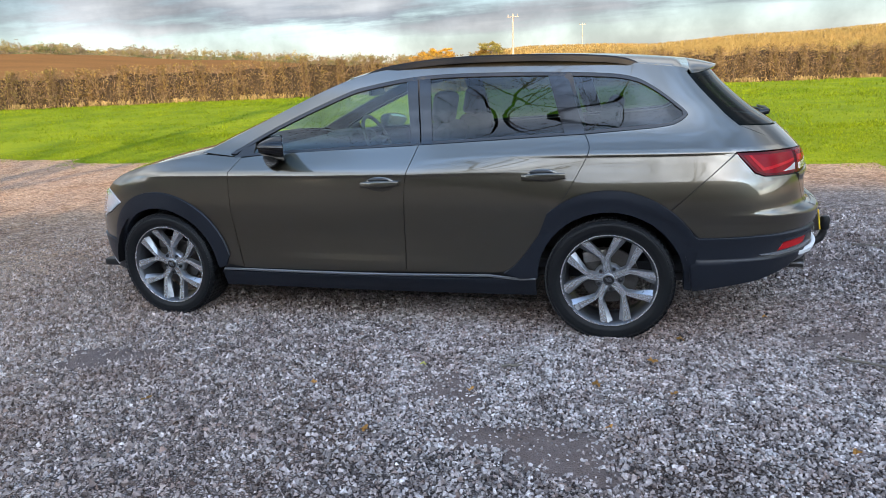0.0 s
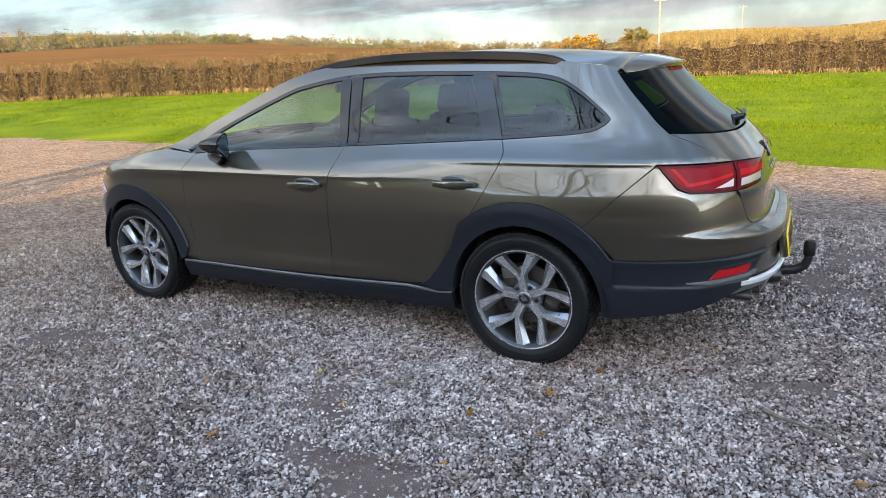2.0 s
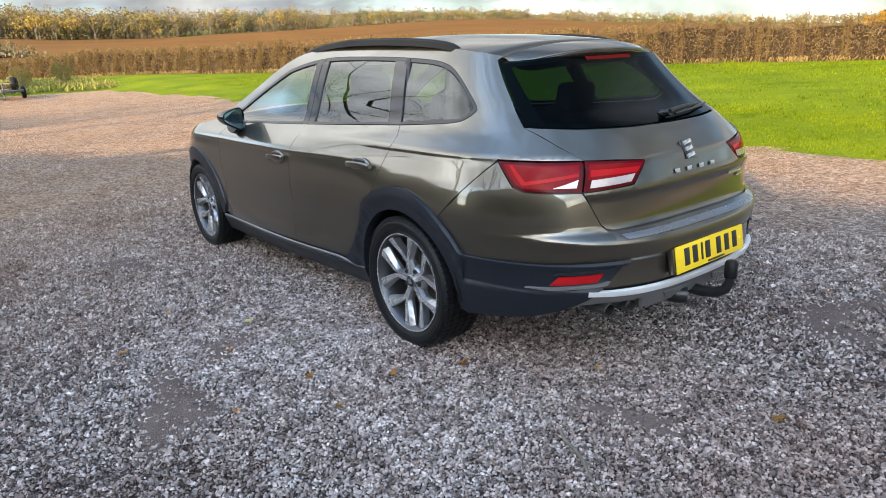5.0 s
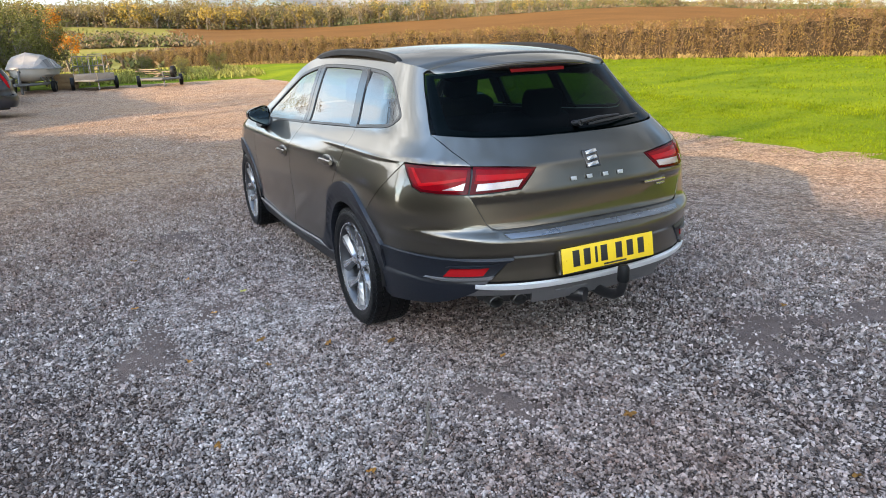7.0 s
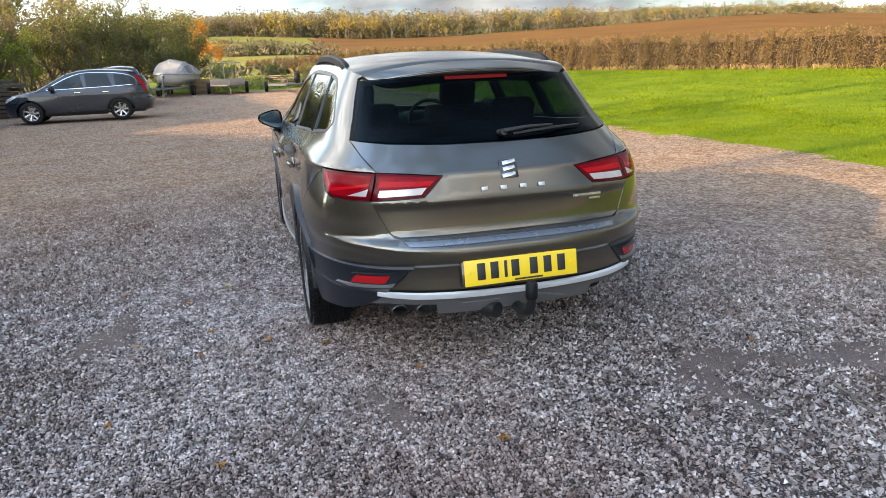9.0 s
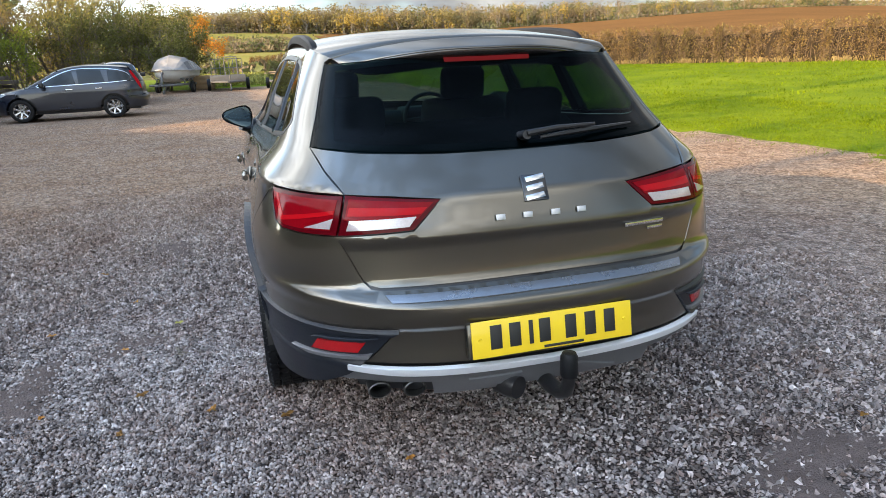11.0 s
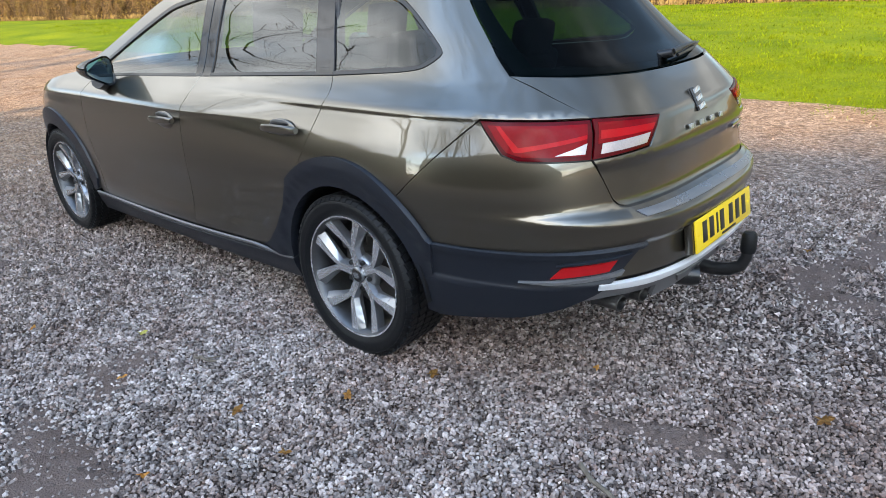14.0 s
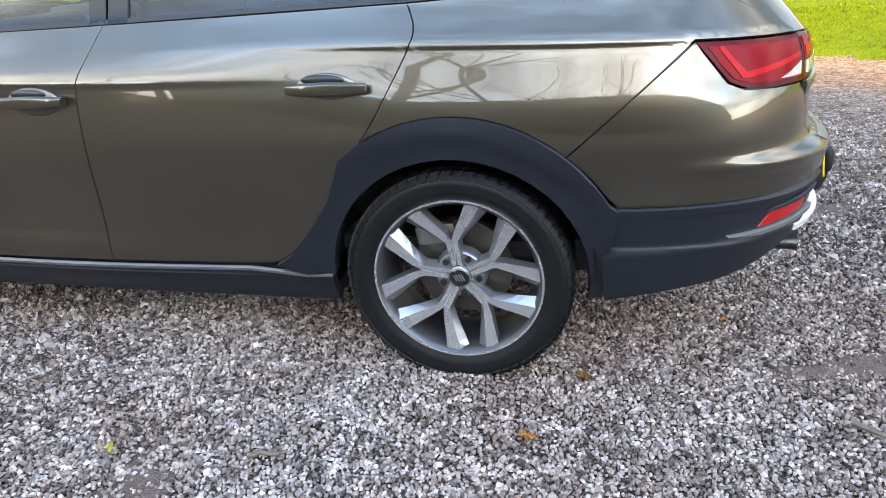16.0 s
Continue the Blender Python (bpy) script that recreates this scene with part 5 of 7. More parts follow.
    gap_shade.inputs["To Min"].default_value, gap_shade.inputs["To Max"].default_value = 0.38, 0.0
    l.new(ln.outputs["Value"], gap_shade.inputs["Value"])
    gap_darkened = n.new("ShaderNodeMix"); gap_darkened.data_type = "RGBA"
    gap_darkened.inputs["B"].default_value = (0.075, 0.057, 0.050, 1)
    l.new(mx.outputs["Result"], gap_darkened.inputs["A"]); l.new(gap_shade.outputs[0], gap_darkened.inputs["Factor"])
    l.new(mottled(n, l, tc.outputs["Object"], gap_darkened.outputs["Result"]), p.inputs["Base Color"])
    p.inputs["Roughness"].default_value, p.inputs["Specular IOR Level"].default_value = 0.9, 0.1
    bp = n.new("ShaderNodeBump"); bp.inputs["Strength"].default_value, bp.inputs["Distance"].default_value = 1.0, 0.012
    l.new(jr.outputs[0], bp.inputs["Height"]); l.new(bp.outputs[0], p.inputs["Normal"])
    return m


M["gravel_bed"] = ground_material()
M["turf"] = material("turf", (0.058, 0.105, 0.004), 0.9, 0, (0.19, 0.23, 0.007), 0.55, 20, 1.0, bump=1.0, bump_scale=40, specular=0.08)
M["soil"] = material("ploughed_soil", (0.170, 0.084, 0.026), 0.95, 0, (0.112, 0.056, 0.019), 0.05, 1.4, 0.9, bump=1.0, bump_scale=0.8, specular=0.05)
M["rough_grass"] = material("rough_grass", (0.120, 0.098, 0.034), 0.95, 0, (0.075, 0.080, 0.022), 0.03, 0.4, 0.9, bump=1.0, bump_scale=1.0, specular=0.05)
M["bank_soil"] = material("dry_bank", (0.20, 0.125, 0.040), 0.95, 0, (0.13, 0.095, 0.030), 0.10, 1.5, 0.9, bump=1.0, bump_scale=1.5, specular=0.05)
M["meadow"] = material("rough_meadow", (0.150, 0.155, 0.030), 0.95, 0, (0.235, 0.190, 0.055), 0.03, 0.5, 1.0, bump=1.0, bump_scale=1.0, specular=0.05)
gx, gy = axis(24, 3500, 97, 64), axis(24, 3500, 97, 64)
X, Y = np.meshgrid(gx, gy)
# bring one row of the sheet onto the line between gravel and grass
ey = edge_y(gx)
for i in range(len(gx)):
    if -60 < gx[i] < 60:
        j = int(np.argmin(np.abs(gy - ey[i])))
        Y[j, i] = ey[i]
Z = height(X, Y) - 0.012
verts = np.stack([X, Y, Z], -1).reshape(-1, 3)
k = len(gx)
faces, mi = [], []
for j in range(len(gy) - 1):
    for i in range(k - 1):
        faces.append((j * k + i, j * k + i + 1, (j + 1) * k + i + 1, (j + 1) * k + i))
        cx, cy = (X[j, i] + X[j, i + 1]) / 2, (Y[j, i] + Y[j + 1, i]) / 2
        q = past_hedge(cx, cy)
        az, r = (float(v) for v in bearing(cx, cy))
        yard = cy < float(edge_y(cx)) and -36 < cx < 40 and cy > -30
        if yard:
            mi.append(0)
        elif q < 1.0 and cx > -60 and -70 < az < 100:
            mi.append(1)
        elif q >= 1.0 and 84 < az < 104 and r > 128 - 10 * (az - 84) and r < 300:
            mi.append(5)
        elif q >= 1.0 and 21 < az < 93 and r < float(crest_range(az)) + 6:
            mi.append(2)
        elif -70 < az <= 21 and r < 140:
            mi.append(4)
        else:
            mi.append(3)
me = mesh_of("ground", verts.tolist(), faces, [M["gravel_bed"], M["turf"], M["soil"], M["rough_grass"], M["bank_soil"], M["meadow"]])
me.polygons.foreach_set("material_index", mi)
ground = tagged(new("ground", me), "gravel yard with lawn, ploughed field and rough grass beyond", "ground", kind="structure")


def scatter_mesh(name, template, faces, place, size, turn, mat, label, category, smooth=False, kind="stuff"):
    """Many copies of one small template (n, 3), each with its own place, sizes and rotation matrices, in ONE mesh."""
    t = np.asarray(template, np.float32)
    v = t[None] if t.ndim == 2 else t
    v = np.einsum("nij,nkj->nki", turn.astype(np.float32), v * size[:, None, :].astype(np.float32)) + place[:, None, :].astype(np.float32)
    n, kv = v.shape[:2]
    f = np.asarray(faces, np.int32)
    loops = (f[None] + (np.arange(n, dtype=np.int32) * kv)[:, None, None]).ravel()
    me = bpy.data.meshes.new(name)
    me.vertices.add(n * kv)
    me.vertices.foreach_set("co", v.ravel())
    nf = n * len(f)
    me.loops.add(nf * f.shape[1])
    me.loops.foreach_set("vertex_index", loops)
    me.polygons.add(nf)
    me.polygons.foreach_set("loop_start", np.arange(nf, dtype=np.int32) * f.shape[1])
    me.polygons.foreach_set("use_smooth", np.full(nf, smooth))
    me.materials.append(mat)
    me.update(calc_edges=True)
    me.validate()
    return tagged(new(name, me), label, category, kind=kind) if label else me


def turns(n, tilt, r=rng):
    """Random rotations: any heading, leaning by up to about tilt degrees."""
    a, b, c = r.uniform(0, 2 * np.pi, n), r.normal(0, np.radians(tilt), n), r.normal(0, np.radians(tilt), n)
    ca, sa, cb, sb, cc, sc = np.cos(a), np.sin(a), np.cos(b), np.sin(b), np.cos(c), np.sin(c)
    o, z = np.ones(n), np.zeros(n)
    rz = np.stack([ca, -sa, z, sa, ca, z, z, z, o], -1).reshape(n, 3, 3)
    rx = np.stack([o, z, z, z, cb, -sb, z, sb, cb], -1).reshape(n, 3, 3)
    ry = np.stack([cc, z, sc, z, o, z, -sc, z, cc], -1).reshape(n, 3, 3)
    return rx @ ry @ rz


def stone_material():
    m = bpy.data.materials.new("crushed_stone")
    m.use_nodes = True
    n, l = m.node_tree.nodes, m.node_tree.links
    p = n["Principled BSDF"]
    geo, ramp = n.new("ShaderNodeNewGeometry"), n.new("ShaderNodeValToRGB")
    e = ramp.color_ramp.elements
    e[0].position, e[0].color = 0.0, (0.055, 0.046, 0.044, 1)
    e[1].position, e[1].color = 1.0, (0.60, 0.56, 0.54, 1)
    for pos, c in ((0.15, (0.21, 0.183, 0.172, 1)), (0.4, (0.335, 0.298, 0.284, 1)), (0.52, (0.26, 0.195, 0.168, 1)), (0.62, (0.48, 0.441, 0.423, 1)), (0.82, (0.38, 0.342, 0.326, 1))):
        k = e.new(pos); k.color = c
    l.new(geo.outputs["Random Per Island"], ramp.inputs[0])
    tc, big = n.new("ShaderNodeTexCoord"), n.new("ShaderNodeTexNoise")
    big.inputs["Scale"].default_value, big.inputs["Detail"].default_value = 0.8, 6
    l.new(tc.outputs["Object"], big.inputs["Vector"])
    mr = n.new("ShaderNodeMapRange"); mr.inputs["From Min"].default_value, mr.inputs["From Max"].default_value = 0.47, 0.70
    mr.inputs["To Max"].default_value = 0.7
    l.new(big.outputs["Fac"], mr.inputs["Value"])
    mx = n.new("ShaderNodeMix"); mx.data_type = "RGBA"; mx.blend_type = "MULTIPLY"
    mx.inputs["B"].default_value = (0.70, 0.56, 0.50, 1)
    l.new(mr.outputs[0], mx.inputs["Factor"]); l.new(ramp.outputs[0], mx.inputs["A"])
    # towards the grass and down the yard the stones take tan dust and a painted warm sunlit tone
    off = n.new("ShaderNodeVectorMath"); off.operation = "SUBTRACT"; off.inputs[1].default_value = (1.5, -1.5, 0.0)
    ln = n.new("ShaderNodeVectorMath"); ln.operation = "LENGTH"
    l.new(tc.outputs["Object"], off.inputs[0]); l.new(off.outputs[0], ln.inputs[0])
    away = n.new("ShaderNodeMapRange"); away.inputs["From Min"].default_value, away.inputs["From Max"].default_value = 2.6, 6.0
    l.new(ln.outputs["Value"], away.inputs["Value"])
    sunlit_dust = n.new("ShaderNodeMix"); sunlit_dust.data_type = "RGBA"
    sunlit_dust.inputs["B"].default_value = (0.47, 0.335, 0.225, 1)
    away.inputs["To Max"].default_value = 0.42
    l.new(away.outputs[0], sunlit_dust.inputs["Factor"]); l.new(mx.outputs["Result"], sunlit_dust.inputs["A"])
    mx = sunlit_dust
    fine = n.new("ShaderNodeTexNoise"); fine.inputs["Scale"].default_value = 260
    l.new(tc.outputs["Object"], fine.inputs["Vector"])
    hs = n.new("ShaderNodeHueSaturation")
    fm = n.new("ShaderNodeMapRange"); fm.inputs["To Min"].default_value, fm.inputs["To Max"].default_value = 0.78, 1.2
    l.new(fine.outputs["Fac"], fm.inputs["Value"]); l.new(fm.outputs[0], hs.inputs["Value"])
    l.new(mx.outputs["Result"], hs.inputs["Color"])
    l.new(mottled(n, l, tc.outputs["Object"], hs.outputs[0]), p.inputs["Base Color"])
    p.inputs["Roughness"].default_value, p.inputs["Specular IOR Level"].default_value = 0.85, 0.2
    return m


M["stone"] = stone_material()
# loose stones: dense where one walks round the car, thinner further off
CHIP_F = [(0, 1, 4, 3), (1, 2, 5, 4), (2, 0, 3, 5)]
STONE_F = [(4, 5, 6, 7), (0, 1, 5, 4), (1, 2, 6, 5), (2, 3, 7, 6), (3, 0, 4, 7)]


PEBBLE_F = [(4, 5, 6, 7)] + [(k, (k + 1) % 4, 4 + (k + 1) % 4, 4 + k) for k in range(4)]
WHEELS = [(0.0, -0.752), (WB, -0.762), (0.0, 0.752), (WB, 0.762)]


def heave(x, y):
    """Gravel pushed up round the tyres where they have sunk in."""
    out = np.zeros_like(np.asarray(x, float))
    for wx, wy in WHEELS:
        out = np.maximum(out, 0.026 * np.exp(-((x - wx) / 0.30) ** 2 - ((y - wy) / 0.24) ** 2))
    return out


def loose(x, y):
    return height(x, y) + heave(x, y)


def stones(name, radius, xy, sharp=False):
    n = len(xy)
    base = np.array([(-1, -1, -1), (1, -1, -1), (1, 1, -1), (-1, 1, -1), (-1, -1, 1), (1, -1, 1), (1, 1, 1), (-1, 1, 1)], float) * 0.62
    t = base[None] + rng.normal(0, 0.17, (n, 8, 3))
    t[:, 4:, :2] *= rng.uniform(0.45, 0.95, (n, 1, 1))
    s = rng.lognormal(np.log(radius), 0.28, n)
    size = np.stack([s * rng.uniform(0.9, 1.5, n), s * rng.uniform(0.75, 1.1, n), s * rng.uniform(0.65, 1.0, n)], -1)
    place = np.stack([xy[:, 0], xy[:, 1], loose(xy[:, 0], xy[:, 1]) - 0.007 + rng.uniform(0, 0.008, n)], -1)
    if sharp:                                               # three-cornered chips, for the stones further off
        t = np.delete(t, (3, 7), 1)
        t[:, 3:, :2] *= 0.22
    return scatter_mesh(name, t, CHIP_F if sharp else STONE_F, place, size, turns(n, 20), M["stone"], "loose grey and pinkish crushed gravel stones", "gravel")


def pebbles(name, xy, radius):
    """Rounder stones, for those that lie nearest."""
    n = len(xy)
    ring = lambda r, z, turn: [(r * math.cos(math.pi / 2 * k + turn), r * math.sin(math.pi / 2 * k + turn), z) for k in range(4)]
    t = np.array(ring(1.05, -0.75, 0.25) + ring(0.68, 0.70, 0.1))[None] + rng.normal(0, 0.14, (n, 8, 3))
    s = rng.lognormal(np.log(radius), 0.22, n)
    size = np.stack([s * rng.uniform(0.85, 1.25, n), s * rng.uniform(0.65, 0.95, n), s * rng.uniform(0.45, 0.75, n)], -1)
    place = np.stack([xy[:, 0], xy[:, 1], loose(xy[:, 0], xy[:, 1]) - 0.007 + rng.uniform(0, 0.006, n)], -1)
    return scatter_mesh(name, t, PEBBLE_F, place, size, turns(n, 20), M["stone"], "loose grey and pinkish crushed gravel stones", "gravel")


def area_points(n, x0, x1, y0, y1, keep=None):
    xy = np.stack([rng.uniform(x0, x1, n), rng.uniform(y0, y1, n)], -1)
    return xy if keep is None else xy[keep(xy[:, 0], xy[:, 1])]


# worn bare patches where wheels have turned: centre, half sizes, heading
PATCHES = [(-0.22, -1.92, 0.40, 0.15, -12), (-0.65, -1.52, 0.22, 0.10, -50), (-2.6, -1.5, 0.30, 0.12, 20), (1.22, 0.90, 0.11, 0.32, 5), (1.38, 1.50, 0.14, 0.34, -15), (1.45, 0.75, 0.22, 0.08, 10), (1.15, -0.62, 0.26, 0.07, 12)]


def bareness(x, y):
    """0 on good gravel, towards 1 in the middle of a bare patch."""
    out = np.zeros(len(x))
    for cx, cy, rx, ry, a in PATCHES:
        c, s_ = math.cos(radians(a)), math.sin(radians(a))
        u, v = ((x - cx) * c + (y - cy) * s_) / rx, (-(x - cx) * s_ + (y - cy) * c) / ry
        wob = 0.25 * np.sin(3 * np.arctan2(v, u) + cx * 9) + 0.12 * np.sin(7 * np.arctan2(v, u))
        out = np.maximum(out, sstep((1.35 - np.hypot(u, v) + wob) / 0.9))
    return out


UNDER = lambda x, y: ~((y > -0.30) & (y < 0.62) & (x > -2.6) & (x < 0.0))
thin_out = lambda p, keep=0.72: p[rng.uniform(0, 1, len(p)) > keep * bareness(p[:, 0], p[:, 1])]
def soft_box(x, y, x0, x1, y0, y1, fade):
    """1 inside the box, falling smoothly to 0 at its rounded rim."""
    dx, dy = np.maximum(np.maximum(x0 - x, x - x1), 0), np.maximum(np.maximum(y0 - y, y - y1), 0)
    return sstep(1 - np.hypot(dx, dy) / fade + 0.12 * np.sin(3.1 * x + 1.7 * y) + 0.10 * np.sin(4.3 * y - 2.2 * x))


deep = lambda x, y: soft_box(x, y, -0.7, 1.7, -1.6, -0.2, 0.9)
mid = lambda x, y: soft_box(x, y, -3.6, 2.2, -2.2, 1.2, 2.2)
sunny = lambda x, y: np.where(y > 2.6 + 0.35 * np.clip(x + 3, -9, 0), 0.10, 1.0)
hidden = lambda x, y: (y > 0.9) & (x < -0.8)
chance = lambda p: rng.uniform(0, 1, len(p))
# the nearest stones lie packed side by side: a shaken grid rather than pure chance
STEP = 0.0120
ix, iy = np.meshgrid(np.arange(-3.2, 4.0, STEP), np.arange(-3.3, 2.4, STEP * 0.92))
ix[1::2] += STEP / 2
q = np.stack([ix.ravel(), iy.ravel()], -1)
q += rng.normal(0, STEP * 0.22, q.shape)
q = q[UNDER(q[:, 0], q[:, 1]) & ~hidden(q[:, 0], q[:, 1])]
near_pts = thin_out(q[chance(q) < 0.97 * deep(q[:, 0], q[:, 1])])
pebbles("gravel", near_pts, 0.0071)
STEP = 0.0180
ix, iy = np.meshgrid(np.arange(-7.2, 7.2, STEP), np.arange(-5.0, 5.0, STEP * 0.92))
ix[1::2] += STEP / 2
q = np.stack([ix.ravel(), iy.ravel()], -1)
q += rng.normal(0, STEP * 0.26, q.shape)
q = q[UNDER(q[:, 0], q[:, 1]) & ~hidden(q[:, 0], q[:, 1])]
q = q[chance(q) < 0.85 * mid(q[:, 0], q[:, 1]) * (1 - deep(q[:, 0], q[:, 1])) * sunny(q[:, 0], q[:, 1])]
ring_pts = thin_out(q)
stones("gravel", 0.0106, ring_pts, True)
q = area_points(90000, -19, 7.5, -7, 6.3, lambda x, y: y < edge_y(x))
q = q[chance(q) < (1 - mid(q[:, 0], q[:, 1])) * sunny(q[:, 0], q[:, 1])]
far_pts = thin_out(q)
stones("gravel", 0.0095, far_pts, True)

# trodden mauve-brown grit in the bare patches, and gravel heaped against the tyres
M["grit"] = material("trodden_grit", (0.180, 0.140, 0.124), 0.95, 0, (0.100, 0.074, 0.064), 9, 140, 0.9, bump=1.0, bump_scale=170, specular=0.08)


def low_sheet(x0, x1, y0, y1, step, rise, mat, name, label):
    """A thin sheet of ground; where rise is nothing it dips under the bed."""
    u, v = np.arange(x0, x1, step), np.arange(y0, y1, step)
    px, py = np.meshgrid(u, v)
    pz = -0.016 + rise(px.ravel(), py.ravel())
    nu = len(u)
    fs = [(b * nu + a, b * nu + a + 1, (b + 1) * nu + a + 1, (b + 1) * nu + a) for b in range(len(v) - 1) for a in range(nu - 1)]
    tagged(new(name, mesh_of(name, np.stack([px.ravel(), py.ravel(), pz], -1).tolist(), fs, mat)), label, "ground", kind="structure")


for cx, cy, rx, ry, a in PATCHES:
    e = 1.6 * max(rx, ry)
    dished = lambda x, y: 0.013 * bareness(x, y) + 0.0035 * np.sin(31 * x + 9 * np.sin(13 * y)) * np.sin(27 * y + 7 * np.sin(17 * x)) * sstep(bareness(x, y) * 3)
    low_sheet(cx - e, cx + e, cy - e, cy + e, max(0.02, e / 40), dished, M["grit"], "bare_patch", "trodden bare patch of mauve-brown grit")
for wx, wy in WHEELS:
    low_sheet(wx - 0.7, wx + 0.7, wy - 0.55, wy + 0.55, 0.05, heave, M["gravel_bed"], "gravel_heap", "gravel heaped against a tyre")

# ---- lawn blades ----
M["blade"] = material("grass_blade", (0.088, 0.150, 0.005), 0.7, 0, (0.215, 0.262, 0.008), 0.6, 4.0, 0.9, random_value=0.45, island=True, translucent=0.45, specular=0.1)


def blades(n, x0, x1, y0, y1, h, w, clump=9, spread=0.07):
    """Grass in tufts: each clump has its own height and heading."""
    c = area_points(n // clump, x0, x1, y0, y1)
    lush = rng.lognormal(0, 0.25, len(c)) * (0.75 + 0.5 * sstep(0.5 + 0.5 * np.sin(c[:, 0] * 1.3 + 2 * np.sin(c[:, 1] * 0.7)) * np.sin(c[:, 1] * 1.9)))
    xy = np.repeat(c, clump, 0) + rng.normal(0, spread, (len(c) * clump, 2))
    lush = np.repeat(lush, clump)
    x, y = xy[:, 0], xy[:, 1]
    stray = 0.10 + 0.22 * (0.5 + 0.5 * np.sin(x * 2.3 + 1.7 * np.sin(x * 5.1))) ** 2
    ok = (y > edge_y(x) - rng.exponential(1.0, len(xy)) * stray + 0.10) & (past_hedge(x, y) < 0)
    xy, lush = xy[ok], lush[ok]
    m = len(xy)
    tpl = np.array([(-0.5, 0, 0), (0.5, 0, 0), (0.28, 0.25, 0.6), (-0.02, 0.75, 1.0)])
    size = np.stack([np.full(m, w) * rng.uniform(0.7, 1.5, m), h * lush * rng.uniform(0.4, 1.2, m), h * lush * rng.uniform(0.5, 1.3, m)], -1)
    place = np.stack([xy[:, 0], xy[:, 1], height(xy[:, 0], xy[:, 1]) - 0.014], -1)
    scatter_mesh("grass", tpl, [(0, 1, 2, 3)], place, size, turns(m, 14), M["blade"], "short sunlit green lawn grass", "grass")


blades(100000, -14, 8, 4.9, 11.0, 0.032, 0.0065)
blades(70000, -34, 16, 9.5, 27.0, 0.050, 0.018, 9, 0.14)
blades(28000, -50, 30, 20.0, 38.0, 0.070, 0.035, 9, 0.20)

# ---- hedge ----
M["twig"] = material("hedge_twig", (0.090, 0.058, 0.034), 0.9, 0, (0.200, 0.140, 0.080), 3, 30, 0.8, random_value=0.65, island=True, specular=0.1)
M["hedge_leaf"] = material("hedge_leaf", (0.230, 0.145, 0.050), 0.8, 0, (0.135, 0.115, 0.032), 0.22, 3, 1.0, random_value=0.55, island=True, translucent=0.2, specular=0.1)
# near-black: the shade deep inside the hedges is put into this colour
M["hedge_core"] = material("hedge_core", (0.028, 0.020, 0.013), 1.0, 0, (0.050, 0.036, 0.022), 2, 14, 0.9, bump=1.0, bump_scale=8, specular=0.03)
M["bank_grass"] = material("bank_grass", (0.29, 0.185, 0.055), 0.9, 0, (0.20, 0.150, 0.045), 0.12, 2.5, 0.9, random_value=0.35, island=True, translucent=0.3)
M["dry_grass"] = material("dry_grass", (0.33, 0.225, 0.090), 0.85, 0, (0.22, 0.165, 0.06), 0.5, 4, 0.9, random_value=0.35, island=True, translucent=0.3)
LEAF = np.array([(-0.5, 0, 0), (0, -0.28, 0.05), (0.5, 0, 0), (0, 0.28, 0.05)])
QUAD = [(0, 1, 2, 3)]
BLADE4 = np.array([(-0.5, 0, -0.5), (0.5, 0, -0.5), (0.25, 0.1, 0.5), (-0.25, -0.1, 0.5)])


def hedge_line(t):
    """Along the hedge: t is x."""
    return np.stack([t, 34.4 + 0.463 * t], -1)


H0, H1 = -75.0, 36.0
top = lambda t: 1.80 + 0.22 * sstep((t - 4) / 12) + 0.07 * np.sin(t * 0.31) + 0.06 * np.sin(t * 0.83 + 2) + 0.05 * np.sin(t * 2.3) + 0.04 * np.sin(t * 5.1)
hedge = thing("hedge", "clipped field hedge of bare brown twigs and dry leaves", "hedge")
ts = np.arange(H0, H1, 0.5)
vs, fs = [], []
for i, t in enumerate(ts):
    c = hedge_line(t)
    nrm = np.array((-0.42, 0.907))
    h = float(top(t)) - 0.30
    zb = float(height(c[0], c[1])) - 0.1
    for dn, dz in ((-0.30, 0.0), (-0.30 - 0.06 * math.sin(t * 3), 0.55 * h), (-0.16, h), (0.20, h + 0.05 * math.sin(t * 5)), (0.40, 0.55 * h), (0.45, 0)):
        p = c + nrm * dn
        vs.append((p[0], p[1], zb + dz))
    if i:
        b = (i - 1) * 6
        fs += [(b + j, b + j + 1, b + j + 7, b + j + 6) for j in range(5)]
# inner sheet, coloured as the shade behind the twigs
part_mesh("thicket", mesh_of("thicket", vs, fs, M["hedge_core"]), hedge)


def hedge_points(n, spread=0.75):
    """Points through the hedge, thickest on its front and top, in bushy clumps."""
    t = rng.uniform(H0, H1, n)
    t = t + 0.22 * np.sin(t * 4.1) + 0.10 * np.sin(t * 11.3)
    c = hedge_line(t)
    side = np.where(rng.uniform(0, 1, n) < 0.85, -1, 1) * rng.uniform(0, 1, n)
    hh = rng.beta(1.1, 0.9, n)
    bulge = 1 + 0.18 * np.sin(t * 2.9 + 5 * hh) + 0.12 * np.sin(t * 6.7 - 4 * hh)
    d = spread * np.sign(side) * np.abs(side) ** 0.35 * (1 - 0.35 * hh) * bulge
    x, y = c[:, 0] - 0.42 * d, c[:, 1] + 0.907 * d
    return np.stack([x, y, height(c[:, 0], c[:, 1]) + hh * (top(t) + rng.normal(0.0, 0.06, n))], -1), t


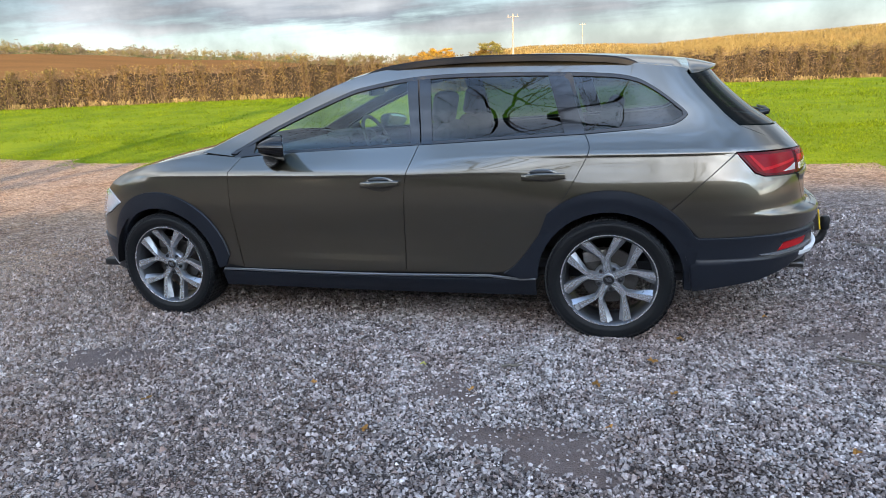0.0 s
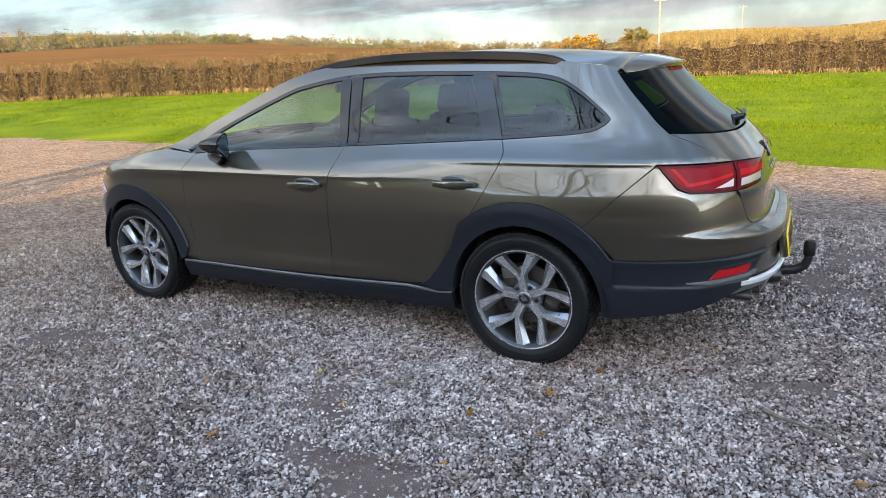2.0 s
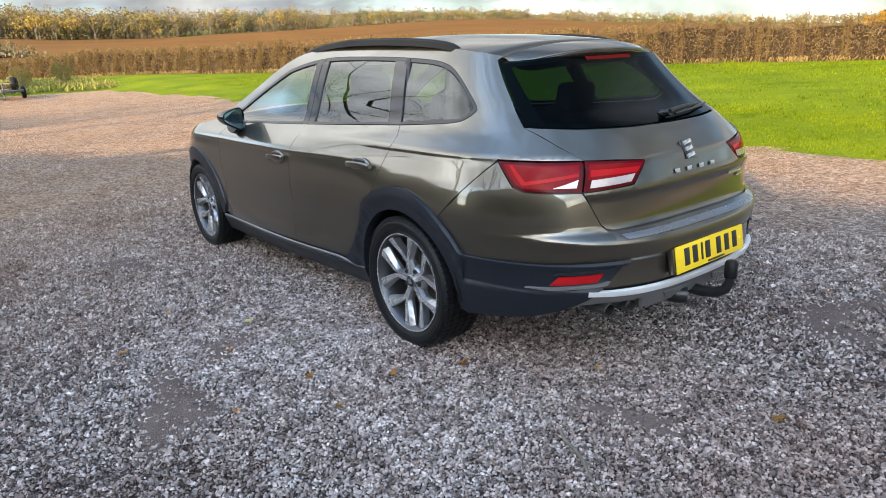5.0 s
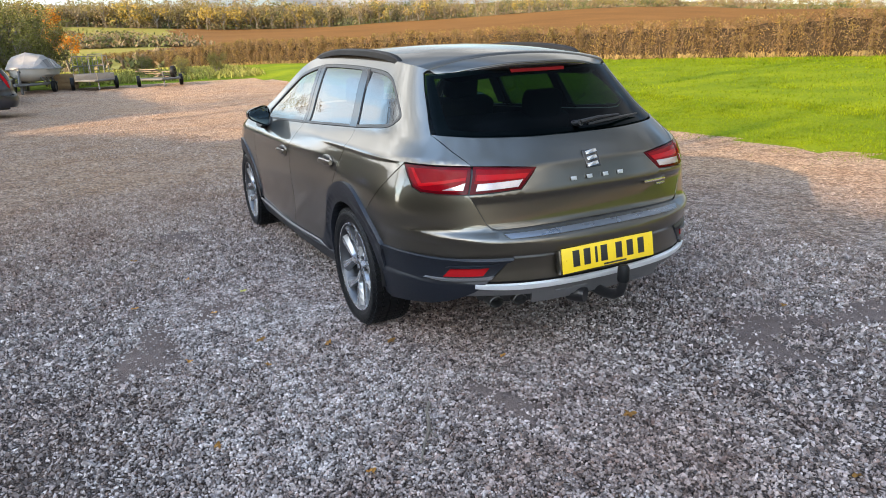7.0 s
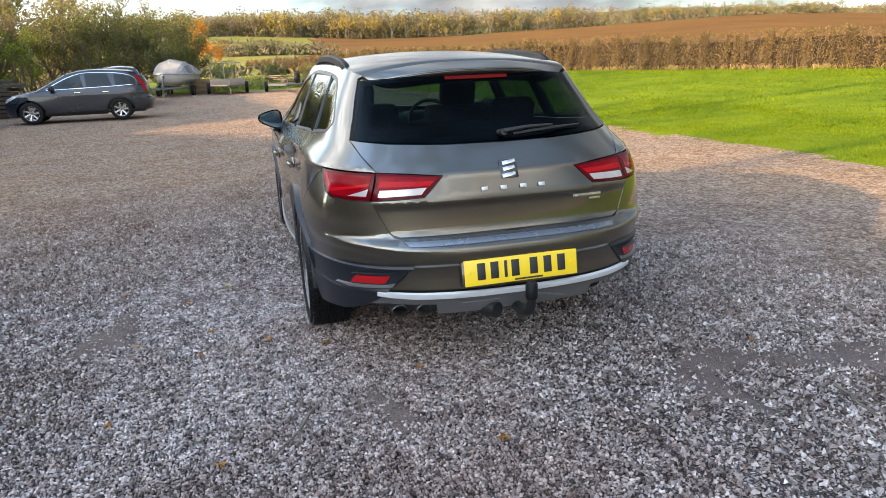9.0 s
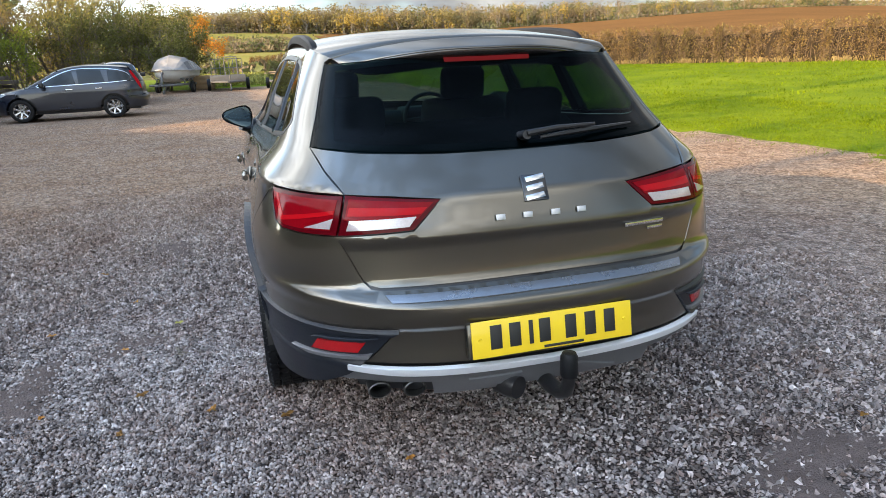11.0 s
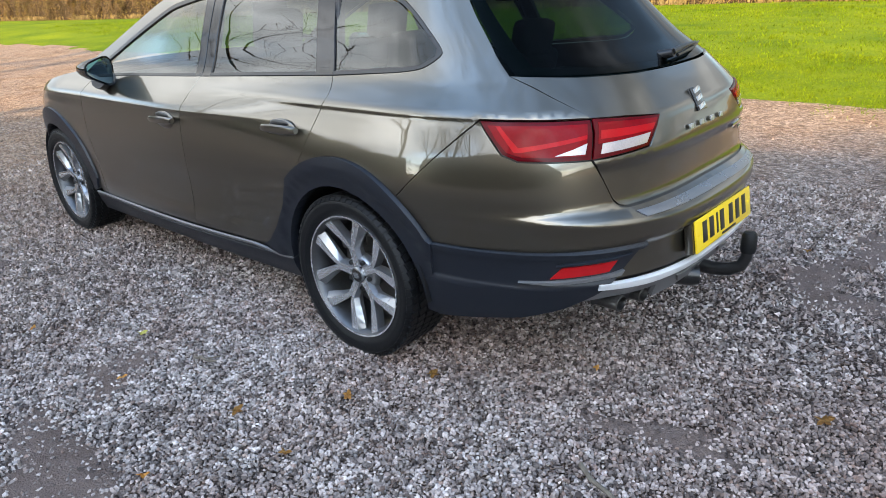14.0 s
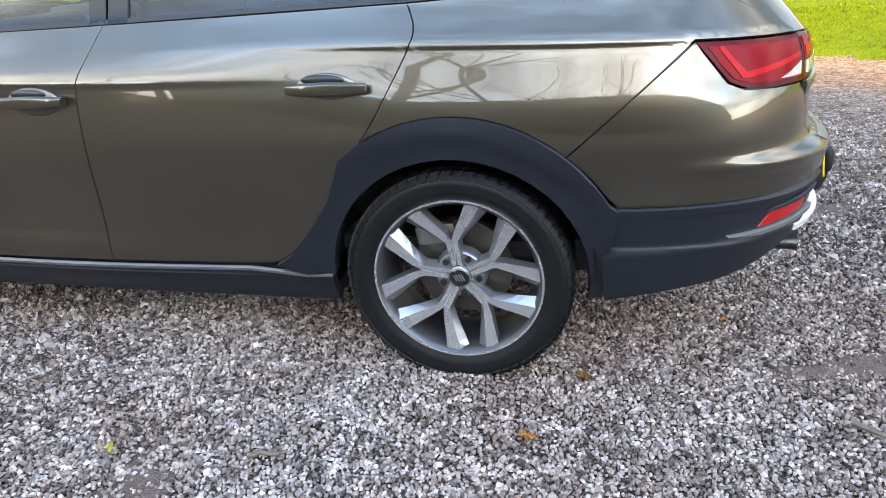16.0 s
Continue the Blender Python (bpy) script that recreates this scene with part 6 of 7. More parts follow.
pts, tt = hedge_points(120000)
n = len(pts)
sz = rng.uniform(0.045, 0.105, n)
part_mesh("leaves", scatter_mesh("leaves", LEAF, QUAD, pts, np.stack([sz, sz, sz], -1), turns(n, 60), M["hedge_leaf"], "", ""), hedge)
pts, tt = hedge_points(60000, 0.78)
n = len(pts)
pts[:, 2] -= 0.16
part_mesh("twig_growth", scatter_mesh("twig_growth", BLADE4, QUAD, pts, np.stack([rng.uniform(0.008, 0.022, n), np.full(n, 0.1), rng.uniform(0.15, 0.50, n)], -1), turns(n, 46), M["twig"], "", ""), hedge)
# upright stems that show through the face
for _ in range(110):
    t = float(rng.uniform(H0, H1))
    c = hedge_line(t)
    d = -0.5 - float(rng.uniform(0, 0.22))
    x0, y0 = c[0] - 0.42 * d, c[1] + 0.907 * d
    z0, hgt = float(height(x0, y0)) - 0.05, float(top(t)) * float(rng.uniform(0.55, 1.12))
    l1, l2 = float(rng.normal(0, 0.08)), float(rng.normal(0, 0.16))
    bm = bmesh.new()
    tube(bm, [(x0, y0, z0), (x0 + l1, y0, z0 + hgt * 0.5), (x0 + l2, y0 + 0.1, z0 + hgt)], [0.022, 0.015, 0.006], 4, caps=False)
    part("stem", bm, M["twig"], hedge, smooth=False)
# dry grass along the hedge foot
n = 5000
t = rng.uniform(H0, H1, n)
t = t + 0.6 * np.sin(t * 1.9) + 0.3 * np.sin(t * 4.7)
c = hedge_line(t)
d = -0.62 - rng.exponential(0.22, n)
place = np.stack([c[:, 0] - 0.42 * d, c[:, 1] + 0.907 * d, np.zeros(n)], -1)
place[:, 2] = height(place[:, 0], place[:, 1]) + 0.06
scatter_mesh("dry_grass", BLADE4, QUAD, place, np.stack([rng.uniform(0.010, 0.028, n), np.full(n, 0.2), rng.uniform(0.10, 0.42, n)], -1), turns(n, 20), M["dry_grass"], "dry straw-coloured grass along the foot of the hedge", "grass")
# golden grass on the bank beyond
n = 60000
a, q = np.radians(rng.uniform(-34, 22, n)), 40 + 84 * rng.uniform(0, 1, n) ** 0.7
x, y = EYE_X - q * np.sin(a), EYE_Y + q * np.cos(a)
ok = past_hedge(x, y) > 3
x, y = x[ok], y[ok]
n = len(x)
place = np.stack([x, y, height(x, y) + 0.15], -1)
scatter_mesh("tall_grass", BLADE4, QUAD, place, np.stack([rng.uniform(0.025, 0.07, n), np.full(n, 0.3), rng.uniform(0.20, 0.62, n)], -1), turns(n, 22), M["bank_grass"], "tall golden rough grass on the bank", "grass")


def facing(d, tilt, r=rng):
    """Rotations that lay a leaf's face towards the directions d, roughly."""
    n = len(d)
    z = d + r.normal(0, tilt, (n, 3))
    z /= np.linalg.norm(z, axis=1)[:, None] + 1e-9
    x = np.cross(z, r.normal(0, 1, (n, 3)))
    x /= np.linalg.norm(x, axis=1)[:, None] + 1e-9
    return np.stack([x, np.cross(z, x), z], -1)


# ---- trees ----
def tree_mesh(seed, h, spread, leaves, leaf_size, bark, leaf, trunk_r=None, levels=4, lean=0.0, low=0.25, stems=1):
    """(branch mesh, leaf mesh or None) of a tree with tapered limbs."""
    r = random.Random(seed)
    bm = bmesh.new()
    tips = []

    def grow(p, d, length, rad, level):
        n = 4 if level < 2 else 3
        pts, radii = [p], [rad]
        for i in range(n):
            d = (d + Vector((r.uniform(-1, 1), r.uniform(-1, 1), r.uniform(-0.5, 0.8))) * 0.20).normalized()
            p = p + d * length / n
            pts.append(p); radii.append(rad * (1 - 0.62 * (i + 1) / n))
            if level >= levels - 1:
                tips.append(p)
        tube(bm, pts, radii, 7 if level == 0 else 5 if level == 1 else 3, caps=False)
        if level >= levels:
            return
        kids = r.randint(3, 5) if level else r.randint(5, 8)
        for c in range(kids):
            f = low + (1 - low) * (c + r.random()) / kids if level == 0 else 0.3 + 0.7 * (c + r.random()) / kids
            i = min(n - 1, int(f * n))
            at = pts[i].lerp(pts[i + 1], f * n - i)
            side = Vector((r.uniform(-1, 1), r.uniform(-1, 1), r.uniform(-0.15, 0.6))).normalized()
            nd = (d * 0.75 + side * spread * (1.25 if level == 0 else 1.0)).normalized()
            grow(at, nd, length * r.uniform(0.42, 0.64) * (1.12 - 0.35 * f), max(rad * (1 - 0.6 * f) * 0.55, 0.006), level + 1)

    for _ in range(stems):
        grow(Vector((r.uniform(-0.2, 0.2) * (stems > 1), r.uniform(-0.2, 0.2) * (stems > 1), -0.15)), Vector((r.uniform(-1, 1) * (0.06 + lean), r.uniform(-1, 1) * (0.06 + lean), 1)).normalized(), h * 0.72 * r.uniform(0.85, 1.1), trunk_r or h * 0.024, 0)
    bmesh.ops.recalc_face_normals(bm, faces=bm.faces)
    me = bpy.data.meshes.new("trunk")
    bm.to_mesh(me); bm.free()
    me.materials.append(bark)
    me.polygons.foreach_set("use_smooth", [True] * len(me.polygons))
    lm = None
    if leaves and tips:
        g = np.random.default_rng(seed)
        t = np.array([tuple(v) for v in tips])
        pick = t[g.integers(0, len(t), leaves)] + g.normal(0, 0.05 * h * 0.6, (leaves, 3)) * np.array((1, 1, 0.8))
        pick[:, 2] = np.maximum(pick[:, 2], 0.15)
        s = leaf_size * g.uniform(0.6, 1.5, leaves)
        lm = scatter_mesh("crown", LEAF, QUAD, pick, np.stack([s, s, s], -1), turns(leaves, 60, g), leaf, "", "")
    return me, lm


def plant(meshes, name, label, category, x, y, scale=1.0, rz=0.0, group="", drop=0.0, z=None, squat=1.0):
    ob = thing(name, label, category, (x, y, (float(height(x, y)) if z is None else z) - drop), rz, group)
    ob.scale = (scale, scale, scale * squat)
    part_mesh("trunk", meshes[0], ob)
    if meshes[1]:
        part_mesh("crown", meshes[1], ob)
    return ob


M["bark"] = material("grey_brown_bark", (0.105, 0.085, 0.065), 0.95, 0, (0.17, 0.15, 0.12), 5, 40, 0.9, bump=0.6, bump_scale=30)
M["bark_dark"] = material("dark_bark", (0.05, 0.04, 0.032), 0.95, 0, (0.09, 0.075, 0.06), 5, 40, 0.9, bump=0.6, bump_scale=30)
leafy = lambda nm, c, c2, rv=0.40: material(nm, c, 0.7, 0, c2, 0.5, 4, 1.0, random_value=rv, island=True, translucent=0.3, specular=0.15)
M["leaf_green"] = leafy("leaf_green", (0.085, 0.095, 0.028), (0.150, 0.150, 0.040))
M["leaf_lime"] = leafy("leaf_lime", (0.24, 0.28, 0.035), (0.17, 0.21, 0.03))
M["leaf_olive"] = leafy("leaf_olive", (0.23, 0.20, 0.055), (0.32, 0.26, 0.07))
M["leaf_gold"] = leafy("leaf_gold", (0.38, 0.25, 0.03), (0.27, 0.21, 0.035))
M["leaf_orange"] = leafy("leaf_orange", (0.55, 0.20, 0.02), (0.42, 0.20, 0.03))
M["leaf_brown"] = leafy("leaf_brown", (0.22, 0.15, 0.07), (0.28, 0.21, 0.09))
shrubs = [tree_mesh(11, 4.6, 0.9, 6800, 0.080, M["bark"], M["leaf_olive"], 0.07, 3, 0.35, 0.05, 5),
          tree_mesh(12, 4.2, 0.9, 6800, 0.085, M["bark"], M["leaf_green"], 0.07, 3, 0.35, 0.05, 5),
          tree_mesh(13, 3.8, 0.9, 6500, 0.080, M["bark"], M["leaf_lime"], 0.06, 3, 0.35, 0.05, 4),
          tree_mesh(14, 5.2, 0.8, 6200, 0.080, M["bark"], M["leaf_brown"], 0.08, 3, 0.30, 0.05, 5)]
bare = tree_mesh(21, 8.5, 0.85, 0, 0, M["bark"], None, 0.16, 4, 0.1, 0.2)
thin = tree_mesh(22, 7.0, 0.8, 900, 0.09, M["bark"], M["leaf_olive"], 0.11, 4, 0.1, 0.2)
orange_tree = tree_mesh(23, 6.0, 0.75, 3200, 0.16, M["bark"], M["leaf_orange"], 0.12, 3, 0.1, 0.2)
SHRUB = ("overgrown olive-brown shrub at the edge of the yard", "overgrown dark green shrub at the edge of the yard", "lime-green leafy shrub catching the sun", "half-bare brown thicket shrub")
r5 = random.Random(5)
for x, y, kind_, sc in ((-31, -15.0, 0, 1.15), (-33, -12.6, 3, 1.1), (-31.5, -10.6, 2, 0.95), (-34.5, -9.8, 0, 1.15), (-33.5, -8.0, 1, 1.05), (-36, -6.6, 1, 1.1), (-35.5, -5.0, 1, 1.0), (-38, -8.6, 0, 1.4), (-38.5, -4.0, 1, 0.85), (-40, -12, 3, 1.5), (-41, -5.2, 0, 1.1), (-29.5, -18.0, 1, 1.2), (-37, -2.2, 2, 0.45), (-38.5, 0.6, 1, 0.35), (-39, 2.8, 0, 0.32), (-41, 5.0, 1, 0.35), (-36.5, -13.5, 1, 1.5)):
    plant(shrubs[kind_], "shrub", SHRUB[kind_], "shrub", x, y, sc, r5.uniform(0, 360), "thicket beside the yard")
plant(bare, "bare_tree", "leafless grey-brown tree behind the thicket", "tree", -38, -10.5, 1.0, 40)
plant(bare, "bare_tree", "leafless grey-brown tree behind the thicket", "tree", -43, -8.0, 0.95, 170)
plant(thin, "sparse_tree", "nearly leafless tree among the shrubs", "tree", -37, -5.6, 0.85, 10)
plant(thin, "sparse_tree", "nearly leafless tree among the shrubs", "tree", -39, -7.2, 1.0, 210)
plant(orange_tree, "orange_tree", "tree with bright orange autumn leaves", "tree", -50, -3.2, 0.74, 0)

# behind the first view: bare trees and added, unseen hedges that shade the yard and show in the car's gloss
M["evergreen"] = leafy("evergreen_leaf", (0.075, 0.075, 0.032), (0.11, 0.10, 0.045))
near_bare = tree_mesh(33, 13.0, 0.95, 0, 0, M["bark_dark"], None, 0.13, 4, 0.05, 0.30)
big_bare = [tree_mesh(31, 12.5, 0.85, 0, 0, M["bark_dark"], None, 0.20, 3, 0.05, 0.45), tree_mesh(32, 11.0, 0.95, 0, 0, M["bark_dark"], None, 0.18, 3, 0.05, 0.45)]

def leafy_wall(label, top_at, x0, x1, y0, half, n):
    """A hedge along x at y0, its top following top_at."""
    ob = thing("tall_hedge", label, "hedge")
    vs, fs = [], []
    for i, t in enumerate(np.arange(x0, x1, 0.5)):
        h = top_at(t) - 0.15 + 0.03 * math.sin(t * 2.1)
        for dy, dz in ((half, -0.2), (half * 0.9 + 0.1 * math.sin(t * 1.7), h * 0.5), (half * 0.5, h), (-half * 0.5, h), (-half * 0.9, h * 0.5), (-half, -0.2)):
            vs.append((t, y0 + dy, dz))
        if i:
            b = (i - 1) * 6
            fs += [(b + j, b + j + 1, b + j + 7, b + j + 6) for j in range(5)]
    # same shade-coloured sheet fills the inside
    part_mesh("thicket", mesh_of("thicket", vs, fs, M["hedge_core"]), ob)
    t = rng.uniform(x0, x1, n)
    hh = rng.beta(1.3, 0.9, n)
    tops = np.array([top_at(v) for v in t])
    place = np.stack([t, y0 + np.where(rng.uniform(0, 1, n) < 0.75, 1, -1) * half * 1.1 * (1.0 - 0.5 * hh) + rng.normal(0, 0.08, n), hh * tops + rng.normal(0, 0.10, n)], -1)
    sz = rng.uniform(0.15, 0.34, n)
    part_mesh("leaves", scatter_mesh("leaves", LEAF, QUAD, place, np.stack([sz, sz, sz], -1), turns(n, 60), M["evergreen"], "", ""), ob)


# unseen blockers: tops shaped to set where the shade ends on the gravel
leafy_wall("tall dark evergreen hedge behind the yard", table([(-10, 4.7), (-8.3, 5.3), (-4.2, 6.1), (-0.3, 6.8), (4.4, 7.4), (9, 7.6), (14, 7.4), (19, 6.2), (25, 4.0), (31, 1.8)]), -10, 31, -19.0, 0.9, 16000)
leafy_wall("lower dark hedge along the side of the yard", table([(-33, 4.0), (-16, 4.3), (-13.5, 3.6), (-12, 3.0), (-8.5, 2.9)]), -33, -8.5, -13.0, 0.7, 8000)
for x, y, kind_, sc, rz in ((-6.0, -21.5, 0, 1.25, 10), (4.5, -23.0, 1, 1.35, 80), (-12.5, -22.0, 1, 1.3, 300), (17.0, -22.0, 0, 1.25, 140)):
    plant(big_bare[kind_], "bare_tree", "tall leafless dark-barked tree behind the yard", "tree", x, y, sc, rz, "bare trees behind the yard")

for x, y, sc, rz in ((-15.5, -11.8, 1.0, 70), (-4.9, -15.2, 1.60, 20), (-11.4, -15.4, 1.70, 200), (-0.8, -16.8, 1.05, 110)):
    plant(near_bare, "bare_tree", "tall leafless dark-barked tree with fine twigs beside the yard", "tree", x, y, sc, rz, "bare trees behind the yard")

# ---- far woods: one mesh of trunks, one of foliage per colour ----
g = np.random.default_rng(41)
WOOD_TOP = ((18, 1.9), (25, 2.1), (32, 2.45), (38, 2.95), (45, 3.45), (50, 3.6), (56, 3.9), (62, 4.25), (68, 4.4), (79, 4.5), (84, 4.9), (92, 4.8), (112, 4.6))
# leaf colours lightened and cooled: distance haze is mixed into them
M["wood_olive"] = leafy("far_olive", (0.180, 0.155, 0.062), (0.235, 0.190, 0.075), 0.12)
M["wood_brown"] = leafy("far_brown", (0.165, 0.128, 0.076), (0.205, 0.158, 0.092), 0.12)
M["wood_green"] = leafy("far_green", (0.085, 0.100, 0.040), (0.120, 0.130, 0.048), 0.12)
M["wood_gold"] = leafy("far_gold", (0.36, 0.255, 0.048), (0.28, 0.210, 0.055), 0.12)
woods_at = []                                               # x, y, height, how wide, colour
for i in range(520):                                        # the belt along the far edge of the ploughed field
    az = g.uniform(44, 98)
    woods_at.append((az, float(crest_range(az)) + g.uniform(2, 34), g.uniform(0.62, 1.02), 0.34, ""))
for i in range(110):                                        # thinner line of small trees on the skyline
    az = g.uniform(17, 46)
    woods_at.append((az, float(crest_range(az)) + g.uniform(2, 24), g.uniform(0.45, 1.0), 0.55, ""))
for i in range(260):                                        # scattered trees and hedges on the hill behind
    az = g.uniform(30, 108)
    woods_at.append((az, g.uniform(420, 690), 0.0, 0.55, ""))
for i in range(14):                                         # big gold and olive trees on the low ground
    woods_at.append((g.uniform(96, 106), g.uniform(150, 240), -1.0, 0.42, ""))
for i in range(16):                                         # gold crowns at the near edge of the wood
    woods_at.append((g.uniform(77, 88), g.uniform(286, 296), g.uniform(0.75, 0.98), 0.42, "wood_gold" if i % 3 else "wood_olive"))
for r, a0, a1, h, n in ((70.0, 84, 92.5, 1.4, 26), (134.0, 82.5, 90.5, 2.6, 44), (172.0, 87, 99, 1.6, 26), (222.0, 86, 100, 1.8, 30)):
    for i in range(n):                                      # rough hedges across the meadows
        woods_at.append((g.uniform(a0, a1), r + g.normal(0, 1.2), -h, 0.9, "wood_green" if g.uniform() < 0.6 else "wood_brown"))
for az, r in ((64.6, 291.0), (73.0, 288.0), (55.5, 290.0)):
    woods_at.append((az, r, 0.95 if az != 73.0 else 0.42, 0.40, "wood_gold"))
cols = {k: ([], [], []) for k in ("wood_olive", "wood_green", "wood_gold", "wood_brown")}
bm = bmesh.new()
for az, r, share, wide_, kind_ in woods_at:
    a = math.radians(az)
    x, y = EYE_X - r * math.sin(a), EYE_Y + r * math.cos(a)
    z0 = float(height(x, y))
    if share > 0:
        hgt = max(2.2, (EYE_Z + r * math.tan(math.radians(float(by_bearing(az, WOOD_TOP)))) - z0) * share)
    else:
        hgt = g.uniform(5, 9) if share == 0 else g.uniform(9, 14) if share == -1 else -share * g.uniform(0.7, 1.15)
    belt = share > 0 and az > 44
    tube(bm, [(x, y, z0 - 0.5), (x + g.normal(0, 0.2), y, z0 + hgt * 0.45), (x + g.normal(0, 0.4), y, z0 + hgt * 0.9)], [hgt * 0.022, hgt * 0.014, 0.03], 4, caps=False)
    for _ in range(5 if belt else 3):
        b, k0 = g.uniform(0, 2 * math.pi), g.uniform(0.1, 0.45)
        tube(bm, [(x, y, z0 + hgt * k0), (x + math.cos(b) * hgt * 0.3, y + math.sin(b) * hgt * 0.3, z0 + hgt * g.uniform(0.65, 0.95))], [hgt * 0.012, 0.03], 3, caps=False)
    kind_ = kind_ or g.choice(["wood_olive", "wood_brown", "wood_green", "wood_gold"], p=[0.50, 0.32, 0.13, 0.05])
    m = 60 if share < -1 else 220
    nl_ = 9
    lobes = g.normal(0, 1, (nl_, 3)) * np.array((wide_, wide_, 0.22)) * hgt * 0.70 + np.array((0, 0, hgt * 0.56))
    size = hgt * g.uniform(0.12, 0.24, nl_)
    pick = g.integers(0, nl_, m)
    d = g.normal(0, 1, (m, 3))
    d /= np.linalg.norm(d, axis=1)[:, None]
    pp = lobes[pick] + d * size[pick][:, None] * g.uniform(0.6, 1.08, m)[:, None]
    pp[:, 2] = np.clip(pp[:, 2], 0.10 * hgt, hgt * 1.02)
    cols[kind_][0].append(pp + np.array((x, y, z0)))
    cols[kind_][1].append(d)
    cols[kind_][2].append(np.clip(0.076 * hgt, 0.42, 0.92) * g.uniform(0.6, 1.4, m))
    nl = 26 if share != -1 else 16                          # undergrowth round the foot
    low = g.normal(0, 1, (nl, 3)) * np.array((2.6, 2.6, 0.0))
    low[:, 2] = np.abs(g.normal(0, 0.16 * hgt, nl)) + 0.1
    key = "wood_brown" if g.uniform() < 0.6 else "wood_green"
    cols[key][0].append(low + np.array((x, y, z0)))
    cols[key][1].append(np.stack([g.normal(0, 0.5, nl), g.normal(-0.6, 0.5, nl), np.full(nl, 0.5)], -1))
    cols[key][2].append(g.uniform(0.5, 1.2, nl))
woods = thing("distant_woods", "distant autumn woodland in olive, brown and gold", "woods", kind="stuff")
# paler than the near bark, with haze put into the colour
M["far_bark"] = material("far_bark", (0.16, 0.14, 0.115), 0.95, 0, (0.12, 0.105, 0.09), 0.5, 4, 0.9)
part("trunks", bm, M["far_bark"], woods, smooth=False)
for kind_, (pp, dd, ss_) in cols.items():
    p, d, s = np.concatenate(pp), np.concatenate(dd), np.concatenate(ss_)
    part_mesh("foliage", scatter_mesh("foliage", LEAF, QUAD, p, np.stack([s, s, s], -1), facing(d, 0.35, g), M[kind_], "", ""), woods)
# single trees on the skyline, gold and olive
M["leaf_amber"] = leafy("leaf_amber", (0.50, 0.27, 0.025), (0.36, 0.22, 0.035))
oak = tree_mesh(51, 4.2, 1.1, 9000, 0.15, M["bark"], M["leaf_olive"], 0.12, 3, 0.05, 0.05, 2)
gold = tree_mesh(52, 4.2, 1.1, 9000, 0.17, M["bark"], M["leaf_amber"], 0.12, 3, 0.05, 0.05, 2)
for x, y, mm, nm, lab, sc in ((-45.5, 142, gold, "golden_tree", "golden autumn tree on the skyline", 1.45), (-41.5, 139, gold, "golden_tree", "golden autumn tree on the skyline", 1.5), (-49.5, 144, gold, "golden_tree", "golden autumn tree on the skyline", 1.2), (-21.5, 99, oak, "round_tree", "round olive-brown tree on the skyline", 1.1), (-23.5, 101, gold, "golden_tree", "golden autumn tree on the skyline", 0.9)):
    plant(mm, nm, lab, "tree", x, y, sc, x * 7, squat=0.56)
for x, y, sc in ((19.5, 60, 0.36), (21.5, 62, 0.42), (17.0, 61, 0.28), (24.0, 63, 0.45)):
    plant(shrubs[0], "shrub", "low olive-brown shrub on the bank behind the hedge", "shrub", x, y, sc, x * 31, "shrubs on the bank")
M["pole"] = material("weathered_pole", (0.30, 0.26, 0.21), 0.9, 0, (0.22, 0.19, 0.16), 3, 30, 0.8)
for x, y, h in ((-14.3, 74.5, 7.3), (-12.2, 142, 9.6)):
    z = float(height(x, y))
    h = h + 0.3 - z
    ob = thing("power_pole", "wooden power pole with a short crossarm", "pole")
    ob.matrix_world = pose(x, y, z - 0.3, 0, 0.6, 0)
    bm = bmesh.new()
    tube(bm, [(0, 0, 0), (0, 0, h)], [0.13, 0.085], 8)
    part("post", bm, M["pole"], ob)
    bm = bmesh.new()
    box(bm, (0, 0, h - 0.35), (1.3, 0.09, 0.09))
    for k in (-0.55, 0, 0.55):
        tube(bm, [(k, 0, h - 0.3), (k, 0, h - 0.05)], 0.035, 6)
    part("crossarm", bm, M["pole"], ob)


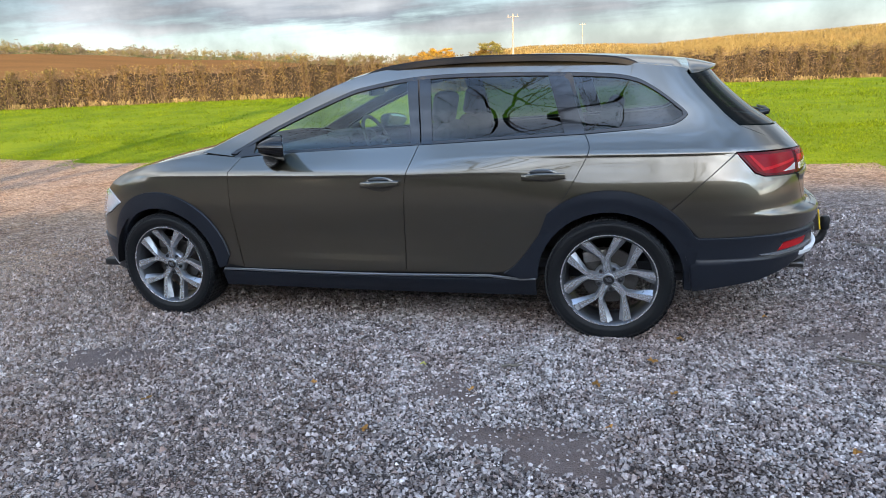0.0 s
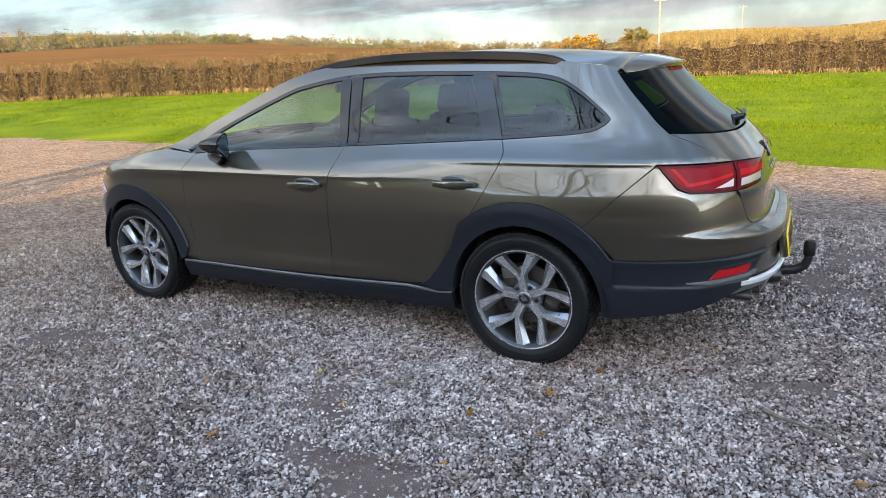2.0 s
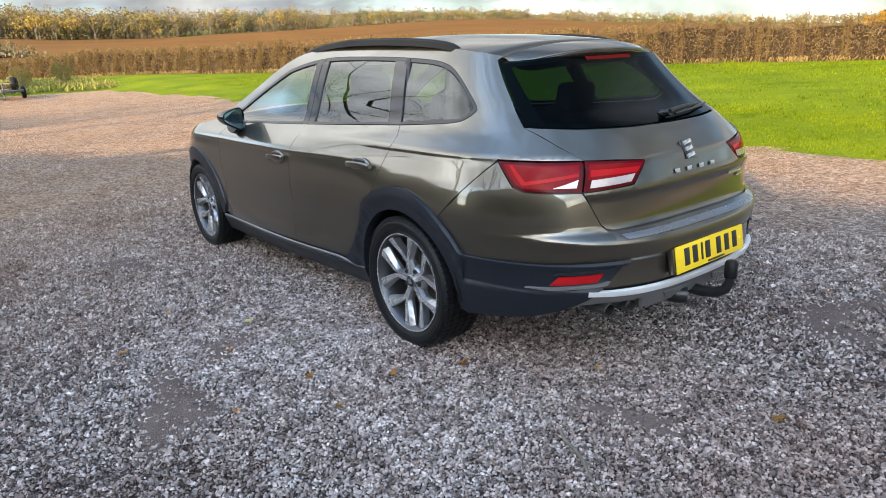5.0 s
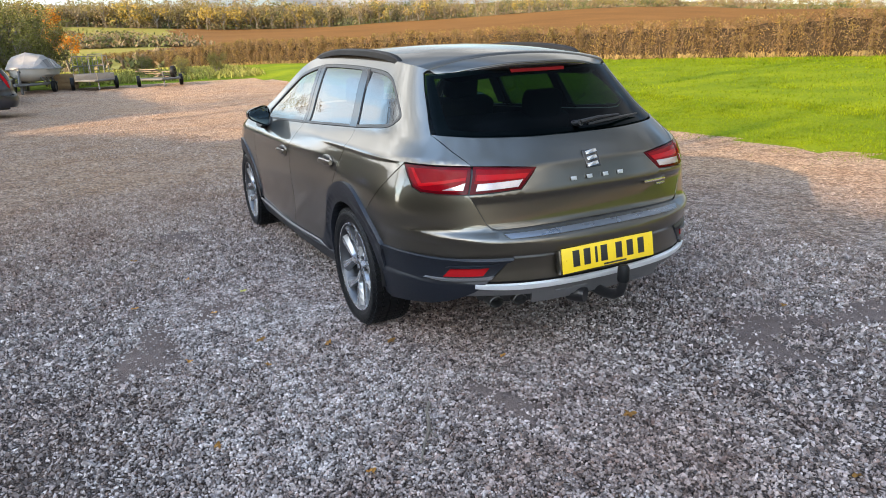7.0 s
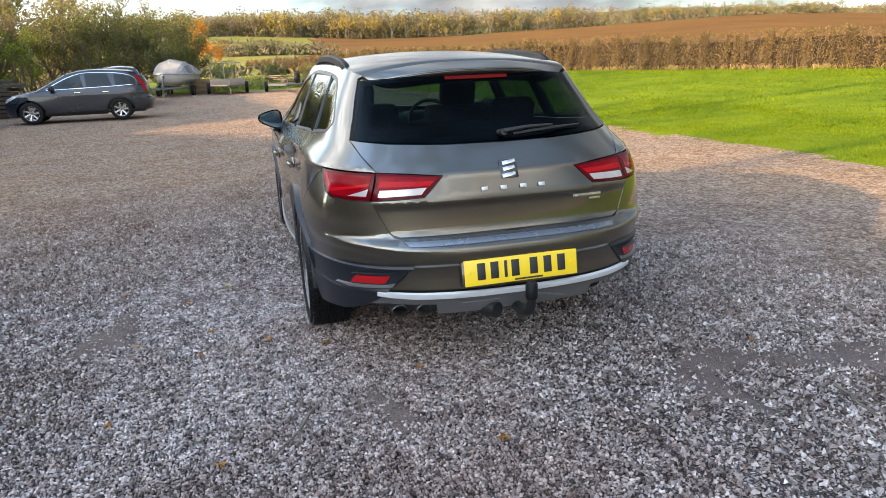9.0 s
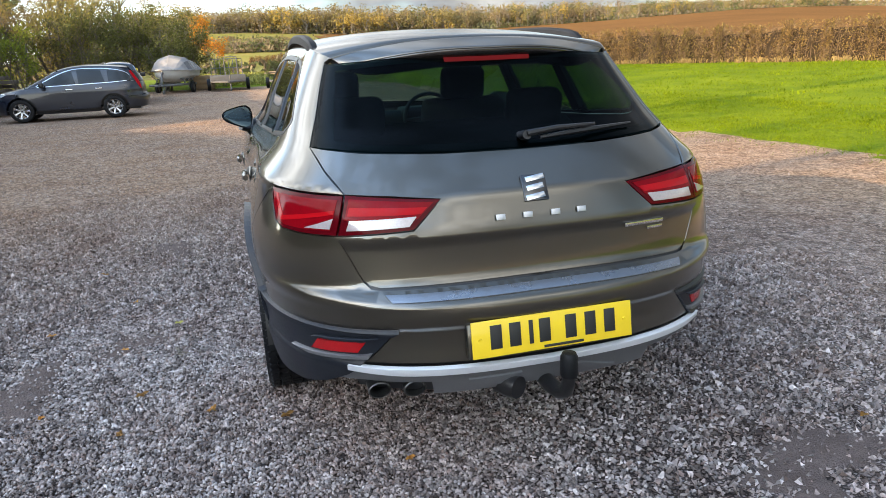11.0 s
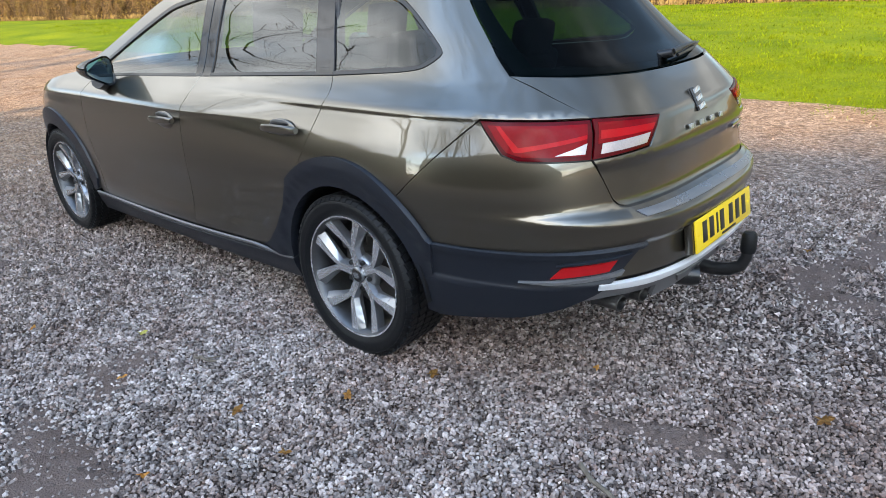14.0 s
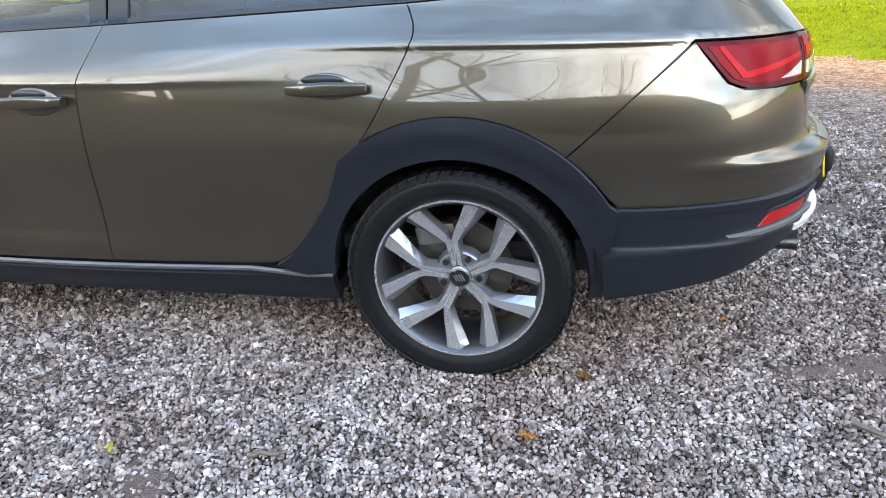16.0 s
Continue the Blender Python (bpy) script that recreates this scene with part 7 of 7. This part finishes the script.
# ---- the other vehicles ----
def small_suv(name, label, paint, at, rz, group=""):
    """A compact sport-utility car: nose towards -x of its own frame, origin under the rear axle."""
    ob = thing(name, label, "car", at, rz, group)
    wb, hub, rt = -2.62, 0.345, 0.345
    sh = Shell(stations=[(-2.5, [(0.15, 0.80), (0.35, 0.88), (0.60, 0.905), (0.85, 0.90), (1.0, 0.85), (1.1, 0.80), (1.3, 0.70), (1.7, 0.56)]),
                         (-1.2, [(0.15, 0.80), (0.35, 0.89), (0.60, 0.90), (0.85, 0.905), (1.0, 0.88), (1.1, 0.845), (1.3, 0.77), (1.55, 0.66), (1.7, 0.58)]),
                         (0.0, [(0.15, 0.80), (0.35, 0.88), (0.60, 0.90), (0.85, 0.90), (1.0, 0.87), (1.1, 0.83), (1.3, 0.75), (1.55, 0.64), (1.7, 0.56)])],
               rear=[(0.15, 0.82), (0.35, 0.98), (0.5, 1.03), (0.66, 1.02), (0.72, 0.96), (0.95, 0.94), (1.1, 0.91), (1.35, 0.80), (1.58, 0.64), (1.7, 0.52)],
               front=[(0.15, -3.30), (0.35, -3.42), (0.60, -3.44), (0.85, -3.36), (1.0, -3.1), (1.1, -2.9)], x_front=-2.4, n_rear=3.2, n_front=2.8)
    ar, af = arc(0, hub, 0.41, -8, 188), arc(wb, hub, 0.41, -8, 188)
    kw = dict(ds=0.08, dz=0.06, lip=0.02)
    belt = [(-2.1, 1.03), (-1.0, 1.06), (0.0, 1.09), (0.45, 1.12)]
    panel("body_side", sh, [(-2.42, 0.99), *belt, ("y", -0.62, 1.08), ("y", -0.62, 0.70), (0.80, 0.66), (0.44, 0.66), (0.44, 0.42), *ar[1:-1], (-0.44, 0.33), (-2.18, 0.33), *af[1:-1], (-3.02, 0.66), (-3.3, 0.70), (-3.1, 0.84), (-2.8, 0.92)], paint, ob, **kw)
    panel("rear_bumper", sh, [(0.44, 0.655), (0.80, 0.655), ("y", -0.5, 0.69), ("y", 0, 0.69), ("y", 0, 0.30), ("y", -0.6, 0.30), (0.42, 0.30)], paint, ob, sides="C", **kw)
    panel("tailgate", sh, [("y", -0.61, 1.08), ("y", 0, 1.10), ("y", 0, 0.70), ("y", -0.61, 0.70)], paint, ob, sides="C", **kw)
    panel("front_bumper", sh, [(-3.02, 0.65), (-3.3, 0.68), ("f", 0, 0.68), ("f", 0, 0.24), ("f", -0.5, 0.24), (-3.05, 0.25)], paint, ob, sides="C", **kw)
    panel("sill", sh, [(-2.2, 0.325), (-0.42, 0.325), (-0.42, 0.22), (-2.2, 0.22)], M["black"], ob, **kw)
    dtop = spline([(0.58, 1.20), (0.52, 1.32), (0.30, 1.44), (-0.15, 1.515), (-0.7, 1.535), (-1.1, 1.51), (-1.5, 1.38), (-1.9, 1.18), (-2.12, 1.05)], 4)
    roofl = spline([(-2.42, 1.0), (-2.0, 1.22), (-1.55, 1.46), (-1.2, 1.57), (-0.7, 1.615), (-0.2, 1.60), (0.25, 1.56), (0.50, 1.52)], 4)
    panel("side_frame", sh, [*roofl, ("y", -0.57, 1.48), ("y", -0.60, 1.3), ("y", -0.62, 1.085), (0.56, 1.14), *dtop, (-2.12, 1.03)], paint, ob, **kw)
    panel("window_surround", sh, [*belt, (0.56, 1.14), *dtop], M["gloss_black"], ob, off=-0.012, **kw)
    wt = [(x, z - 0.03) for x, z in dtop]
    for a0, a1 in ((-2.05, -1.02), (-0.96, -0.18), (-0.10, 0.52)):
        top = [(x, z) for x, z in wt if a0 < x < a1]
        if len(top) > 1:
            panel("side_glass", sh, [(a0 + 0.02, 1.075), (a1, 1.10 if a1 < 0.3 else 1.15), *top, (a0, top[-1][1] - 0.005 if a0 > -2 else 1.08)], M["dark_pane"], ob, off=-0.004, **kw)
    panel("window_chrome", sh, [*belt, (0.45, 1.135), (0.0, 1.106), (-1.0, 1.076), (-2.1, 1.046)], M["chrome"], ob, off=0.006, gap=0, lip=0.012, ds=0.1, dz=0.1)
    panel("window_chrome", sh, [*dtop, *[(x - 0.004, z + 0.018) for x, z in dtop[::-1]]], M["chrome"], ob, off=0.006, gap=0, lip=0.012, ds=0.1, dz=0.1)
    panel("rear_window", sh, [("y", -0.60, 1.085), ("y", -0.57, 1.40), ("y", 0, 1.47), ("y", 0, 1.11)], M["dark_pane"], ob, sides="C", **kw)
    panel("tail_lamp", sh, [(0.80, 0.90), (0.72, 1.08), (0.54, 1.42), (0.60, 1.44), ("y", -0.585, 1.30), ("y", -0.60, 1.05), ("y", -0.62, 0.86)], M["lens_bright"], ob, off=0.010, **kw)
    panel("head_lamp", sh, [(-3.30, 0.70), (-2.95, 0.86), (-3.05, 0.90), ("f", -0.55, 0.80), ("f", -0.5, 0.70)], M["lamp_clear"], ob, off=0.006, **kw)
    zz = table(sorted(set((round(x, 4), z) for x, z in roofl if x > -1.5)))
    qq = [i / 8 for i in range(-8, 9)]
    sheet("roof_panel", lambda x, q: Vector((x, q * sh.w(x, zz(x)), zz(x) + 0.06 * (1 - q * q))), [-1.5 + 0.154 * i for i in range(14)], qq, paint, ob, thick=0.01)
    wz = table([(-3.3, 0.70), (-3.1, 0.84), (-2.8, 0.92), (-2.4, 1.0)])
    sheet("bonnet", lambda x, q: Vector((x - 0.1 * (1 - q * q), q * 0.80 * (1 - 0.25 * max(0, (-2.9 - x) / 0.4)), wz(x) + 0.06 * (1 - q * q))), [-3.3 + 0.09 * i for i in range(11)], qq, paint, ob, thick=0.01)
    sheet("windscreen", lambda u, q: Vector((-2.42 - 0.15 * (1 - q * q), q * 0.80, 1.0 + 0.05 * (1 - q * q))).lerp(Vector((-1.5 - 0.12 * (1 - q * q), q * 0.66, 1.50 + 0.04 * (1 - q * q))), u), [0, 0.25, 0.5, 0.75, 1], qq, M["dark_pane"], ob)
    for x, sgn in ((-1.22, -1), (-0.38, -1), (-1.22, 1), (-0.38, 1)):
        bm = bmesh.new()
        box(bm, (x, sgn * 0.915, 0.93), (0.20, 0.03, 0.03), 0.01)
        part("door_handle", bm, M["chrome"], ob)
    for sgn in (-1, 1):
        bm = bmesh.new()
        box(bm, (-1.95, sgn * 0.98, 1.10), (0.13, 0.20, 0.15), 0.04, None, 3)
        tube(bm, [(-1.95, sgn * 0.83, 1.05), (-1.95, sgn * 0.93, 1.07)], 0.03, 6)
        part("door_mirror", bm, M["black"], ob)
        for x in (0, wb):
            wheel(ob, x, sgn * 0.79, hub, sgn, spin=x * 20, r_tyre=rt, r_rim=0.228, arms=7, double=False)
    bm = bmesh.new()
    box(bm, (-1.2, 0, 0.30), (3.9, 1.3, 0.12), 0.03)
    box(bm, (-1.1, 0, 0.68), (3.0, 1.55, 0.6), 0.1)
    part("underbody", bm, M["black"], ob)
    return ob


M["dark_pane"] = material("tinted_pane", (0.020, 0.025, 0.028), 0.03, 0, None, 3, 60, 0.4, specular=0.4, rough_var=0.01)
M["suv_paint"] = material("dark_grey_paint", (0.017, 0.021, 0.032), 0.30, 0.3, (0.014, 0.018, 0.028), 2, 700, 0.6, coat=0.5)
M["navy_paint"] = material("dark_blue_paint", (0.030, 0.042, 0.075), 0.3, 0.3, (0.027, 0.038, 0.068), 2, 700, 0.6, coat=1.0)
M["blue_paint"] = material("bright_blue_paint", (0.045, 0.075, 0.22), 0.3, 0.1, (0.04, 0.068, 0.20), 2, 700, 0.6, coat=1.0)
small_suv("parked_suv", "dark grey sport-utility car with chrome window trim parked by the thicket", M["suv_paint"], (-21.9, -5.15, float(height(-21.9, -6))), 95)
small_suv("parked_car", "dark blue car half hidden behind the grey one", M["navy_paint"], (-29.1, -6.3, float(height(-29.1, -7))), 191).scale = (0.98, 0.98, 0.98)
small_suv("parked_car", "bright blue car at the edge of the yard", M["blue_paint"], (-19.2, -9.75, float(height(-19, -9))), 88)

# ---- boat and trailers ----
M["tarp"] = material("grey_tarpaulin", (0.27, 0.265, 0.26), 0.75, 0, (0.19, 0.185, 0.18), 3, 60, 0.8, bump=0.5, bump_scale=9)
M["hull"] = material("white_hull", (0.62, 0.62, 0.60), 0.35, 0, (0.5, 0.5, 0.48), 2, 30, 0.7)
M["galv"] = material("galvanised_steel", (0.15, 0.15, 0.15), 0.6, 0.4, (0.10, 0.098, 0.095), 6, 60, 0.8)
M["wood"] = material("weathered_wood", (0.22, 0.17, 0.12), 0.9, 0, (0.14, 0.105, 0.075), 6, 40, 0.9, bump=0.4, bump_scale=30)
M["crate"] = material("brown_crate", (0.24, 0.16, 0.08), 0.8, 0, (0.17, 0.115, 0.06), 6, 40, 0.8)
M["window_film"] = material("clear_film", (0.10, 0.11, 0.13), 0.15, 0, None, 5, 60, 0.5)


def small_wheel(parent, x, y, r):
    bm = bmesh.new()
    lathe(bm, [(r * 0.55, -0.07), (r * 0.85, -0.085), (r * 0.98, -0.065), (r, 0), (r * 0.98, 0.065), (r * 0.85, 0.085), (r * 0.55, 0.07)], 24, Matrix.Translation((x, y, r)) @ Matrix.Rotation(radians(90), 4, "Z"))
    w = part("wheel", bm, M["rubber"], parent)
    bm = bmesh.new()
    lathe(bm, [(0.0, -0.05), (r * 0.3, -0.055), (r * 0.55, -0.065), (r * 0.55, 0.065), (0, 0.05)], 16, Matrix.Translation((x, y, r)) @ Matrix.Rotation(radians(90), 4, "Z"))
    part("rim", bm, M["galv"], w)


def trailer_frame(ob, half, y0, y1, z, tongue):
    bm = bmesh.new()
    for sx in (-half, half):
        box(bm, (sx, (y0 + y1) / 2, z), (0.07, y1 - y0, 0.10), 0.01)
    for y in np.linspace(y0, y1, 4):
        box(bm, (0, float(y), z), (2 * half, 0.06, 0.08), 0.01)
    for sx in (-half, half):
        tube(bm, [(sx, y0, z), (0, y0 - tongue, z - 0.02)], 0.045, 6)
    part("chassis", bm, M["galv"], ob)
    bm = bmesh.new()
    tube(bm, [(0, y0 - tongue - 0.18, z), (0, y0 - tongue + 0.1, z + 0.02)], 0.05, 8)
    tube(bm, [(0.09, y0 - tongue + 0.15, 0.12), (0.09, y0 - tongue + 0.15, z + 0.30)], 0.03, 8)
    lathe(bm, [(0.0, -0.03), (0.09, -0.03), (0.10, 0), (0.09, 0.03), (0, 0.03)], 16, Matrix.Translation((0.09, y0 - tongue + 0.15, 0.10)) @ Matrix.Rotation(radians(90), 4, "Z"))
    part("jockey_wheel", bm, M["galv"], ob)


# local -y of each trailer is its tongue, turned to face the yard (+x)
boat = thing("boat_trailer", "small boat under a grey tarpaulin on a galvanised trailer", "boat", (-33.3, -4.55, float(height(-32.5, -4.5))), 78)
trailer_frame(boat, 0.72, -1.0, 1.6, 0.42, 0.75)
for sx in (-0.86, 0.86):
    small_wheel(boat, sx, 0.45, 0.27)
bm = bmesh.new()
rows = []
for i in range(13):
    t = i / 12
    y = -1.15 + 3.2 * t
    w = 0.86 * (1 - (1 - min(1, t * 2.0)) ** 2.0) + 0.02
    keel = 0.50 + 0.28 * (1 - min(1, t * 2.2)) ** 2
    rows.append([bm.verts.new((sx * w * k, y, keel + (1.14 - keel) * h)) for sx, k, h in ((-1, 1.0, 1.0), (-1, 0.92, 0.5), (-1, 0.5, 0.1), (1, 0.0, 0.0), (1, 0.5, 0.1), (1, 0.92, 0.5), (1, 1.0, 1.0))])
for a, b in zip(rows, rows[1:]):
    for j in range(6):
        bm.faces.new((a[j], a[j + 1], b[j + 1], b[j]))
bm.faces.new(rows[-1])
part("hull", bm, M["hull"], boat)
bm = bmesh.new()
rows = []
rr = random.Random(3)
for i in range(15):                                         # cover pulled over a hoop: flat bow, steep front, peaked ridge
    t = i / 14
    y = -1.20 + 3.3 * t
    w = 0.92 * (1 - (1 - min(1, t * 2.0)) ** 2.0) + 0.03
    ridge = 1.02 + 0.16 * min(1, t / 0.25) + 0.52 * min(1, max(0, (t - 0.25) / 0.14)) - 0.30 * max(0, t - 0.62) / 0.38
    sag = 0.05 * abs(math.sin(t * 11))
    rows.append([bm.verts.new((w * c, y + rr.uniform(-0.02, 0.02), 1.10 + (ridge + 0.12 - 1.10) * hgt - sag * (0 < hgt < 1) + rr.uniform(-0.02, 0.02) * (hgt > 0))) for c, hgt in ((-1.04, -0.06), (-1.0, 0.10), (-0.80, 0.62), (-0.62, 0.82), (0, 1.0), (0.62, 0.82), (0.80, 0.62), (1.0, 0.10), (1.04, -0.06))])
for i, (a, b) in enumerate(zip(rows, rows[1:])):
    for j in range(8):
        f = bm.faces.new((a[j], a[j + 1], b[j + 1], b[j]))
        f.material_index = 1 if j in (1, 6) and i in (5, 6, 8, 9, 11) else 0     # clear film let into the sides
bm.faces.new(rows[-1]); bm.faces.new(rows[0])
cover = part("cover", bm, [M["tarp"], M["window_film"]], boat, "grey boat cover stretched over a hoop", sharp=12)
for sx in (-1, 1):
    for y in (-0.2, 0.5, 1.2):
        bm = bmesh.new()
        tube(bm, [(sx * 0.72, y, 0.44), (sx * 0.62, y, 0.66)], 0.035, 6)
        box(bm, (sx * 0.60, y, 0.68), (0.12, 0.30, 0.06), 0.01)
        part("hull_rest", bm, M["galv"], boat)
bm = bmesh.new()
tube(bm, [(0, -1.55, 0.45), (0, -1.25, 0.98)], 0.04, 6)
box(bm, (0, -1.22, 0.98), (0.12, 0.14, 0.12), 0.03)
part("winch_post", bm, M["galv"], boat)

cage = thing("cage_trailer", "galvanised utility trailer with an upright mesh ramp", "trailer", (-33.6, -1.9, float(height(-33, -1.9))), 92)
trailer_frame(cage, 0.80, -1.1, 1.3, 0.45, 0.8)
for sx in (-0.95, 0.95):
    small_wheel(cage, sx, 0.2, 0.30)
bm = bmesh.new()
for sx in (-0.82, 0.82):
    box(bm, (sx, 0.1, 0.62), (0.04, 2.4, 0.26), 0.006)
for y in (-1.1, 1.3):
    box(bm, (0, y, 0.62), (1.66, 0.04, 0.26), 0.006)
box(bm, (0, 0.1, 0.50), (1.64, 2.4, 0.03))
part("trailer_bed", bm, M["galv"], cage)
bm = bmesh.new()
for k in range(8):
    x = -0.78 + 1.56 * k / 7
    tube(bm, [(x, 1.30, 0.70), (x, 1.36, 1.55)], 0.016, 6)
for z in (0.72, 1.1, 1.55):
    tube(bm, [(-0.78, 1.30 + 0.07 * (z - 0.7), z), (0.78, 1.30 + 0.07 * (z - 0.7), z)], 0.020, 6)
part("ramp", bm, M["galv"], cage)
bm = bmesh.new()
for x in (-0.1, 0.5):
    tube(bm, [(x, -0.2, 0.70), (x, -0.2, 1.62)], 0.025, 6)
tube(bm, [(-0.1, -0.2, 1.62), (0.5, -0.2, 1.62)], 0.02, 6)
part("hoop", bm, M["galv"], cage)
flat = thing("flat_trailer", "low flat trailer loaded with scrap timber and a spare wheel", "trailer", (-33.2, 1.0, float(height(-33, 1.0))), 88)
trailer_frame(flat, 0.85, -1.0, 1.2, 0.36, 0.7)
for sx in (-0.98, 0.98):
    small_wheel(flat, sx, 0.25, 0.27)
for k in range(9):
    bm = bmesh.new()
    box(bm, (rr.uniform(-0.5, 0.5), rr.uniform(-0.3, 0.3), 0.44 + 0.045 * k), (rr.uniform(0.1, 0.25), rr.uniform(1.2, 2.0), 0.045), 0.006, Matrix.Rotation(radians(rr.uniform(-60, 60)), 4, "Z"))
    part("plank", bm, M["wood"], flat)
bm = bmesh.new()
lathe(bm, [(0.14, -0.08), (0.26, -0.09), (0.29, 0), (0.26, 0.09), (0.14, 0.08)], 20, Matrix.Translation((0.62, -0.55, 0.66)) @ Matrix.Rotation(radians(70), 4, "Z"), closed=True)
part("spare_wheel", bm, M["rubber"], flat)
crate = thing("crate", "weathered brown wooden crate behind the boat", "crate", (-35.2, -3.2, float(height(-35.2, -3.2))), 10)
bm = bmesh.new()
box(bm, (0, 0, 0.35), (0.9, 1.0, 0.7), 0.02)
for z in (0.15, 0.37, 0.58):
    box(bm, (0.46, 0, z), (0.03, 1.04, 0.13), 0.006)
part("crate_box", bm, M["crate"], crate)
pile = thing("wood_pile", "dark heap of stacked old timber", "wood pile", (-25.0, -10.2, float(height(-25, -10))), 8)
for lay in range(9):
    for k in range(3):
        bm = bmesh.new()
        box(bm, (rr.uniform(-0.15, 0.15) + (k - 1) * 0.5, rr.uniform(-0.25, 0.25), 0.08 + 0.15 * lay), (0.45, rr.uniform(1.6, 2.4), 0.12), 0.015, Matrix.Rotation(radians(rr.uniform(-9, 9)), 4, "Z"))
        part("timber", bm, M["bark_dark"], pile)

# rough weeds along the far edge of the yard
M["weed"] = material("rough_weed", (0.30, 0.27, 0.07), 0.85, 0, (0.17, 0.20, 0.04), 0.4, 3, 0.9, random_value=0.4, island=True, translucent=0.3)
n = 8000
x = rng.uniform(-52, -36.5, n)
y = rng.uniform(-4, 7, n)
place = np.stack([x, y, height(x, y) + 0.15], -1)
scatter_mesh("weeds", BLADE4, QUAD, place, np.stack([rng.uniform(0.03, 0.09, n), np.full(n, 0.2), rng.uniform(0.15, 0.5, n)], -1), turns(n, 30), M["weed"], "tall yellow-green weeds along the edge of the yard", "weeds")

# ---- fallen leaves and twigs on the gravel ----
M["fallen_leaf"] = material("fallen_leaf", (0.48, 0.27, 0.06), 0.7, 0, (0.36, 0.15, 0.04), 30, 200, 0.9, random_value=0.35, translucent=0.2)
M["fallen_lime"] = material("fallen_lime_leaf", (0.62, 0.60, 0.16), 0.7, 0, (0.5, 0.45, 0.1), 30, 200, 0.9)
LEAVES = [(-0.02, -1.39), (0.81, -0.42), (1.52, -0.27), (1.09, 1.21), (-0.56, -1.54), (0.22, -1.095), (0.36, -0.81), (0.30, -1.42), (0.05, -1.75), (1.35, -1.30), (-0.9, -1.95), (2.2, 0.1), (1.9, -0.95), (2.6, -0.6), (-1.3, -1.6), (-2.0, -1.9), (0.9, -1.75), (-0.85, -1.32)]
for i, (x, y) in enumerate(LEAVES):
    r = random.Random(i)
    bm = bmesh.new()
    L = r.uniform(0.018, 0.032)
    rim = [(math.cos(a) * L * (0.75 + 0.3 * math.cos(5 * a)), math.sin(a) * L * 0.75 * (0.8 + 0.25 * math.cos(5 * a)), 0.004 * math.cos(2 * a) + 0.004 * math.sin(3 * a)) for a in (2 * math.pi * k / 20 for k in range(20))]
    c = bm.verts.new((0, 0, 0.0))
    ring = [bm.verts.new(p) for p in rim]
    for k in range(20):
        bm.faces.new((c, ring[k], ring[(k + 1) % 20]))
    bmesh.ops.solidify(bm, geom=bm.faces[:], thickness=0.0008)
    me = bpy.data.meshes.new("fallen_leaf")
    bm.to_mesh(me); bm.free()
    me.materials.append(M["fallen_lime"] if i == 17 else M["fallen_leaf"])
    ob = tagged(new("fallen_leaf", me), "pale lime fallen leaf on the gravel" if i == 17 else "dry yellow-brown fallen leaf on the gravel", "leaf", "fallen leaves on the gravel")
    ob.matrix_world = pose(x, y, 0.014, r.uniform(-14, 14), r.uniform(-14, 14), r.uniform(0, 360))
for x, y, rz, L in ((1.22, -1.02, -28, 0.42), (-0.42, -1.28, 15, 0.10), (1.75, 1.15, -10, 0.25)):
    r = random.Random(int(L * 100))
    bm = bmesh.new()
    pts = [(-L / 2 + L * k / 6, r.uniform(-0.012, 0.012), 0.018 + r.uniform(-0.003, 0.004)) for k in range(7)]
    tube(bm, pts, [0.004 + 0.004 * (1 - k / 6) for k in range(7)], 6)
    tube(bm, [pts[3], (pts[3][0] + 0.06, 0.045, 0.022)], [0.004, 0.002], 5)
    me = bpy.data.meshes.new("twig")
    bm.to_mesh(me); bm.free()
    me.materials.append(M["bark"])
    ob = tagged(new("twig", me), "thin grey-brown broken twig lying on the gravel", "twig", "twigs on the gravel")
    ob.matrix_world = pose(x, y, 0, 0, 0, rz)
